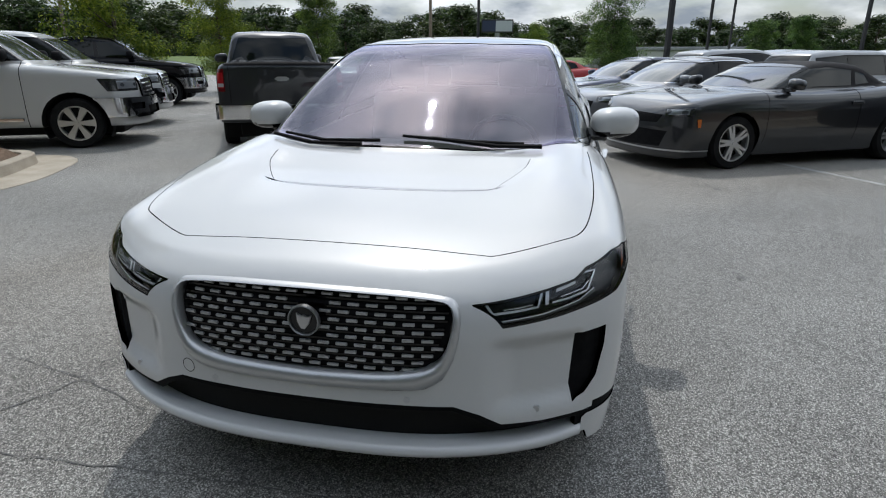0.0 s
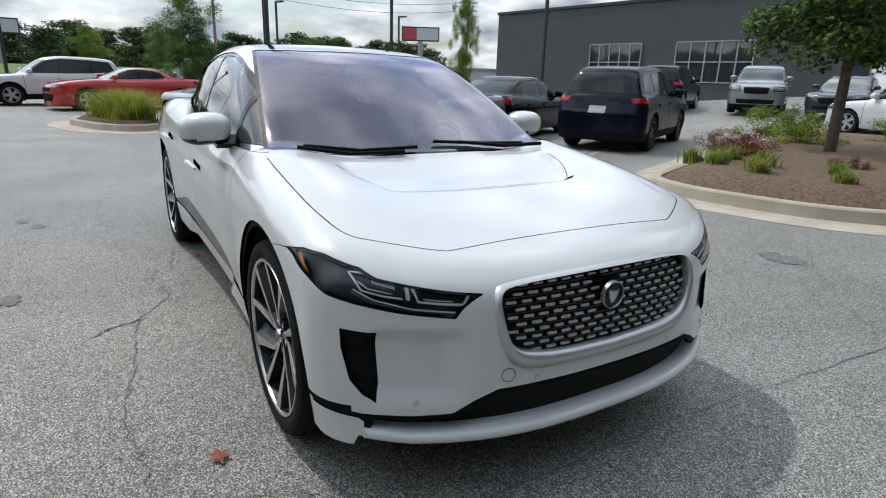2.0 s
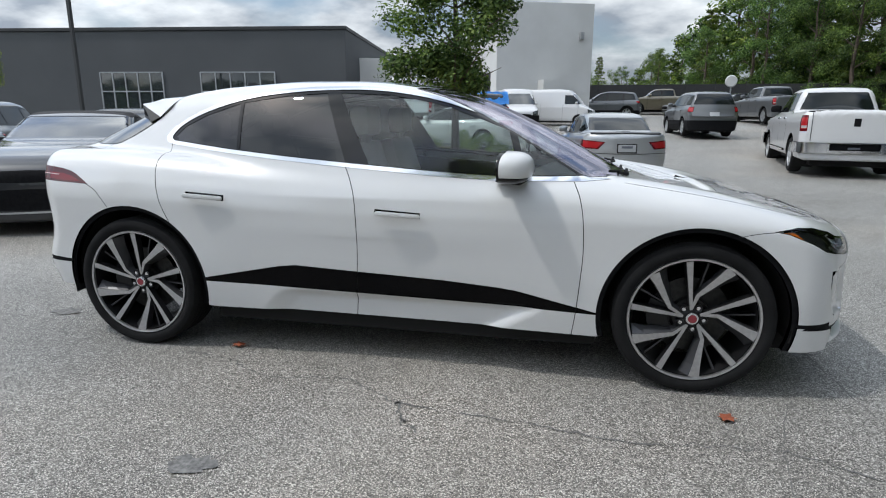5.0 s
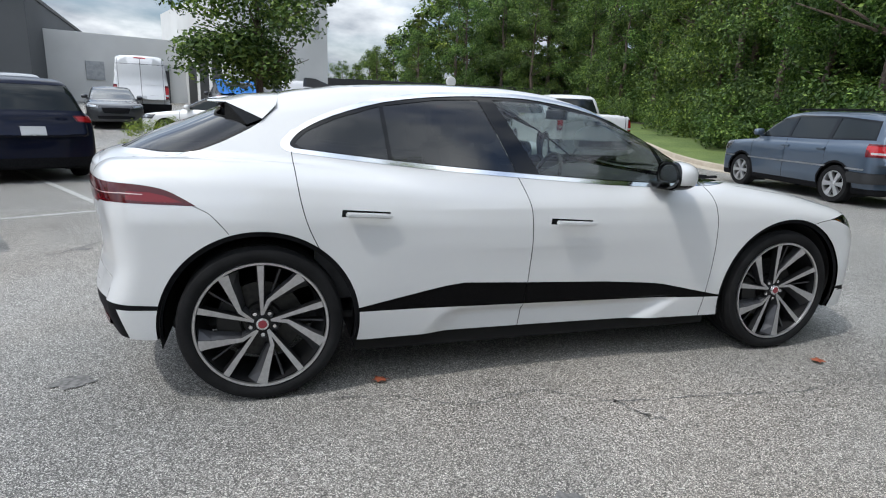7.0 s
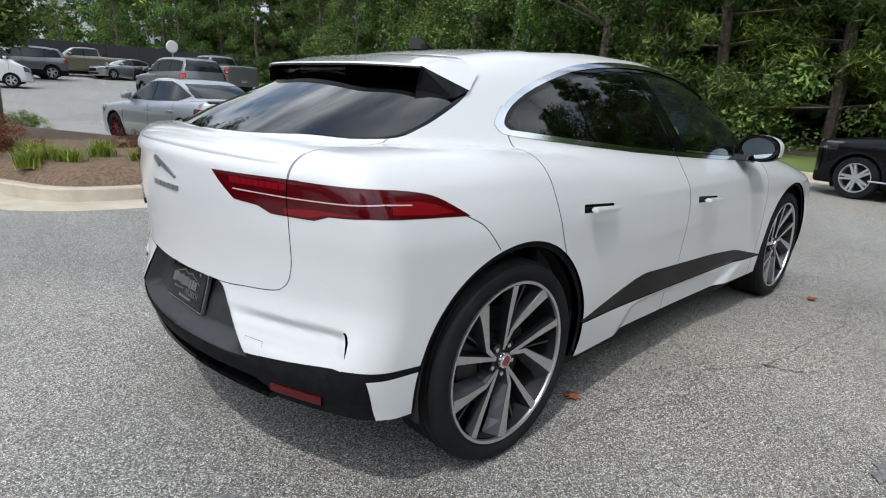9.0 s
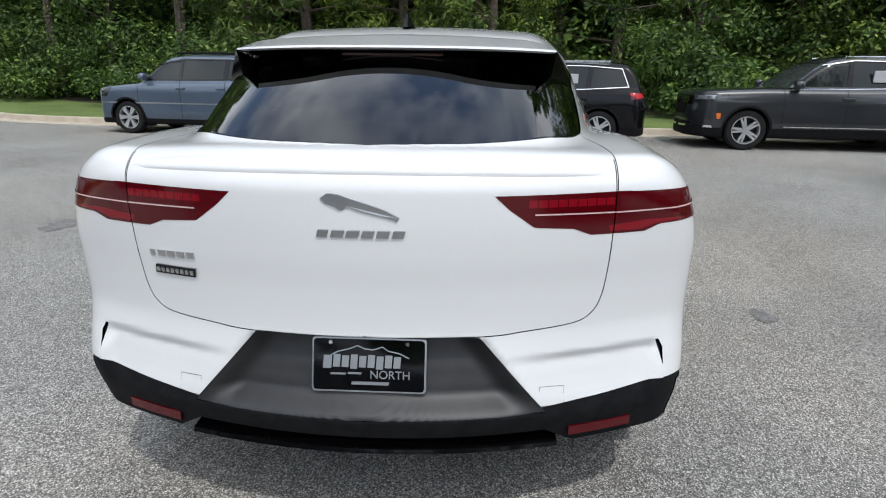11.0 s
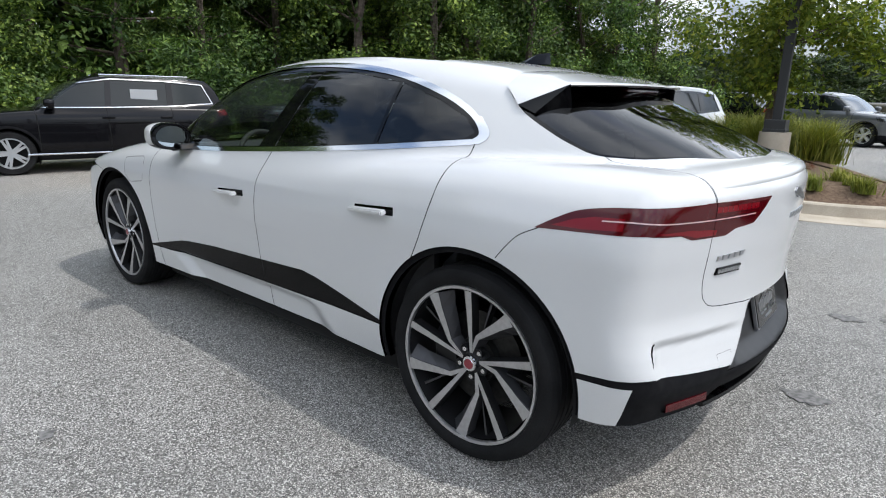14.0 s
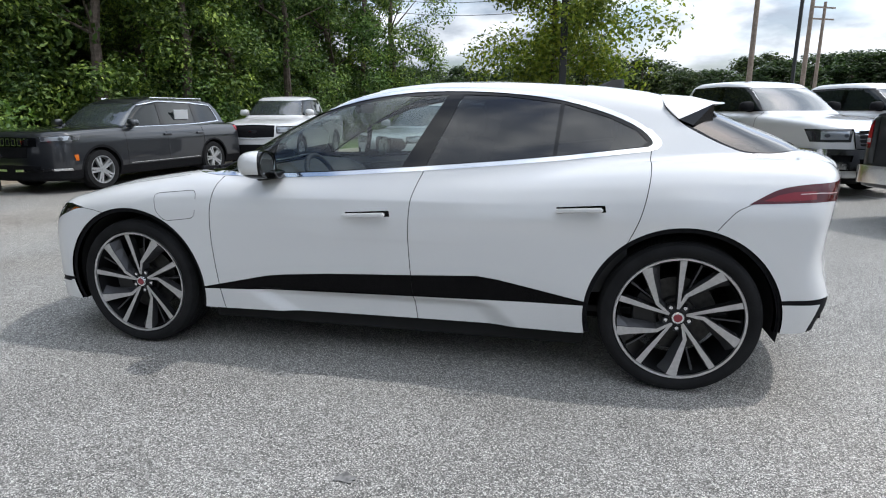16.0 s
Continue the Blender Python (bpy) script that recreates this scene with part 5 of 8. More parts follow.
# ---- ground, islands, kerbs ----
rng = np.random.default_rng(7)
rise = curve((-200, 0), (8, 0), (11, .0), (14, .08), (17, .29), (21, .46), (26, .66), (31, .88), (35, 1.05), (38, 1.16), (42, 1.38), (60, 2.1), (200, 3.0))


def hill(x, y):
    """The height of the ground: the far end of the lot climbs."""
    k = min(max((x + 26) / 13, 0), 1)
    return float(rise(np.array([float(y)]))[0]) * k * k * (3 - 2 * k)


gx = [-1500, -300, -80, -30] + list(np.arange(-26, -12, 1.75)) + [-12, 0, 12, 30, 80, 300, 1500]
gy = [-1500, -300, -80, -20, 0] + list(np.arange(8, 46, 1.0)) + [50, 55, 60, 80, 120, 200, 500, 1500]
bm = bmesh.new()
grid = [[bm.verts.new((float(px), float(py), hill(px, py))) for py in gy] for px in gx]
for a, b in zip(grid, grid[1:]):
    for j in range(len(gy) - 1):
        bm.faces.new((a[j], b[j], b[j + 1], a[j + 1]))
ground = part("ground", bm, ASPHALT, None, smooth=60)
tagged(ground, "grey weathered asphalt of a car park", "asphalt", kind="structure")


def ring_profile(bm, outline, prof, closed=True):
    """Sweeps (inset, height) points round an outline."""
    rows = []
    for d, z in prof:
        rows.append([bm.verts.new((x, y, z + hill(x, y))) for x, y in (grown(outline, -d) if d else outline)])
    for a, b in zip(rows, rows[1:]):
        n = len(a)
        for i in range(n if closed else n - 1):
            bm.faces.new((a[i], a[(i + 1) % n], b[(i + 1) % n], b[i]))
    return rows


def island(outline, label, mound=.22, slope=1.0):
    """A planted island: gutter, kerb, mulch mound."""
    root = thing("planting_island", label, "planting island", kind="structure")
    bm = bmesh.new()
    ring_profile(bm, outline, [(-.46, -.02), (-.46, .006), (-.02, .012), (0, .014)])
    bmesh.ops.recalc_face_normals(bm, faces=bm.faces)
    part("gutter", bm, CONCRETE, root, "pale concrete gutter")
    bm = bmesh.new()
    ring_profile(bm, outline, [(-.012, -.02), (0, .014), (.02, .135), (.04, .152), (.15, .152), (.165, .14), (.165, .05)])
    bmesh.ops.recalc_face_normals(bm, faces=bm.faces)
    part("kerb", bm, CONCRETE, root, "pale concrete kerb", smooth=40)
    bm = bmesh.new()
    rows = ring_profile(bm, outline, [(.16, .10), (.16 + .14 * slope, .10 + mound * .45), (.16 + .29 * slope, .10 + mound * .8), (.16 + .42 * slope, .10 + mound)])
    bm.faces.new(rows[-1])
    bmesh.ops.recalc_face_normals(bm, faces=bm.faces)
    part("mulch_bed", bm, MULCH, root, "reddish brown mulch", smooth=60)
    return root


ISLE_A = rounded([(-1.75, 4.95), (-.9, 4.72), (.55, 5.05), (1.45, 6.0), (1.2, 8.5), (-1.2, 13.6), (-2.6, 14.5), (-4.85, 13.7), (-3.55, 9.2)], 1.2)
ISLE_B = rounded([(1.35, -7.2), (.2, -5.95), (-1.6, -5.65), (-3.2, -6.4), (-2.0, -9.3), (-.9, -11.2), (.2, -11.8), (.8, -10.6), (1.15, -9.0)], .6)
island(ISLE_A, "planted kerbed island with mulch and a young tree")
island(ISLE_B, "planted kerbed island with mulch around a lamp post")
island(rounded([(-10.85, -.55), (-11.6, -1.3), (-13.2, -1.85), (-14.3, -1.6), (-14.1, -.6), (-12.6, .1), (-11.4, .15)], .45), "kerbed end island with tall ornamental grass", .12, .4)

# the kerb and the grass strip along the wood
EDGE = [(-6, -60), (3.6, -24), (7.6, -12), (10.0, -4.5), (10.35, 2), (10.9, 9), (13.4, 17.5), (17.5, 28), (18.5, 38), (13, 46), (4, 50), (-8, 52)]


def smooth_line(pts, per=8):
    s = np.arange(len(pts), dtype=float)
    q = np.linspace(0, len(pts) - 1, (len(pts) - 1) * per + 1)
    fx, fy = curve(*zip(s, [p[0] for p in pts])), curve(*zip(s, [p[1] for p in pts]))
    return list(zip(fx(q).tolist(), fy(q).tolist()))


edge = smooth_line(EDGE)


def strip(bm, line, prof):
    """Sweeps (distance to the right of the line, height) points along a line."""
    P = np.array(line)
    t = np.gradient(P, axis=0)
    t /= np.linalg.norm(t, axis=1)[:, None]
    nrm = np.stack([t[:, 1], -t[:, 0]], 1)
    rows = [[bm.verts.new((*(P[i] + nrm[i] * d), z + hill(*P[i]))) for i in range(len(P))] for d, z in prof]
    for a, b in zip(rows, rows[1:]):
        for i in range(len(a) - 1):
            bm.faces.new((a[i], b[i], b[i + 1], a[i + 1]))
    bmesh.ops.recalc_face_normals(bm, faces=bm.faces)


wood_edge = thing("roadside_kerb", "pale concrete kerb and gutter along the wood", "kerb", kind="structure")
bm = bmesh.new()
strip(bm, edge, [(-.42, -.02), (-.42, .006), (-.01, .012), (0, .014), (.02, .135), (.04, .15), (.15, .15), (.16, .1)])
part("kerb", bm, CONCRETE, wood_edge)
bm = bmesh.new()
strip(bm, edge, [(.155, .12), (.5, .17), (1.2, .20), (2.2, .22), (3.2, .26)])
verge = tagged(part("verge", bm, LAWN, None), "mown green grass verge beside the wood", "grass verge", kind="structure")
bm = bmesh.new()
strip(bm, edge, [(3.1, .25), (6, .5), (14, 1.2), (45, 2.5)])
tagged(part("wood_floor", bm, FLOOR_WOOD, None), "dark leaf-littered floor of the wood", "forest floor", kind="structure")
# the grassy bank beyond the lot, and the land behind it
bm = bmesh.new()
strip(bm, [(-41, -140), (-41, -20), (-43, 0), (-50, 20), (-60, 40), (-70, 140)], [(0, -.02), (-5, .3), (-16, 1.3), (-30, 1.5), (-500, 1.6)])
tagged(part("grass_bank", bm, LAWN, None), "green grass bank beyond the car park", "grass bank", kind="structure")


def ribbon(name, line, width, mat, z, label, wob=.4, seed=1):
    """A jagged flat ribbon on the ground."""
    r = np.random.default_rng(seed)
    P = np.array(smooth_line(line, 14))
    P += r.normal(0, width * wob, P.shape)
    t = np.gradient(P, axis=0)
    t /= np.maximum(np.linalg.norm(t, axis=1), 1e-6)[:, None]
    nrm = np.stack([t[:, 1], -t[:, 0]], 1)
    w = width * .55 * r.uniform(.2, 1.0, len(P))[:, None] / 2
    bm = bmesh.new()
    a = [bm.verts.new((*p, z)) for p in P + nrm * w]
    b = [bm.verts.new((*p, z)) for p in P - nrm * w]
    for i in range(len(P) - 1):
        bm.faces.new((a[i], b[i], b[i + 1], a[i + 1]))
    bmesh.ops.recalc_face_normals(bm, faces=bm.faces)
    return tagged(part(name, bm, mat, None), label, "crack", kind="structure")


for i, (ln, w) in enumerate([
    ([(2.55, -6), (2.45, -3.4), (2.30, -1.6), (2.26, -.5), (2.25, .6), (2.3, 1.5), (2.42, 3.2), (2.6, 5.0)], .016),
    ([(-1.2, -.95), (-.9, -1.0), (-.55, -1.16), (-.2, -1.10), (.2, -1.30), (.75, -1.35), (1.2, -1.42), (1.7, -1.36), (2.3, -1.6)], .022),
    ([(1.66, -1.9), (1.8, -1.3), (2.0, -.8)], .014), ([(.15, -1.25), (.22, -1.45), (.3, -1.5)], .028),
    ([(1.0, 3.9), (1.6, 3.0), (2.2, 2.4), (2.9, 2.2)], .022), ([(-3.2, -3.4), (-1.6, -4.4), (0, -4.7), (2, -4.5), (5, -5.0)], .018),
    ([(2.6, 4.4), (4, 3.7), (6, 3.9), (8.5, 3.2)], .02), ([(4.2, -3.6), (5.2, -1.2), (5.0, 1.5), (5.6, 4.4)], .016),
    ([(-6.5, .6), (-4.5, 1.2), (-3.2, 2.4), (-2.6, 4.1)], .03), ([(-2.6, 1.2), (-1.2, 2.4), (.6, 2.75), (2.3, 3.9)], .012)]):
    ribbon("asphalt_crack", ln, w, CRACK, .004, "dark jagged crack in the asphalt", seed=i)
for i, (x, y, r) in enumerate([(-.49, -1.93, .10), (-2.4, -.52, .09), (-2.4, -1.88, .09), (1.13, 3.31, .2), (-1.75, -3.57, .07), (-2.63, -2.0, .06), (3.2, 2.6, .05), (-1.9, -2.75, .05), (-.2, 1.9, .045), (-3.1, 2.4, .06)]):
    bm = bmesh.new()
    rr = np.random.default_rng(i + 40)
    vs = [bm.verts.new((x + r * (.45 + .6 * rr.random()) * 1.2 * math.cos(a), y + r * (.4 + .6 * rr.random()) * math.sin(a), .005)) for a in np.linspace(0, 2 * math.pi, 22, endpoint=False)]
    bm.faces.new(vs)
    tagged(part("oil_stain", bm, OIL, None), "small dark oil stain on the asphalt", "stain", group="oil stains", kind="structure")
for i, (a, b) in enumerate([((-3.35, 4.6), (-6.35, 9.95)), ((-8.2, 3.4), (-11.0, 8.4)), ((-10.9, 2.0), (-13.6, 6.8)), ((-13.6, .6), (-16.2, 5.2)), ((-3.35, 4.6), (-13.6, -1.0)), ((-5.7, -6.2), (-2.9, -11.2)), ((-8.2, -7.6), (-5.4, -12.6)), ((-16, -3), (-19, -4.7)), ((-15, -5), (-18, -6.7)), ((-17, -1), (-20, -2.7))]):
    a, b = Vector(a), Vector(b)
    n = Vector((-(b - a).y, (b - a).x)).normalized() * .045
    bm = bmesh.new()
    bm.faces.new([bm.verts.new((*p, .004)) for p in (a + n, a - n, b - n, b + n)])
    tagged(part("parking_line", bm, LINE_PAINT, None), "worn white painted parking line", "line", group="parking lines", kind="structure")

# fallen leaves
for i, (x, y, s) in enumerate([(1.62, -1.14, .042), (-.93, -.83, .042), (1.9, -2.2, .024)]):
    bm = bmesh.new()
    rr = np.random.default_rng(i + 9)
    ring = [bm.verts.new((s * (1.0 if k % 2 == 0 else .55) * (1 + .25 * rr.random()) * math.cos(a), s * (1.0 if k % 2 == 0 else .55) * math.sin(a), .006 + .012 * rr.random())) for k, a in enumerate(np.linspace(0, 2 * math.pi, 12, endpoint=False))]
    c = bm.verts.new((0, 0, .022))
    for k in range(12):
        bm.faces.new((c, ring[k], ring[(k + 1) % 12]))
    lf = part("fallen_leaf", bm, LEAF_RED, None)
    lf.location = (x, y, .002)
    tagged(lf, "curled reddish brown dead leaf on the asphalt", "leaf", group="fallen leaves")

# ---- plants ----
def leaf_mesh(name, centres, radii, per, size, mat, seed, flat=.5, droop=0.0, long=1.0):
    """Many small folded leaves scattered through clumps."""
    r = np.random.default_rng(seed)
    C = np.repeat(np.array(centres, float), per, 0)
    R = np.repeat(np.array(radii, float), per)[:, None]
    d = r.normal(size=C.shape)
    d /= np.linalg.norm(d, axis=1)[:, None]
    P = C + d * R * (r.random((len(C), 1)) ** .45) * np.array([1, 1, .8])
    n = d * .6 + np.array([0, 0, flat]) + r.normal(0, .45, C.shape)
    n /= np.linalg.norm(n, axis=1)[:, None]
    u = np.cross(n, r.normal(size=C.shape))
    u /= np.linalg.norm(u, axis=1)[:, None]
    u[:, 2] -= droop
    v = np.cross(n, u)
    s = (size * r.uniform(.55, 1.3, len(C)))[:, None]
    a, b, c, e = P - u * s * long, P + v * s * .5 + n * s * .12, P + u * s * long, P - v * s * .5 + n * s * .12
    V = np.stack([a, b, c, e], 1).reshape(-1, 3)
    k = np.arange(len(C)) * 4
    F = np.concatenate([np.stack([k, k + 1, k + 2], 1), np.stack([k, k + 2, k + 3], 1)])
    me = bpy.data.meshes.new(name)
    me.from_pydata(V.tolist(), [], F.tolist())
    me.materials.append(mat)
    me.update()
    return me


def trunk_bm(height, r0, limbs, seed, lean=.04):
    r = np.random.default_rng(seed)
    bm = bmesh.new()
    p = Vector((0, 0, -.1))
    n = 6
    ends = []
    for i in range(n):
        q = Vector((r.normal(0, lean) * (i + 1) / n * height * .3, r.normal(0, lean) * height * .3, height * (i + 1) / n))
        rod(bm, p, q, r0 * (1 - i / n * .75), r0 * (1 - (i + 1) / n * .75), 8)
        if i >= 1:
            for _ in range(limbs):
                a = r.uniform(0, 6.283)
                ln = height * r.uniform(.14, .28) * (1 - i / n * .5)
                e = q + Vector((math.cos(a) * ln, math.sin(a) * ln, ln * r.uniform(.3, .8)))
                rod(bm, q, e, r0 * .3 * (1 - i / n * .5), r0 * .08, 5)
                ends.append(e)
        p = q
    return bm, ends


def tree_parts(kind, seed):
    """Trunk and crown meshes of one tree about 10 m high (forest), or a young street tree of 5 m."""
    r = np.random.default_rng(seed)
    if kind == "broad":
        bm, ends = trunk_bm(9.0, .17, 3, seed)
        cs, rs = [], []
        for _ in range(58):
            z = r.uniform(.3, 10.5)
            w = 2.5 * math.sin(math.pi * min(max((z + 1.2) / 12.2, 0), 1)) ** .6
            a, q = r.uniform(0, 6.283), w * r.uniform(.5, 1.0)
            cs.append((q * math.cos(a), q * math.sin(a), z)), rs.append(r.uniform(.5, .95))
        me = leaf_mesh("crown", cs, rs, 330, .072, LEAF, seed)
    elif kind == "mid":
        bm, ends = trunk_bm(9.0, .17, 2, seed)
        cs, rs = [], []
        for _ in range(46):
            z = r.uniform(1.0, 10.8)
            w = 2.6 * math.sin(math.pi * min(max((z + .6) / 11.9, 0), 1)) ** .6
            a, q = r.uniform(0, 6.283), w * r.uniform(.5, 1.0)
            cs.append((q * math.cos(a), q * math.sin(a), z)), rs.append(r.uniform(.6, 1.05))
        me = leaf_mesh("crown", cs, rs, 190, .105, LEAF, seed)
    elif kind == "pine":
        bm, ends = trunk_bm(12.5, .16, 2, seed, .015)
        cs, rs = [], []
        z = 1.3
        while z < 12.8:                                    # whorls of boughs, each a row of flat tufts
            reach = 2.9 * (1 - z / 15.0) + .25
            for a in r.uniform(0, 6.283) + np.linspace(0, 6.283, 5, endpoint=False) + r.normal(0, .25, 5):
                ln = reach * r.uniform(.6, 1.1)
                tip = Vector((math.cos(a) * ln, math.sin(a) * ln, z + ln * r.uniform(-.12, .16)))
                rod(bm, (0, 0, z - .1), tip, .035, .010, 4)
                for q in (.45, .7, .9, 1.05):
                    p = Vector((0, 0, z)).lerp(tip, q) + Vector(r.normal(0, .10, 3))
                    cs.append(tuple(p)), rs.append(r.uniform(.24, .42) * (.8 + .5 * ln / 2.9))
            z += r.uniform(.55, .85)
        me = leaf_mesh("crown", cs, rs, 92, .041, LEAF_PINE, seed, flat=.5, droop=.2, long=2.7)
    elif kind == "young":
        bm, ends = trunk_bm(5.0, .085, 4, seed, .02)
        cs, rs = [], []
        for _ in range(70):
            z = r.uniform(1.75, 6.2)
            w = 1.55 * math.sin(math.pi * min(max((z - 1.0) / 5.5, 0), 1)) ** .6
            a, q = r.uniform(0, 6.283), w * r.uniform(.15, 1.0)
            cs.append((q * math.cos(a), q * math.sin(a), z)), rs.append(r.uniform(.35, .62))
        me = leaf_mesh("crown", cs, rs, 500, .050, LEAF, seed)
    elif kind == "sparse":
        bm, ends = trunk_bm(4.6, .07, 4, seed, .02)
        cs, rs = [], []
        for _ in range(74):
            z = r.uniform(1.0, 5.9)
            w = 1.9 * math.sin(math.pi * min(max((z - .3) / 6.0, 0), 1)) ** .65
            a, q = r.uniform(0, 6.283), w * r.uniform(.1, 1.0)
            cs.append((q * math.cos(a), q * math.sin(a), z)), rs.append(r.uniform(.35, .65))
        for e in ends:
            cs.append(tuple(e)), rs.append(.4)
        me = leaf_mesh("crown", cs, rs, 420, .040, LEAF_YELLOW, seed)
    elif kind == "far":
        bm, ends = trunk_bm(8.0, .2, 2, seed)
        cs, rs = [], []
        for _ in range(40):
            z = r.uniform(-.3, 9.0)
            w = 3.3 * math.sin(math.pi * min(max((z + 3.2) / 12.6, 0), 1)) ** .6
            a, q = r.uniform(0, 6.283), w * r.uniform(.2, 1.0)
            cs.append((q * math.cos(a), q * math.sin(a), z)), rs.append(r.uniform(.8, 1.4))
        me = leaf_mesh("crown", cs, rs, 100, .24, LEAF, seed)
    else:                                                  # shrub
        bm, ends = trunk_bm(.9, .03, 3, seed, .05)
        cs = [(r.normal(0, .8), r.normal(0, .8), abs(r.normal(.55, .45)) + .1) for _ in range(26)]
        me = leaf_mesh("crown", cs, [r.uniform(.3, .6) for _ in cs], 250, .048, LEAF, seed)
    tm = bpy.data.meshes.new("trunk")
    bm.to_mesh(tm)
    bm.free()
    tm.materials.append(BARK)
    return tm, me


KINDS = {k: [tree_parts(k, 100 * i + 11 * j) for j in range(n)] for i, (k, n) in enumerate((("broad", 4), ("mid", 3), ("pine", 3), ("young", 2), ("sparse", 2), ("shrub", 3), ("far", 3)))}


def plant(kind, x, y, z=0.0, scale=1.0, turn=0.0, which=0, label="", category="tree", group="", crown_mat=None, wide=1.0):
    tm, cm = KINDS[kind][which % len(KINDS[kind])]
    name = "shrub" if kind == "shrub" else "pine_tree" if kind == "pine" else "tree"
    root = thing(name, label, category, group, at=pose(x, y, z + hill(x, y), 0, 0, turn) @ Matrix.Diagonal((scale * wide, scale * wide, scale, 1)))
    for nm, me in (("trunk", tm), ("crown", cm)):
        o = new(nm, me)
        o.parent = root
        if nm == "crown" and crown_mat:
            o.material_slots[0].link = "OBJECT"
            o.material_slots[0].material = crown_mat
    return root


def along(line, s):
    """The place and the right-hand normal at s metres along a line."""
    P = np.array(line)
    seg = np.linalg.norm(np.diff(P, axis=0), axis=1)
    acc = np.concatenate([[0], np.cumsum(seg)])
    s = min(max(s, 0), acc[-1] - .01)
    i = int(np.searchsorted(acc, s, "right") - 1)
    t = (P[i + 1] - P[i]) / seg[i]
    return P[i] + t * (s - acc[i]), np.array([t[1], -t[0]])


total = float(np.sum(np.linalg.norm(np.diff(np.array(edge), axis=0), axis=1)))
s = 37.0
k = 0
while s < total - 4:
    for row, (d0, kinds) in enumerate(((3.9, ("broad", "shrub", "broad", "shrub")), (6.6, ("mid", "pine", "mid")), (10.0, ("pine", "far", "far")), (14.5, ("far", "far", "far")))):
        p, n = along(edge, s + rng.uniform(-.8, .8) + row * .9)
        kind = kinds[k % len(kinds)]
        if kind == "shrub":
            for j in range(2):
                q = p + n * (d0 - .7 + rng.uniform(0, .9)) + np.array([n[1], -n[0]]) * rng.uniform(-1.3, 1.3)
                plant("shrub", q[0], q[1], .2, rng.uniform(.9, 1.7), rng.uniform(0, 360), k + j, "dense dark green shrub at the edge of the wood", "shrub", "shrubs of the wood")
        q = p + n * (d0 + rng.uniform(-.3, 1.2))
        kk = "broad" if kind == "shrub" else kind
        if row == 0 and -5 < q[1] < 7 and k % 3:
            kk = "pine"
        far = min(1.0, .24 + .018 * max(q[0], 0) + .06 * max(q[0] - 9, 0)) if q[1] > 40 else 1.0
        plant(kk, q[0], q[1], .2 + .06 * row, far * rng.uniform(.82, 1.2) * (1 + .12 * row * (far > .95)), rng.uniform(0, 360), k + row, "tall dark green pine in the wood" if kk == "pine" else "tall leafy green tree in the wood", "tree", "trees of the wood")
    s += 2.7 if s < 100 else 3.2
    k += 1

# young trees in and about the lot
plant("young", -1.55, 9.3, .2, 1.0, 30, 0, "young dark green maple in the mulch island", "tree", wide=1.15)
plant("sparse", -.38, -8.95, .2, 1.3, 80, 0, "young light green tree with an open crown", "tree")
for i, (x, y, sc, kind, mat) in enumerate([(-21.2, 2.3, .74, "sparse", LEAF), (-13.2, -13.3, 1.4, "sparse", LEAF_YELLOW), (-19.5, -13.6, .9, "sparse", LEAF_YELLOW), (-31, 10.4, .55, "young", LEAF), (-27, -1, .5, "sparse", LEAF_YELLOW), (-33, 2.5, .55, "sparse", LEAF), (-26, -12, .75, "young", LEAF), (-17.6, 12.2, .8, "slim", LEAF_YELLOW), (-36, 14, .6, "young", LEAF), (-26, 17.5, .5, "slim", LEAF)]):
    plant("sparse" if kind == "slim" else kind, x, y, 0, sc, 37 * i, i, "young light green tree beside the parking bays", "tree", "car park trees", mat, .42 if kind == "slim" else 1.0)
# the far wooded skyline
for i in range(190):
    a = radians(60 + .82 * i + rng.uniform(-.6, .6))
    d = rng.uniform(82, 120) if i % 2 else rng.uniform(104, 150)
    x, y = -math.sin(a) * d, math.cos(a) * d
    if x > -28 and y > -60:
        continue
    plant("far", x, y, .6, rng.uniform(.5, .74) * d / 100 * (1.3 if y < -14 else 1.0), rng.uniform(0, 360), i, "distant dark green tree on the skyline", "tree", "distant trees", LEAF_DISTANT, 1.7)

# low planting of the islands
def tuft(x, y, z, h, n, mat, seed, label, name="grass_tuft", category="grass"):
    r = np.random.default_rng(seed)
    V, F = [], []
    for i in range(n):
        a, ln = r.uniform(0, 6.283), h * r.uniform(.6, 1.15)
        out = h * r.uniform(.1, .75)
        bx, by = r.normal(0, h * .16), r.normal(0, h * .16)
        dx, dy = math.cos(a), math.sin(a)
        w = h * (.03 if h < .6 else .010)
        k = len(V)
        for t in (0, .5, 1):
            px, py, pz = bx + dx * out * t * t, by + dy * out * t * t, ln * (t - .32 * t * t)
            V += [(px - dy * w * (1 - t), py + dx * w * (1 - t), pz), (px + dy * w * (1 - t), py - dx * w * (1 - t), pz)]
        F += [(k, k + 1, k + 3, k + 2), (k + 2, k + 3, k + 5, k + 4)]
    me = bpy.data.meshes.new("tuft")
    me.from_pydata(V, [], F)
    me.materials.append(mat)
    ob = new(name, me)
    ob.location = (x, y, z)
    return tagged(ob, label, category)


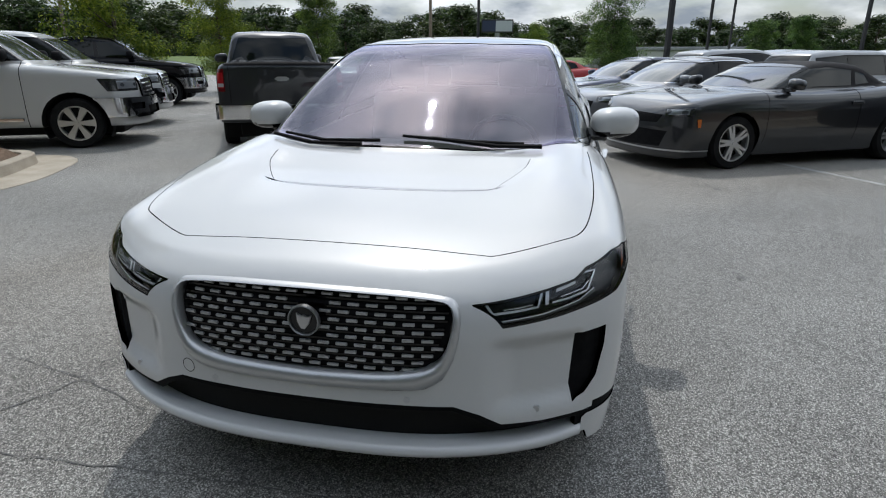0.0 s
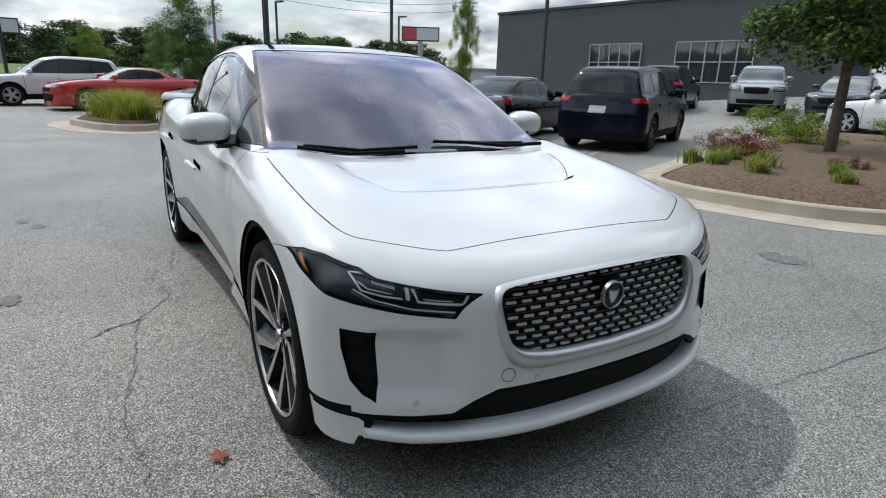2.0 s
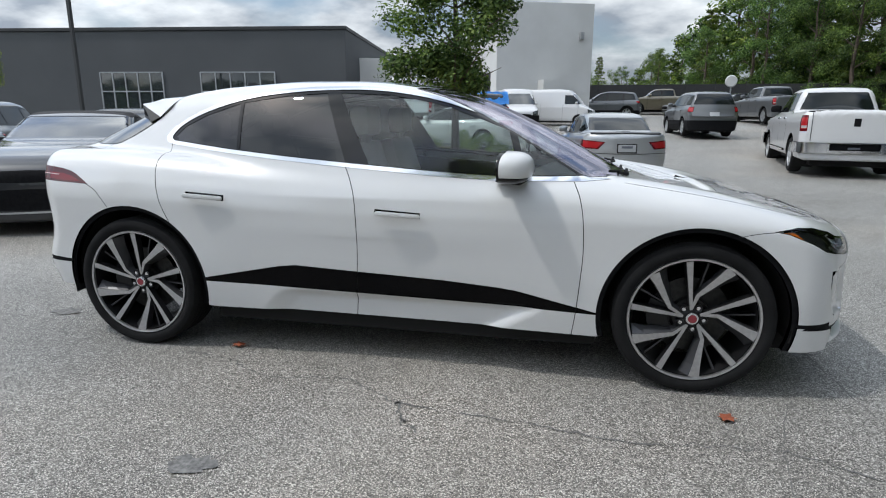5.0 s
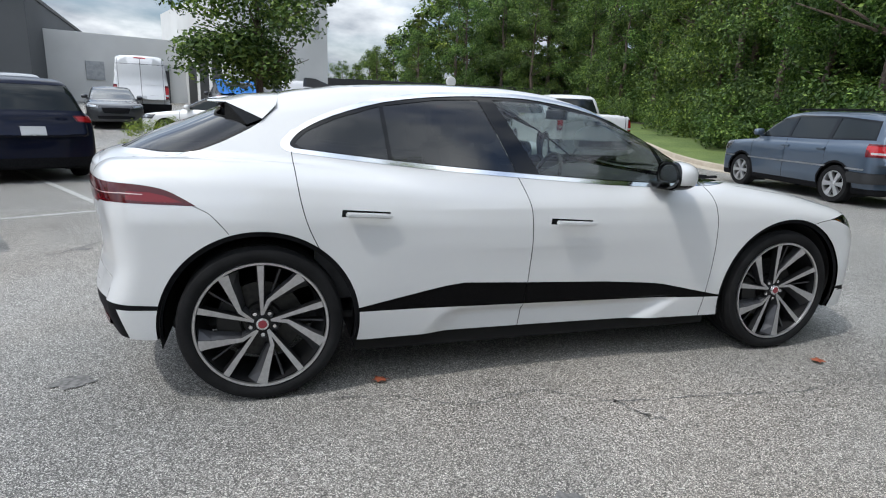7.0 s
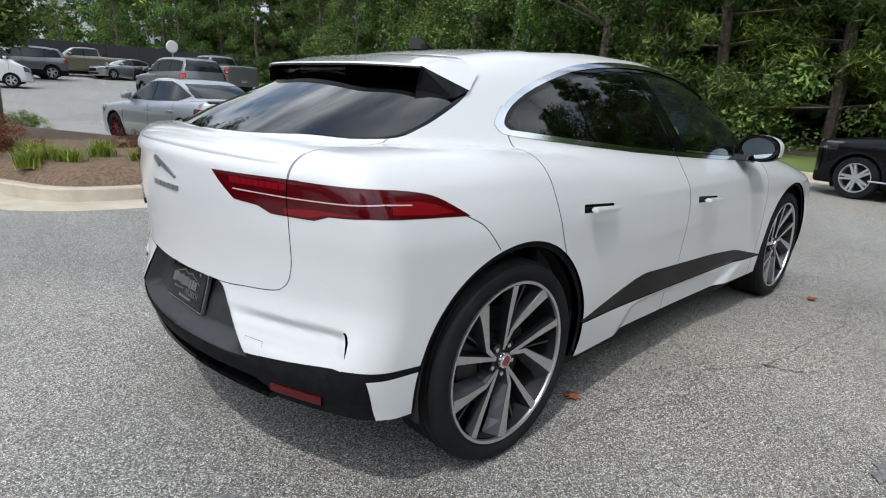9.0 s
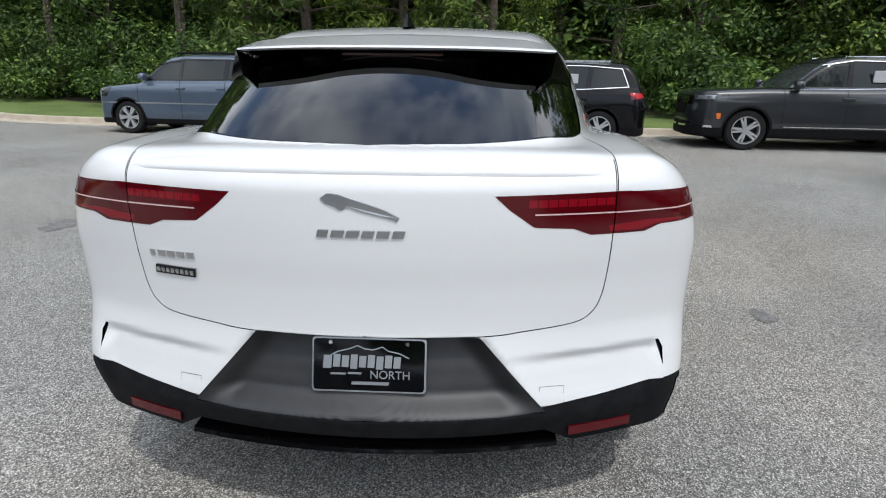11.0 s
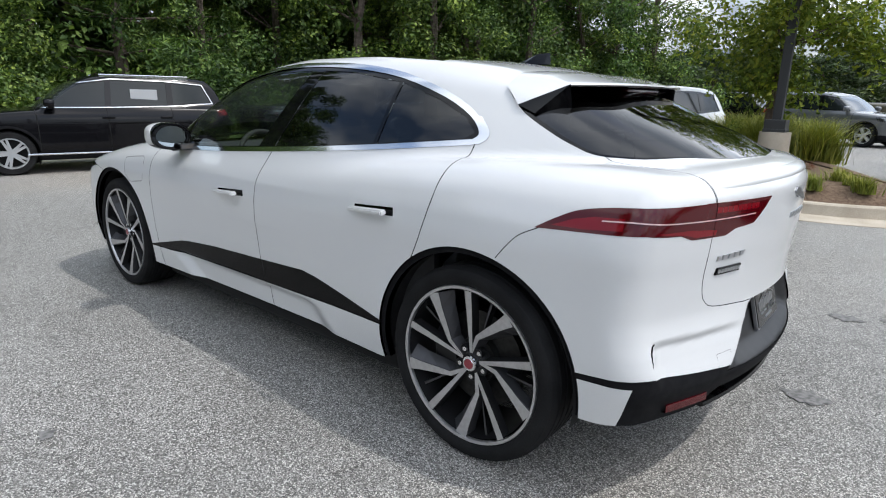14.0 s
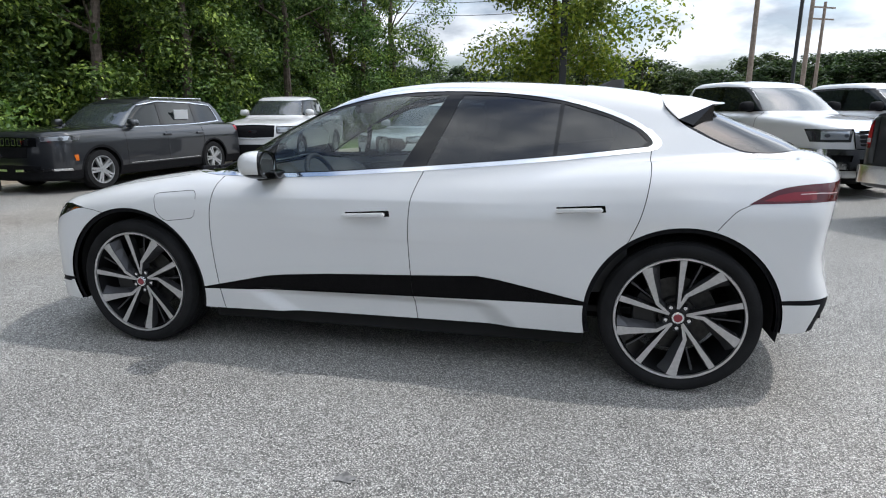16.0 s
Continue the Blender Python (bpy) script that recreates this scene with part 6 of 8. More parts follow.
i = 0
for x, y, h, mat, lab in [(-1.35, 5.9, .34, GRASSY, "g"), (-.6, 5.7, .36, GRASSY, "g"), (-.9, 6.3, .4, GRASSY, "g"), (-1.6, 6.6, .38, GRASSY, "g"), (.3, 5.9, .3, GRASSY, "g"), (.75, 6.9, .34, GRASSY, "g"), (-.1, 6.6, .3, GRASSY, "g"), (-.3, 7.4, .3, RUSTY, "r"), (.4, 7.7, .32, RUSTY, "r"), (-2.0, 7.1, .5, RUSTY, "r"), (-1.8, 7.4, .46, RUSTY, "r"), (-2.2, 7.6, .42, RUSTY, "r"), (-1.75, 5.95, .34, GRASSY, "g"), (-1.5, 6.2, .36, GRASSY, "g"), (.2, 8.6, .3, RUSTY, "r"),
                          (.6, -6.9, .34, GRASSY, "g"), (0, -6.6, .34, GRASSY, "g"), (-.5, -6.5, .36, GRASSY, "g"), (-1.2, -6.4, .36, GRASSY, "g"), (-1.9, -6.5, .3, GRASSY, "g"), (-2.4, -6.7, .3, GRASSY, "g"), (.9, -7.6, .3, GRASSY, "g"), (-.2, -6.35, .32, GRASSY, "g"), (-.8, -6.2, .34, GRASSY, "g"), (-1.5, -6.15, .32, GRASSY, "g"), (-2.05, -6.3, .3, GRASSY, "g"), (-1.0, -6.75, .36, GRASSY, "g"), (-1.7, -6.9, .34, GRASSY, "g"), (-.3, -7.0, .34, GRASSY, "g"), (.35, -6.45, .3, GRASSY, "g"), (.75, -7.2, .32, GRASSY, "g"), (-.9, -7.1, .32, RUSTY, "r"),
                          (-.2, -9.4, 1.1, GRASSY, "t"), (.45, -10.0, 1.2, GRASSY, "t"), (-.9, -10.2, 1.1, GRASSY, "t"), (.0, -10.8, 1.2, GRASSY, "t"), (-.5, -10.9, 1.1, GRASSY, "t"), (-12.0, -.45, 1.2, GRASSY, "t"), (-12.6, -.65, 1.25, GRASSY, "t"), (-13.2, -.9, 1.1, GRASSY, "t")]:
    i += 1
    if lab == "r":
        plant("shrub", x, y, .22, h * .55, x * 61, i, "low rust-coloured shrub in the mulch", "shrub", "rusty shrubs", RUSTY)
        continue
    tuft(x, y, .26 if h < .6 or y < -8 else 0, h, 200 if h < .6 else 1300, mat, i, {"g": "low yellow-green grass tuft in the mulch", "t": "tall green ornamental grass"}[lab])
for x, y, sc in [(-2.56, 10.3, .50), (-3.75, 11.9, .60), (-1.7, 12.6, .50), (-.75, 11.9, .30), (.75, -9.0, .5), (.6, -8.2, .5)]:
    plant("shrub", x, y, .25, sc * .8, x * 97, int(abs(x * 7)), "small rounded green shrub in the mulch", "shrub", "island shrubs", LEAF_YELLOW)

# ---- buildings, posts, distance ----
def wall_box(name, x0, x1, y0, y1, z1, m, mat, parent, label="", bevel=.03):
    bm = bmesh.new()
    box(bm, x0, x1, y0, y1, -.1, z1, bevel, m=m)
    return part(name, bm, mat, parent, label)


def window_wall(parent, m, x0, x1, z0, z1, cols, rows):
    """A glazed opening: panes behind a frame of mullions; the wall's face is y = 0, outside is -y."""
    w = part("window", prism_box(x0, x1, -.03, .02, z0, z1, m), POLE_BLACK, parent, "wide aluminium-framed window")
    dx, dz = (x1 - x0) / cols, (z1 - z0) / rows
    for i in range(cols):
        for j in range(rows):
            part("pane", prism_box(x0 + i * dx + .05, x0 + (i + 1) * dx - .05, -.045, -.03, z0 + j * dz + .05, z0 + (j + 1) * dz - .05, m), FAR_GLASS, w)
    for i in range(cols + 1):
        part("mullion", prism_box(x0 + i * dx - .04, x0 + i * dx + .04, -.09, -.03, z0, z1, m), METAL_GREY, w)
    for j in range(rows + 1):
        part("rail", prism_box(x0, x1, -.085, -.03, z0 + j * dz - .035, z0 + j * dz + .035, m), METAL_GREY, w)


def prism_box(x0, x1, y0, y1, z0, z1, m):
    bm = bmesh.new()
    box(bm, x0, x1, y0, y1, z0, z1, 0, m=m)
    return bm


A, B = Vector((-39.6, 29.8)), Vector((-13.2, 33.4))
ang = math.degrees(math.atan2((B - A).y, (B - A).x))
m = pose(A.x, A.y, 0, 0, 0, ang)
ln = (B - A).length
dark = thing("showroom_building", "long dark grey clad dealership building with wide windows", "building")
wall_box("wall", 0, ln, 0, 22, 6.6, m, WALL_DARK, dark, "dark grey wall panels")
bm = bmesh.new()
box(bm, -.08, ln + .08, -.10, 22.1, 6.602, 6.82, .03, m=m)
part("parapet", bm, POLE_BLACK, dark, "dark parapet cap")
for x0, x1 in ((10.0, 14.3), (16.9, 21.9)):
    window_wall(dark, m, x0, x1, 1.55, 4.0, 5, 2)
# the pale workshop wing
m2 = pose(-13.8, 37.0, 0, 0, 0, 20)
white = thing("workshop_building", "pale rendered workshop building with dark loading doors", "building")
wall_box("wall", 0, 9.0, .5, 14, 5.25, m2, WALL_WHITE, white, "pale rendered wall")
for x0, x1, z1 in ((3.9, 6.9, 3.3),):
    part("loading_door", prism_box(x0, x1, .30, .50, 0, z1, m2), POLE_BLACK, white, "open dark doorway")
    part("door_head", prism_box(x0 - .1, x1 + .1, .26, .50, z1, z1 + .35, m2), METAL_GREY, white)
part("vent_grille", prism_box(2.2, 3.2, .42, .5, 2.5, 3.6, m2), METAL_GREY, white)
m3 = pose(-3.2, 31.2, 0, 0, 0, 20)
wall_box("wing_wall", 0, 5.75, 0, 16, 7.6, m3, WALL_WHITE, white, "tall pale rendered wing")
for j in range(3):
    part("loading_door", prism_box(-.03, .02, 1.5 + j * 2.7, 3.4 + j * 2.7, 0, 3.8, m3), POLE_BLACK, white, "dark loading door")
part("plant_cabinet", prism_box(2.5, 3.8, -1.1, -.01, 0, 3.3, m3), WALL_WHITE, white, "white plant cabinet")
part("cabinet_panel", prism_box(2.9, 3.5, -1.14, -1.1, .5, 2.1, m3), METAL_GREY, white)
part("wall_lamp", prism_box(4.9, 5.1, -.28, 0, 5.6, 6.0, m3), METAL_GREY, white)
fence = thing("screen_fence", "dark mesh screen fence behind the parked cars", "fence")
for i in range(12):
    x0, z0 = -1.0 + i * 2.1, hill(0, 44)
    bm = bmesh.new()
    box(bm, x0, x0 + 2.06, 43.9, 43.94, z0 + .05, z0 + 2.1, .005)
    part("panel", bm, TRIM_DARK, fence)
    bm = bmesh.new()
    rod(bm, (x0, 44.0, z0 - .1), (x0, 44.0, z0 + 2.3), .04)
    part("post", bm, POLE_BLACK, fence)


def lamp_post(x, y, h, base=False, turn=0, label="tall dark square lamp post"):
    root = thing("lamp_post", label, "lamp post", "lamp posts", at=pose(x, y, 0, 0, 0, turn))
    z = 0
    if base:
        bm = bmesh.new()
        rod(bm, (0, 0, 0), (0, 0, .87), .235, .225, 24)
        part("plinth", bm, CONCRETE, root, "round stained concrete plinth", smooth=40)
        z = .87
        bm = bmesh.new()
        box(bm, -.15, .15, -.15, .15, .874, 1.06, .012)
        part("base_cover", bm, POLE_BLACK, root, "square black base cover")
    bm = bmesh.new()
    box(bm, -.16, .16, -.16, .16, z, z + .05, .01)
    part("base_plate", bm, POLE_BLACK, root)
    bm = bmesh.new()
    box(bm, -.065, .065, -.065, .065, z + .05, h, .012)
    part("pole", bm, POLE_BLACK, root)
    bm = bmesh.new()
    box(bm, .07, .85, -.16, .16, h - .12, h, .03)
    part("lamp_head", bm, POLE_BLACK, root)
    return root


lamp_post(-.62, -8.05, 6.8, True, 90)
lamp_post(-14.6, 3.4, 8.5, False, 30)
lamp_post(-18.6, 17.3, 8.5, False, 0)
for x, y in ((-29.3, -4.2), (-33.8, 8.4), (-27, 13.5), (-44, 12), (-47, 24)):
    lamp_post(x, y, 6.6, False, 20, "distant dark lamp post of the car park")


def utility_pole(x, y, h, turn):
    root = thing("utility_pole", "weathered wooden utility pole with a cross-arm", "utility pole", "utility poles", at=pose(x, y, 0, 0, 0, turn))
    bm = bmesh.new()
    rod(bm, (0, 0, 0), (0, 0, h), .17, .11, 10)
    part("pole", bm, WOOD_POLE, root, smooth=40)
    for z in (h - .5, h - 1.4):
        bm = bmesh.new()
        box(bm, -1.1, 1.1, -.06, .06, z, z + .12, .01)
        part("cross_arm", bm, WOOD_POLE, root)
    return root


POLES = [(-44, -44), (-52, -12), (-58, 10), (-59, 39.3)]
for x, y in POLES:
    utility_pole(x, y, 10.5, 75)
utility_pole(-10.1, -33.2, 11, 20), utility_pole(-15.65, -42, 11.5, 30), utility_pole(-20.2, -53.2, 10, 30)
lamp_post(-9.8, -25.0, 9.0, False, 60, "distant dark lamp post of the car park")
for (x0, y0), (x1, y1) in list(zip(POLES, POLES[1:])) + [((-10.1, -33.2), (-46, -36)), ((-10.1, -33.2), (14, -44))]:
    for dz in (0, .9):
        bm = bmesh.new()
        pts = [(x0 + (x1 - x0) * t, y0 + (y1 - y0) * t, 10.1 - dz - 1.2 * 4 * t * (1 - t)) for t in np.linspace(0, 1, 9)]
        for a, b in zip(pts, pts[1:]):
            rod(bm, a, b, .022, n=5)
        tagged(part("power_line", bm, POLE_BLACK, None), "thin sagging power line between the poles", "cable", group="power lines")


def billboard(x, y, turn, z, w, h, colors):
    root = thing("billboard", "distant roadside billboard on a post", "billboard", at=pose(x, y, 0, 0, 0, turn))
    bm = bmesh.new()
    rod(bm, (0, 0, 0), (0, 0, z), .3, .3, 10)
    part("post", bm, METAL_GREY, root)
    bm = bmesh.new()
    box(bm, -w / 2, w / 2, -.2, .2, z, z + h, .03)
    part("board", bm, POLE_BLACK, root)
    for i, (x0, x1, c) in enumerate(colors):
        bm = bmesh.new()
        box(bm, w * x0, w * x1, -.24, -.2, z + .15, z + h - .15)
        part("poster", bm, material("poster", c, .6), root)


billboard(-70.6, -8, 98, 4.3, 3.8, 1.5, [(-.47, -.05, (.03, .04, .09)), (-.05, .47, (.50, .52, .56))])
billboard(-60, 33.4, 60, 5.4, 4.4, 1.6, [(-.47, -.1, (.45, .06, .08)), (-.1, .47, (.55, .55, .58))])

tanker = thing("tank_truck", "distant white tank truck on the road behind the bank", "truck", at=pose(-71, -12, 1.55, 0, 0, 100) @ Matrix.Scale(.45, 4))
bm = bmesh.new()
rod(bm, (-5.2, 0, 1.9), (5.2, 0, 1.9), 1.05, 1.05, 20)
part("tank", bm, METAL_GREY, tanker, smooth=40)
bm = bmesh.new()
box(bm, 6.2, 8.6, -1.2, 1.2, .8, 3.1, .15)
part("cab", bm, WALL_WHITE, tanker)
bm = bmesh.new()
box(bm, -5.2, 8.4, -.9, .9, .55, .85, .03)
part("chassis", bm, POLE_BLACK, tanker)
for x in (-4.4, -3.2, 4.2, 5.4, 7.6):
    for y in (-1, 1):
        bm = bmesh.new()
        rod(bm, (x, y - .15, .5), (x, y + .15, .5), .5, .5, 16)
        part("wheel", bm, TYRE, tanker)
for x, y, w, h in ((-64, 26, 14, 1.3), (-72, -38, 10, 3.2), (-60, 44, 16, 1.8), (-58, 12, 9, 1.6)):
    shed = thing("distant_building", "low pale distant commercial building", "building", "distant buildings", at=pose(x, y, .5, 0, 0, 80))
    bm = bmesh.new()
    box(bm, -w / 2, w / 2, -4, 4, 0, h, .05)
    part("wall", bm, WALL_WHITE, shed)
    bm = bmesh.new()
    box(bm, -w / 2 - .2, w / 2 + .2, -4.2, 4.2, h + .004, h + .3, .05)
    part("roof", bm, METAL_GREY, shed)

# a round mirror sign by the fence
mir = thing("traffic_mirror", "round white-rimmed traffic mirror on a post", "mirror", at=pose(10.1, 33.6, hill(10, 33.6)))
bm = bmesh.new()
rod(bm, (0, 0, 0), (0, 0, 2.45), .04)
part("post", bm, METAL_GREY, mir)
bm = bmesh.new()
rod(bm, (-.03, -.05, 2.25), (-.03, -.12, 2.25), .34, .29, 24)
part("disc", bm, WALL_WHITE, mir)

# ---- parked vehicles ----
def wheel_parts(r, w, spokes, rim, parent, x, y, z, turn=0, sides=1):
    """A parked car's wheel: tyre, rim with spokes, hub."""
    hub = new("wheel")
    hub.parent = parent
    hub.matrix_local = pose(x, y, z, 0, 0, 0 if sides > 0 else 180)
    key = (round(r, 3), spokes, rim.name)
    if key not in WHEELS:
        bm = bmesh.new()
        rr = r * .70
        lathe(bm, [(rr, -w / 2), (r * .93, -w / 2), (r, -w * .32), (r, w * .32), (r * .93, w / 2), (rr, w / 2), (rr, -w / 2)], 30)
        tyre = bpy.data.meshes.new("tyre")
        bmesh.ops.recalc_face_normals(bm, faces=bm.faces)
        bm.to_mesh(tyre), bm.free()
        tyre.materials.append(TYRE)
        bm = bmesh.new()
        lathe(bm, [(rr * 1.005, w * .47), (rr * .93, w * .47), (rr * .90, w * .3), (rr * .90, -w * .3)], 30)
        for k in range(spokes):
            a = 2 * math.pi * k / spokes
            d = Vector((math.cos(a), 0, math.sin(a)))
            n = Vector((-math.sin(a), 0, math.cos(a)))
            wide = 1.25 if spokes <= 6 else .72
            for side in ((-1, 1) if spokes == 5 else (0,)):  # five spokes are pairs of ribs that part towards the rim
                p0, p1 = d * rr * .14 + n * rr * .045 * side, d * rr * .95 + n * rr * .14 * side
                w0, w1 = rr * .075 * wide, rr * .055 * wide
                if spokes == 6:
                    w0, w1 = rr * .10, rr * .20
                f = [bm.verts.new(q + Vector((0, yy, 0))) for yy in (w * .42, w * .20) for q in (p0 - n * w0, p0 + n * w0, p1 + n * w1, p1 - n * w1)]
                for v in (f[2], f[3]):
                    v.co.y += w * .03
                for q in ((0, 1, 2, 3), (0, 4, 5, 1), (2, 6, 7, 3), (1, 5, 6, 2), (3, 7, 4, 0)):
                    bm.faces.new([f[i] for i in q])
        rod(bm, (0, w * .2, 0), (0, w * .43, 0), rr * .24, rr * .20, 14)
        rod(bm, (0, w * .40, 0), (0, w * .46, 0), rr * .11, rr * .09, 12)
        bmesh.ops.recalc_face_normals(bm, faces=bm.faces)
        rim_me = bpy.data.meshes.new("rim")
        bm.to_mesh(rim_me), bm.free()
        rim_me.materials.append(rim)
        bm = bmesh.new()
        rod(bm, (0, -w * .3, 0), (0, w * .05, 0), rr * .9, rr * .9, 20)
        disc = bpy.data.meshes.new("disc")
        bm.to_mesh(disc), bm.free()
        disc.materials.append(GAP)
        WHEELS[key] = (tyre, rim_me, disc)
    for nm, me in zip(("tyre", "rim", "brake_disc"), WHEELS[key]):
        o = new(nm, me)
        o.parent = hub
    return hub


WHEELS = {}
GLASS_FAR = material("parked_car_glass", (0.010, 0.013, 0.013), 0.04, spec=0.38)
LAMP_FAR = material("parked_car_lamp", (0.30, 0.32, 0.34), 0.12, 0.5, coat=1.0)
LAMP_RIM = material("parked_car_lamp_rim", (0.03, 0.031, 0.033), 0.12, 0.2, coat=1.0)
LAMP_EYE = material("parked_car_lamp_projector", (0.06, 0.065, 0.075), 0.05, 0.2, coat=1.0)
SCREEN_FAR = material("parked_car_screen", (0.030, 0.036, 0.038), 0.05, spec=1.0, coat=0.6)
RED_FAR = material("parked_car_tail_lamp", (0.10, 0.003, 0.006), 0.12, spec=0.5)
RED_NEAR = material("parked_car_brake_lens", (0.36, 0.012, 0.016), 0.15, spec=0.5)
CLEAR_FAR = material("parked_car_reverse_lens", (0.42, 0.40, 0.40), 0.15, spec=0.5)
PLATE = material("plate_blank", (0.36, 0.37, 0.38), 0.5)
GREY_BAR = material("plate_bars", (0.12, 0.13, 0.15), 0.6)
RIM_SILVER = material("silver_rim", (0.55, 0.56, 0.57), 0.3, 0.8)
RIM_DARK = material("black_rim", (0.03, 0.03, 0.032), 0.3, 0.5)
RIM_RED = material("dark_red_rim", (0.14, 0.012, 0.02), 0.3, 0.4)


def vehicle(name, label, category, style, paint, x, y, heading, rim=RIM_SILVER, spokes=5, scale=1.0, dims=None, stripes=(), roof_mat=None, group="parked cars"):
    """A parked vehicle of a style: its hull, glass, lamps, bumpers, mirrors, handles and wheels. (x, y) is its middle."""
    S = dict(STYLES[style])
    S.update(dims or {})
    W, FX, RX, R = S["w"], S["front"], S["rear"], S["r"]
    belt, top_c, roof_c = S["belt"], curve(*S["top"]), curve((FX + 3, -3), *S["roof"], (RX - 3, -3))
    tuck = curve((.1, .10), (.3, .04), (.5, .0), (belt - .25, .0), (belt, .05), (belt + .2, .13))
    cw = curve(*S["cabin"])
    fa, ra, lean = S.get("fa", .30), S.get("ra", .18), S.get("lean", .06)

    def F(P):
        px, py, pz = P[:, 0], np.abs(P[:, 1]), P[:, 2]
        low = smax(smax(py - (W - tuck(pz)), pz - top_c(px) + .03 * py ** 3, .10), smax(px - (FX - fa * (py / W) ** 3 - lean * np.maximum(pz - .55, 0)), RX + ra * (py / W) ** 3 + S.get("rlean", .1) * np.maximum(pz - .7, 0) - px, .02), .10)
        low = smax(low, S.get("clear", .22) - pz, .04)
        cab = smax(py - (cw(px) - S.get("tumble", .38) * np.maximum(pz - belt, 0)), pz - roof_c(px + .12 * py ** 2 * np.sign(px)) + .05 * py ** 2, .10)
        return smin(low, smax(cab, .75 - pz, .03), .03)
    h = Hull(F, RX + .55, FX - .6, S.get("spine", .68), .052 if math.hypot(x, y) < 13.5 else .085, low=-90)
    sideways = lambda p, n: (p[:, 1] > .4) & (np.abs(n[:, 1]) > .25)
    ring = sorted({p for poly in S["glass"] for p in poly})
    cross = lambda o, a, b: (a[0] - o[0]) * (b[1] - o[1]) - (a[1] - o[1]) * (b[0] - o[0])
    hulls = []
    for seq in (ring, ring[::-1]):
        half = []
        for p in seq:
            while len(half) > 1 and cross(half[-2], half[-1], p) <= 0:
                half.pop()
            half.append(p)
        hulls += half[:-1]
    h.cut("window_line", "xz", grown(hulls, .030), side=sideways)
    h.cut("pillar_trim", "xz", grown(hulls, .016), side=sideways)
    for poly in S["glass"]:
        h.cut("side_window", "xz", poly, side=sideways)
    ends = S["ends"]
    h.cut("windscreen", "yz", [(-.1, ends[0]), (cw(np.array([0.]))[0] - .06, ends[0]), (cw(np.array([0.]))[0] - .06 - .38 * (ends[1] - ends[0]), ends[1]), (-.1, ends[1])], side=lambda p, n: (p[:, 0] > 0) & (n[:, 0] > .3) & (p[:, 2] > belt - .05))
    h.cut("rear_window", "yz", [(-.1, ends[2]), (cw(np.array([-1.]))[0] - .10, ends[2]), (cw(np.array([-1.]))[0] - .10 - .38 * (ends[3] - ends[2]), ends[3]), (-.1, ends[3])], side=lambda p, n: (p[:, 0] < 0) & (n[:, 0] < -.25) & (p[:, 2] > belt - .1))
    for nm, key, sgn in (("grille", "grille", 1), ("headlight", "lamp", 1), ("tail_light", "tail", -1), ("tail_light", "tail2", -1), ("lower_grille", "low_grille", 1), ("tail_trim", "tail_trim", -1), ("number_plate", "plate", -1)):
        if key in S:
            h.cut(nm, "yz", S[key], side=(lambda p, n: (p[:, 0] > FX - .75)) if sgn > 0 else (lambda p, n: p[:, 0] < RX + .55))
    if "lamp" in S:
        zl, zh = min(q[1] for q in S["lamp"]), max(q[1] for q in S["lamp"])
        h.cut("body", "xz", [(-9, zl - .1), (FX - fa - .10, zl - .1), (FX - fa - .34, zh + .06), (-9, zh + .06)], side=sideways, only=["headlight"])
        lp = np.array(S["lamp"], float)
        mid = lp.mean(0)
        h.cut("lamp_inner", "yz", (mid + (lp - mid) * np.array([.80, .62])).tolist(), side=lambda p, n: (p[:, 0] > FX - .75), only=["headlight"])
        for side, k in (("inner", -.38), ("outer", .30)):
            c = mid + np.array([k * (lp[:, 0].max() - lp[:, 0].min()) * .8, 0])
            h.cut("projector_" + side, "yz", [(c[0] + .030 * math.cos(q), c[1] + .030 * math.sin(q)) for q in np.linspace(0, 2 * math.pi, 10, endpoint=False)], side=lambda p, n: (p[:, 0] > FX - .75), only=["lamp_inner"])
    for key in ("tail", "tail2"):
        if key in S:
            tp = np.array(S[key], float)
            tp[:, 0] = np.minimum(tp[:, 0], W)
            zl, zh, mid = tp[:, 1].min(), tp[:, 1].max(), tp.mean(0)
            h.cut("body", "xz", [(9, zl - .1), (RX + ra + .11, zl - .1), (RX + ra + .19, zh + .1), (9, zh + .1)], side=sideways, only=["tail_light"])
            tall = zh - zl > tp[:, 0].max() - tp[:, 0].min()
            back = lambda p, n: p[:, 0] < RX + .55
            h.cut("brake_lens", "yz", (mid + (tp - mid) * np.array([.78, .70])).tolist(), side=back, only=["tail_light"])
            if tall:
                h.cut("reverse_lens", "yz", (mid + (tp - mid) * np.array([.72, .16]) - np.array([0, (zh - zl) * .22])).tolist(), side=back, only=["brake_lens"])
    trims = S.get("trims", []) + S.get("more", [])
    for k, (tn, tm, plane, sgn, poly) in enumerate(trims):
        where = (lambda p, n: p[:, 0] > FX - .75) if sgn > 0 else (lambda p, n: p[:, 0] < RX + .55) if sgn < 0 else sideways
        h.cut("trim%d" % k, plane, poly, side=where)
        if tn == "lamp_strip":
            h.cut("body", "xz", [(-9, .7), (FX - fa - .10, .7), (FX - fa - .34, 1.1), (-9, 1.1)], side=sideways, only=["trim%d" % k])
    if "clad" in S:
        h.cut("cladding", "xz", [(-9, -1), (9, -1), (9, S["clad"]), (-9, S["clad"])], only=["body"])
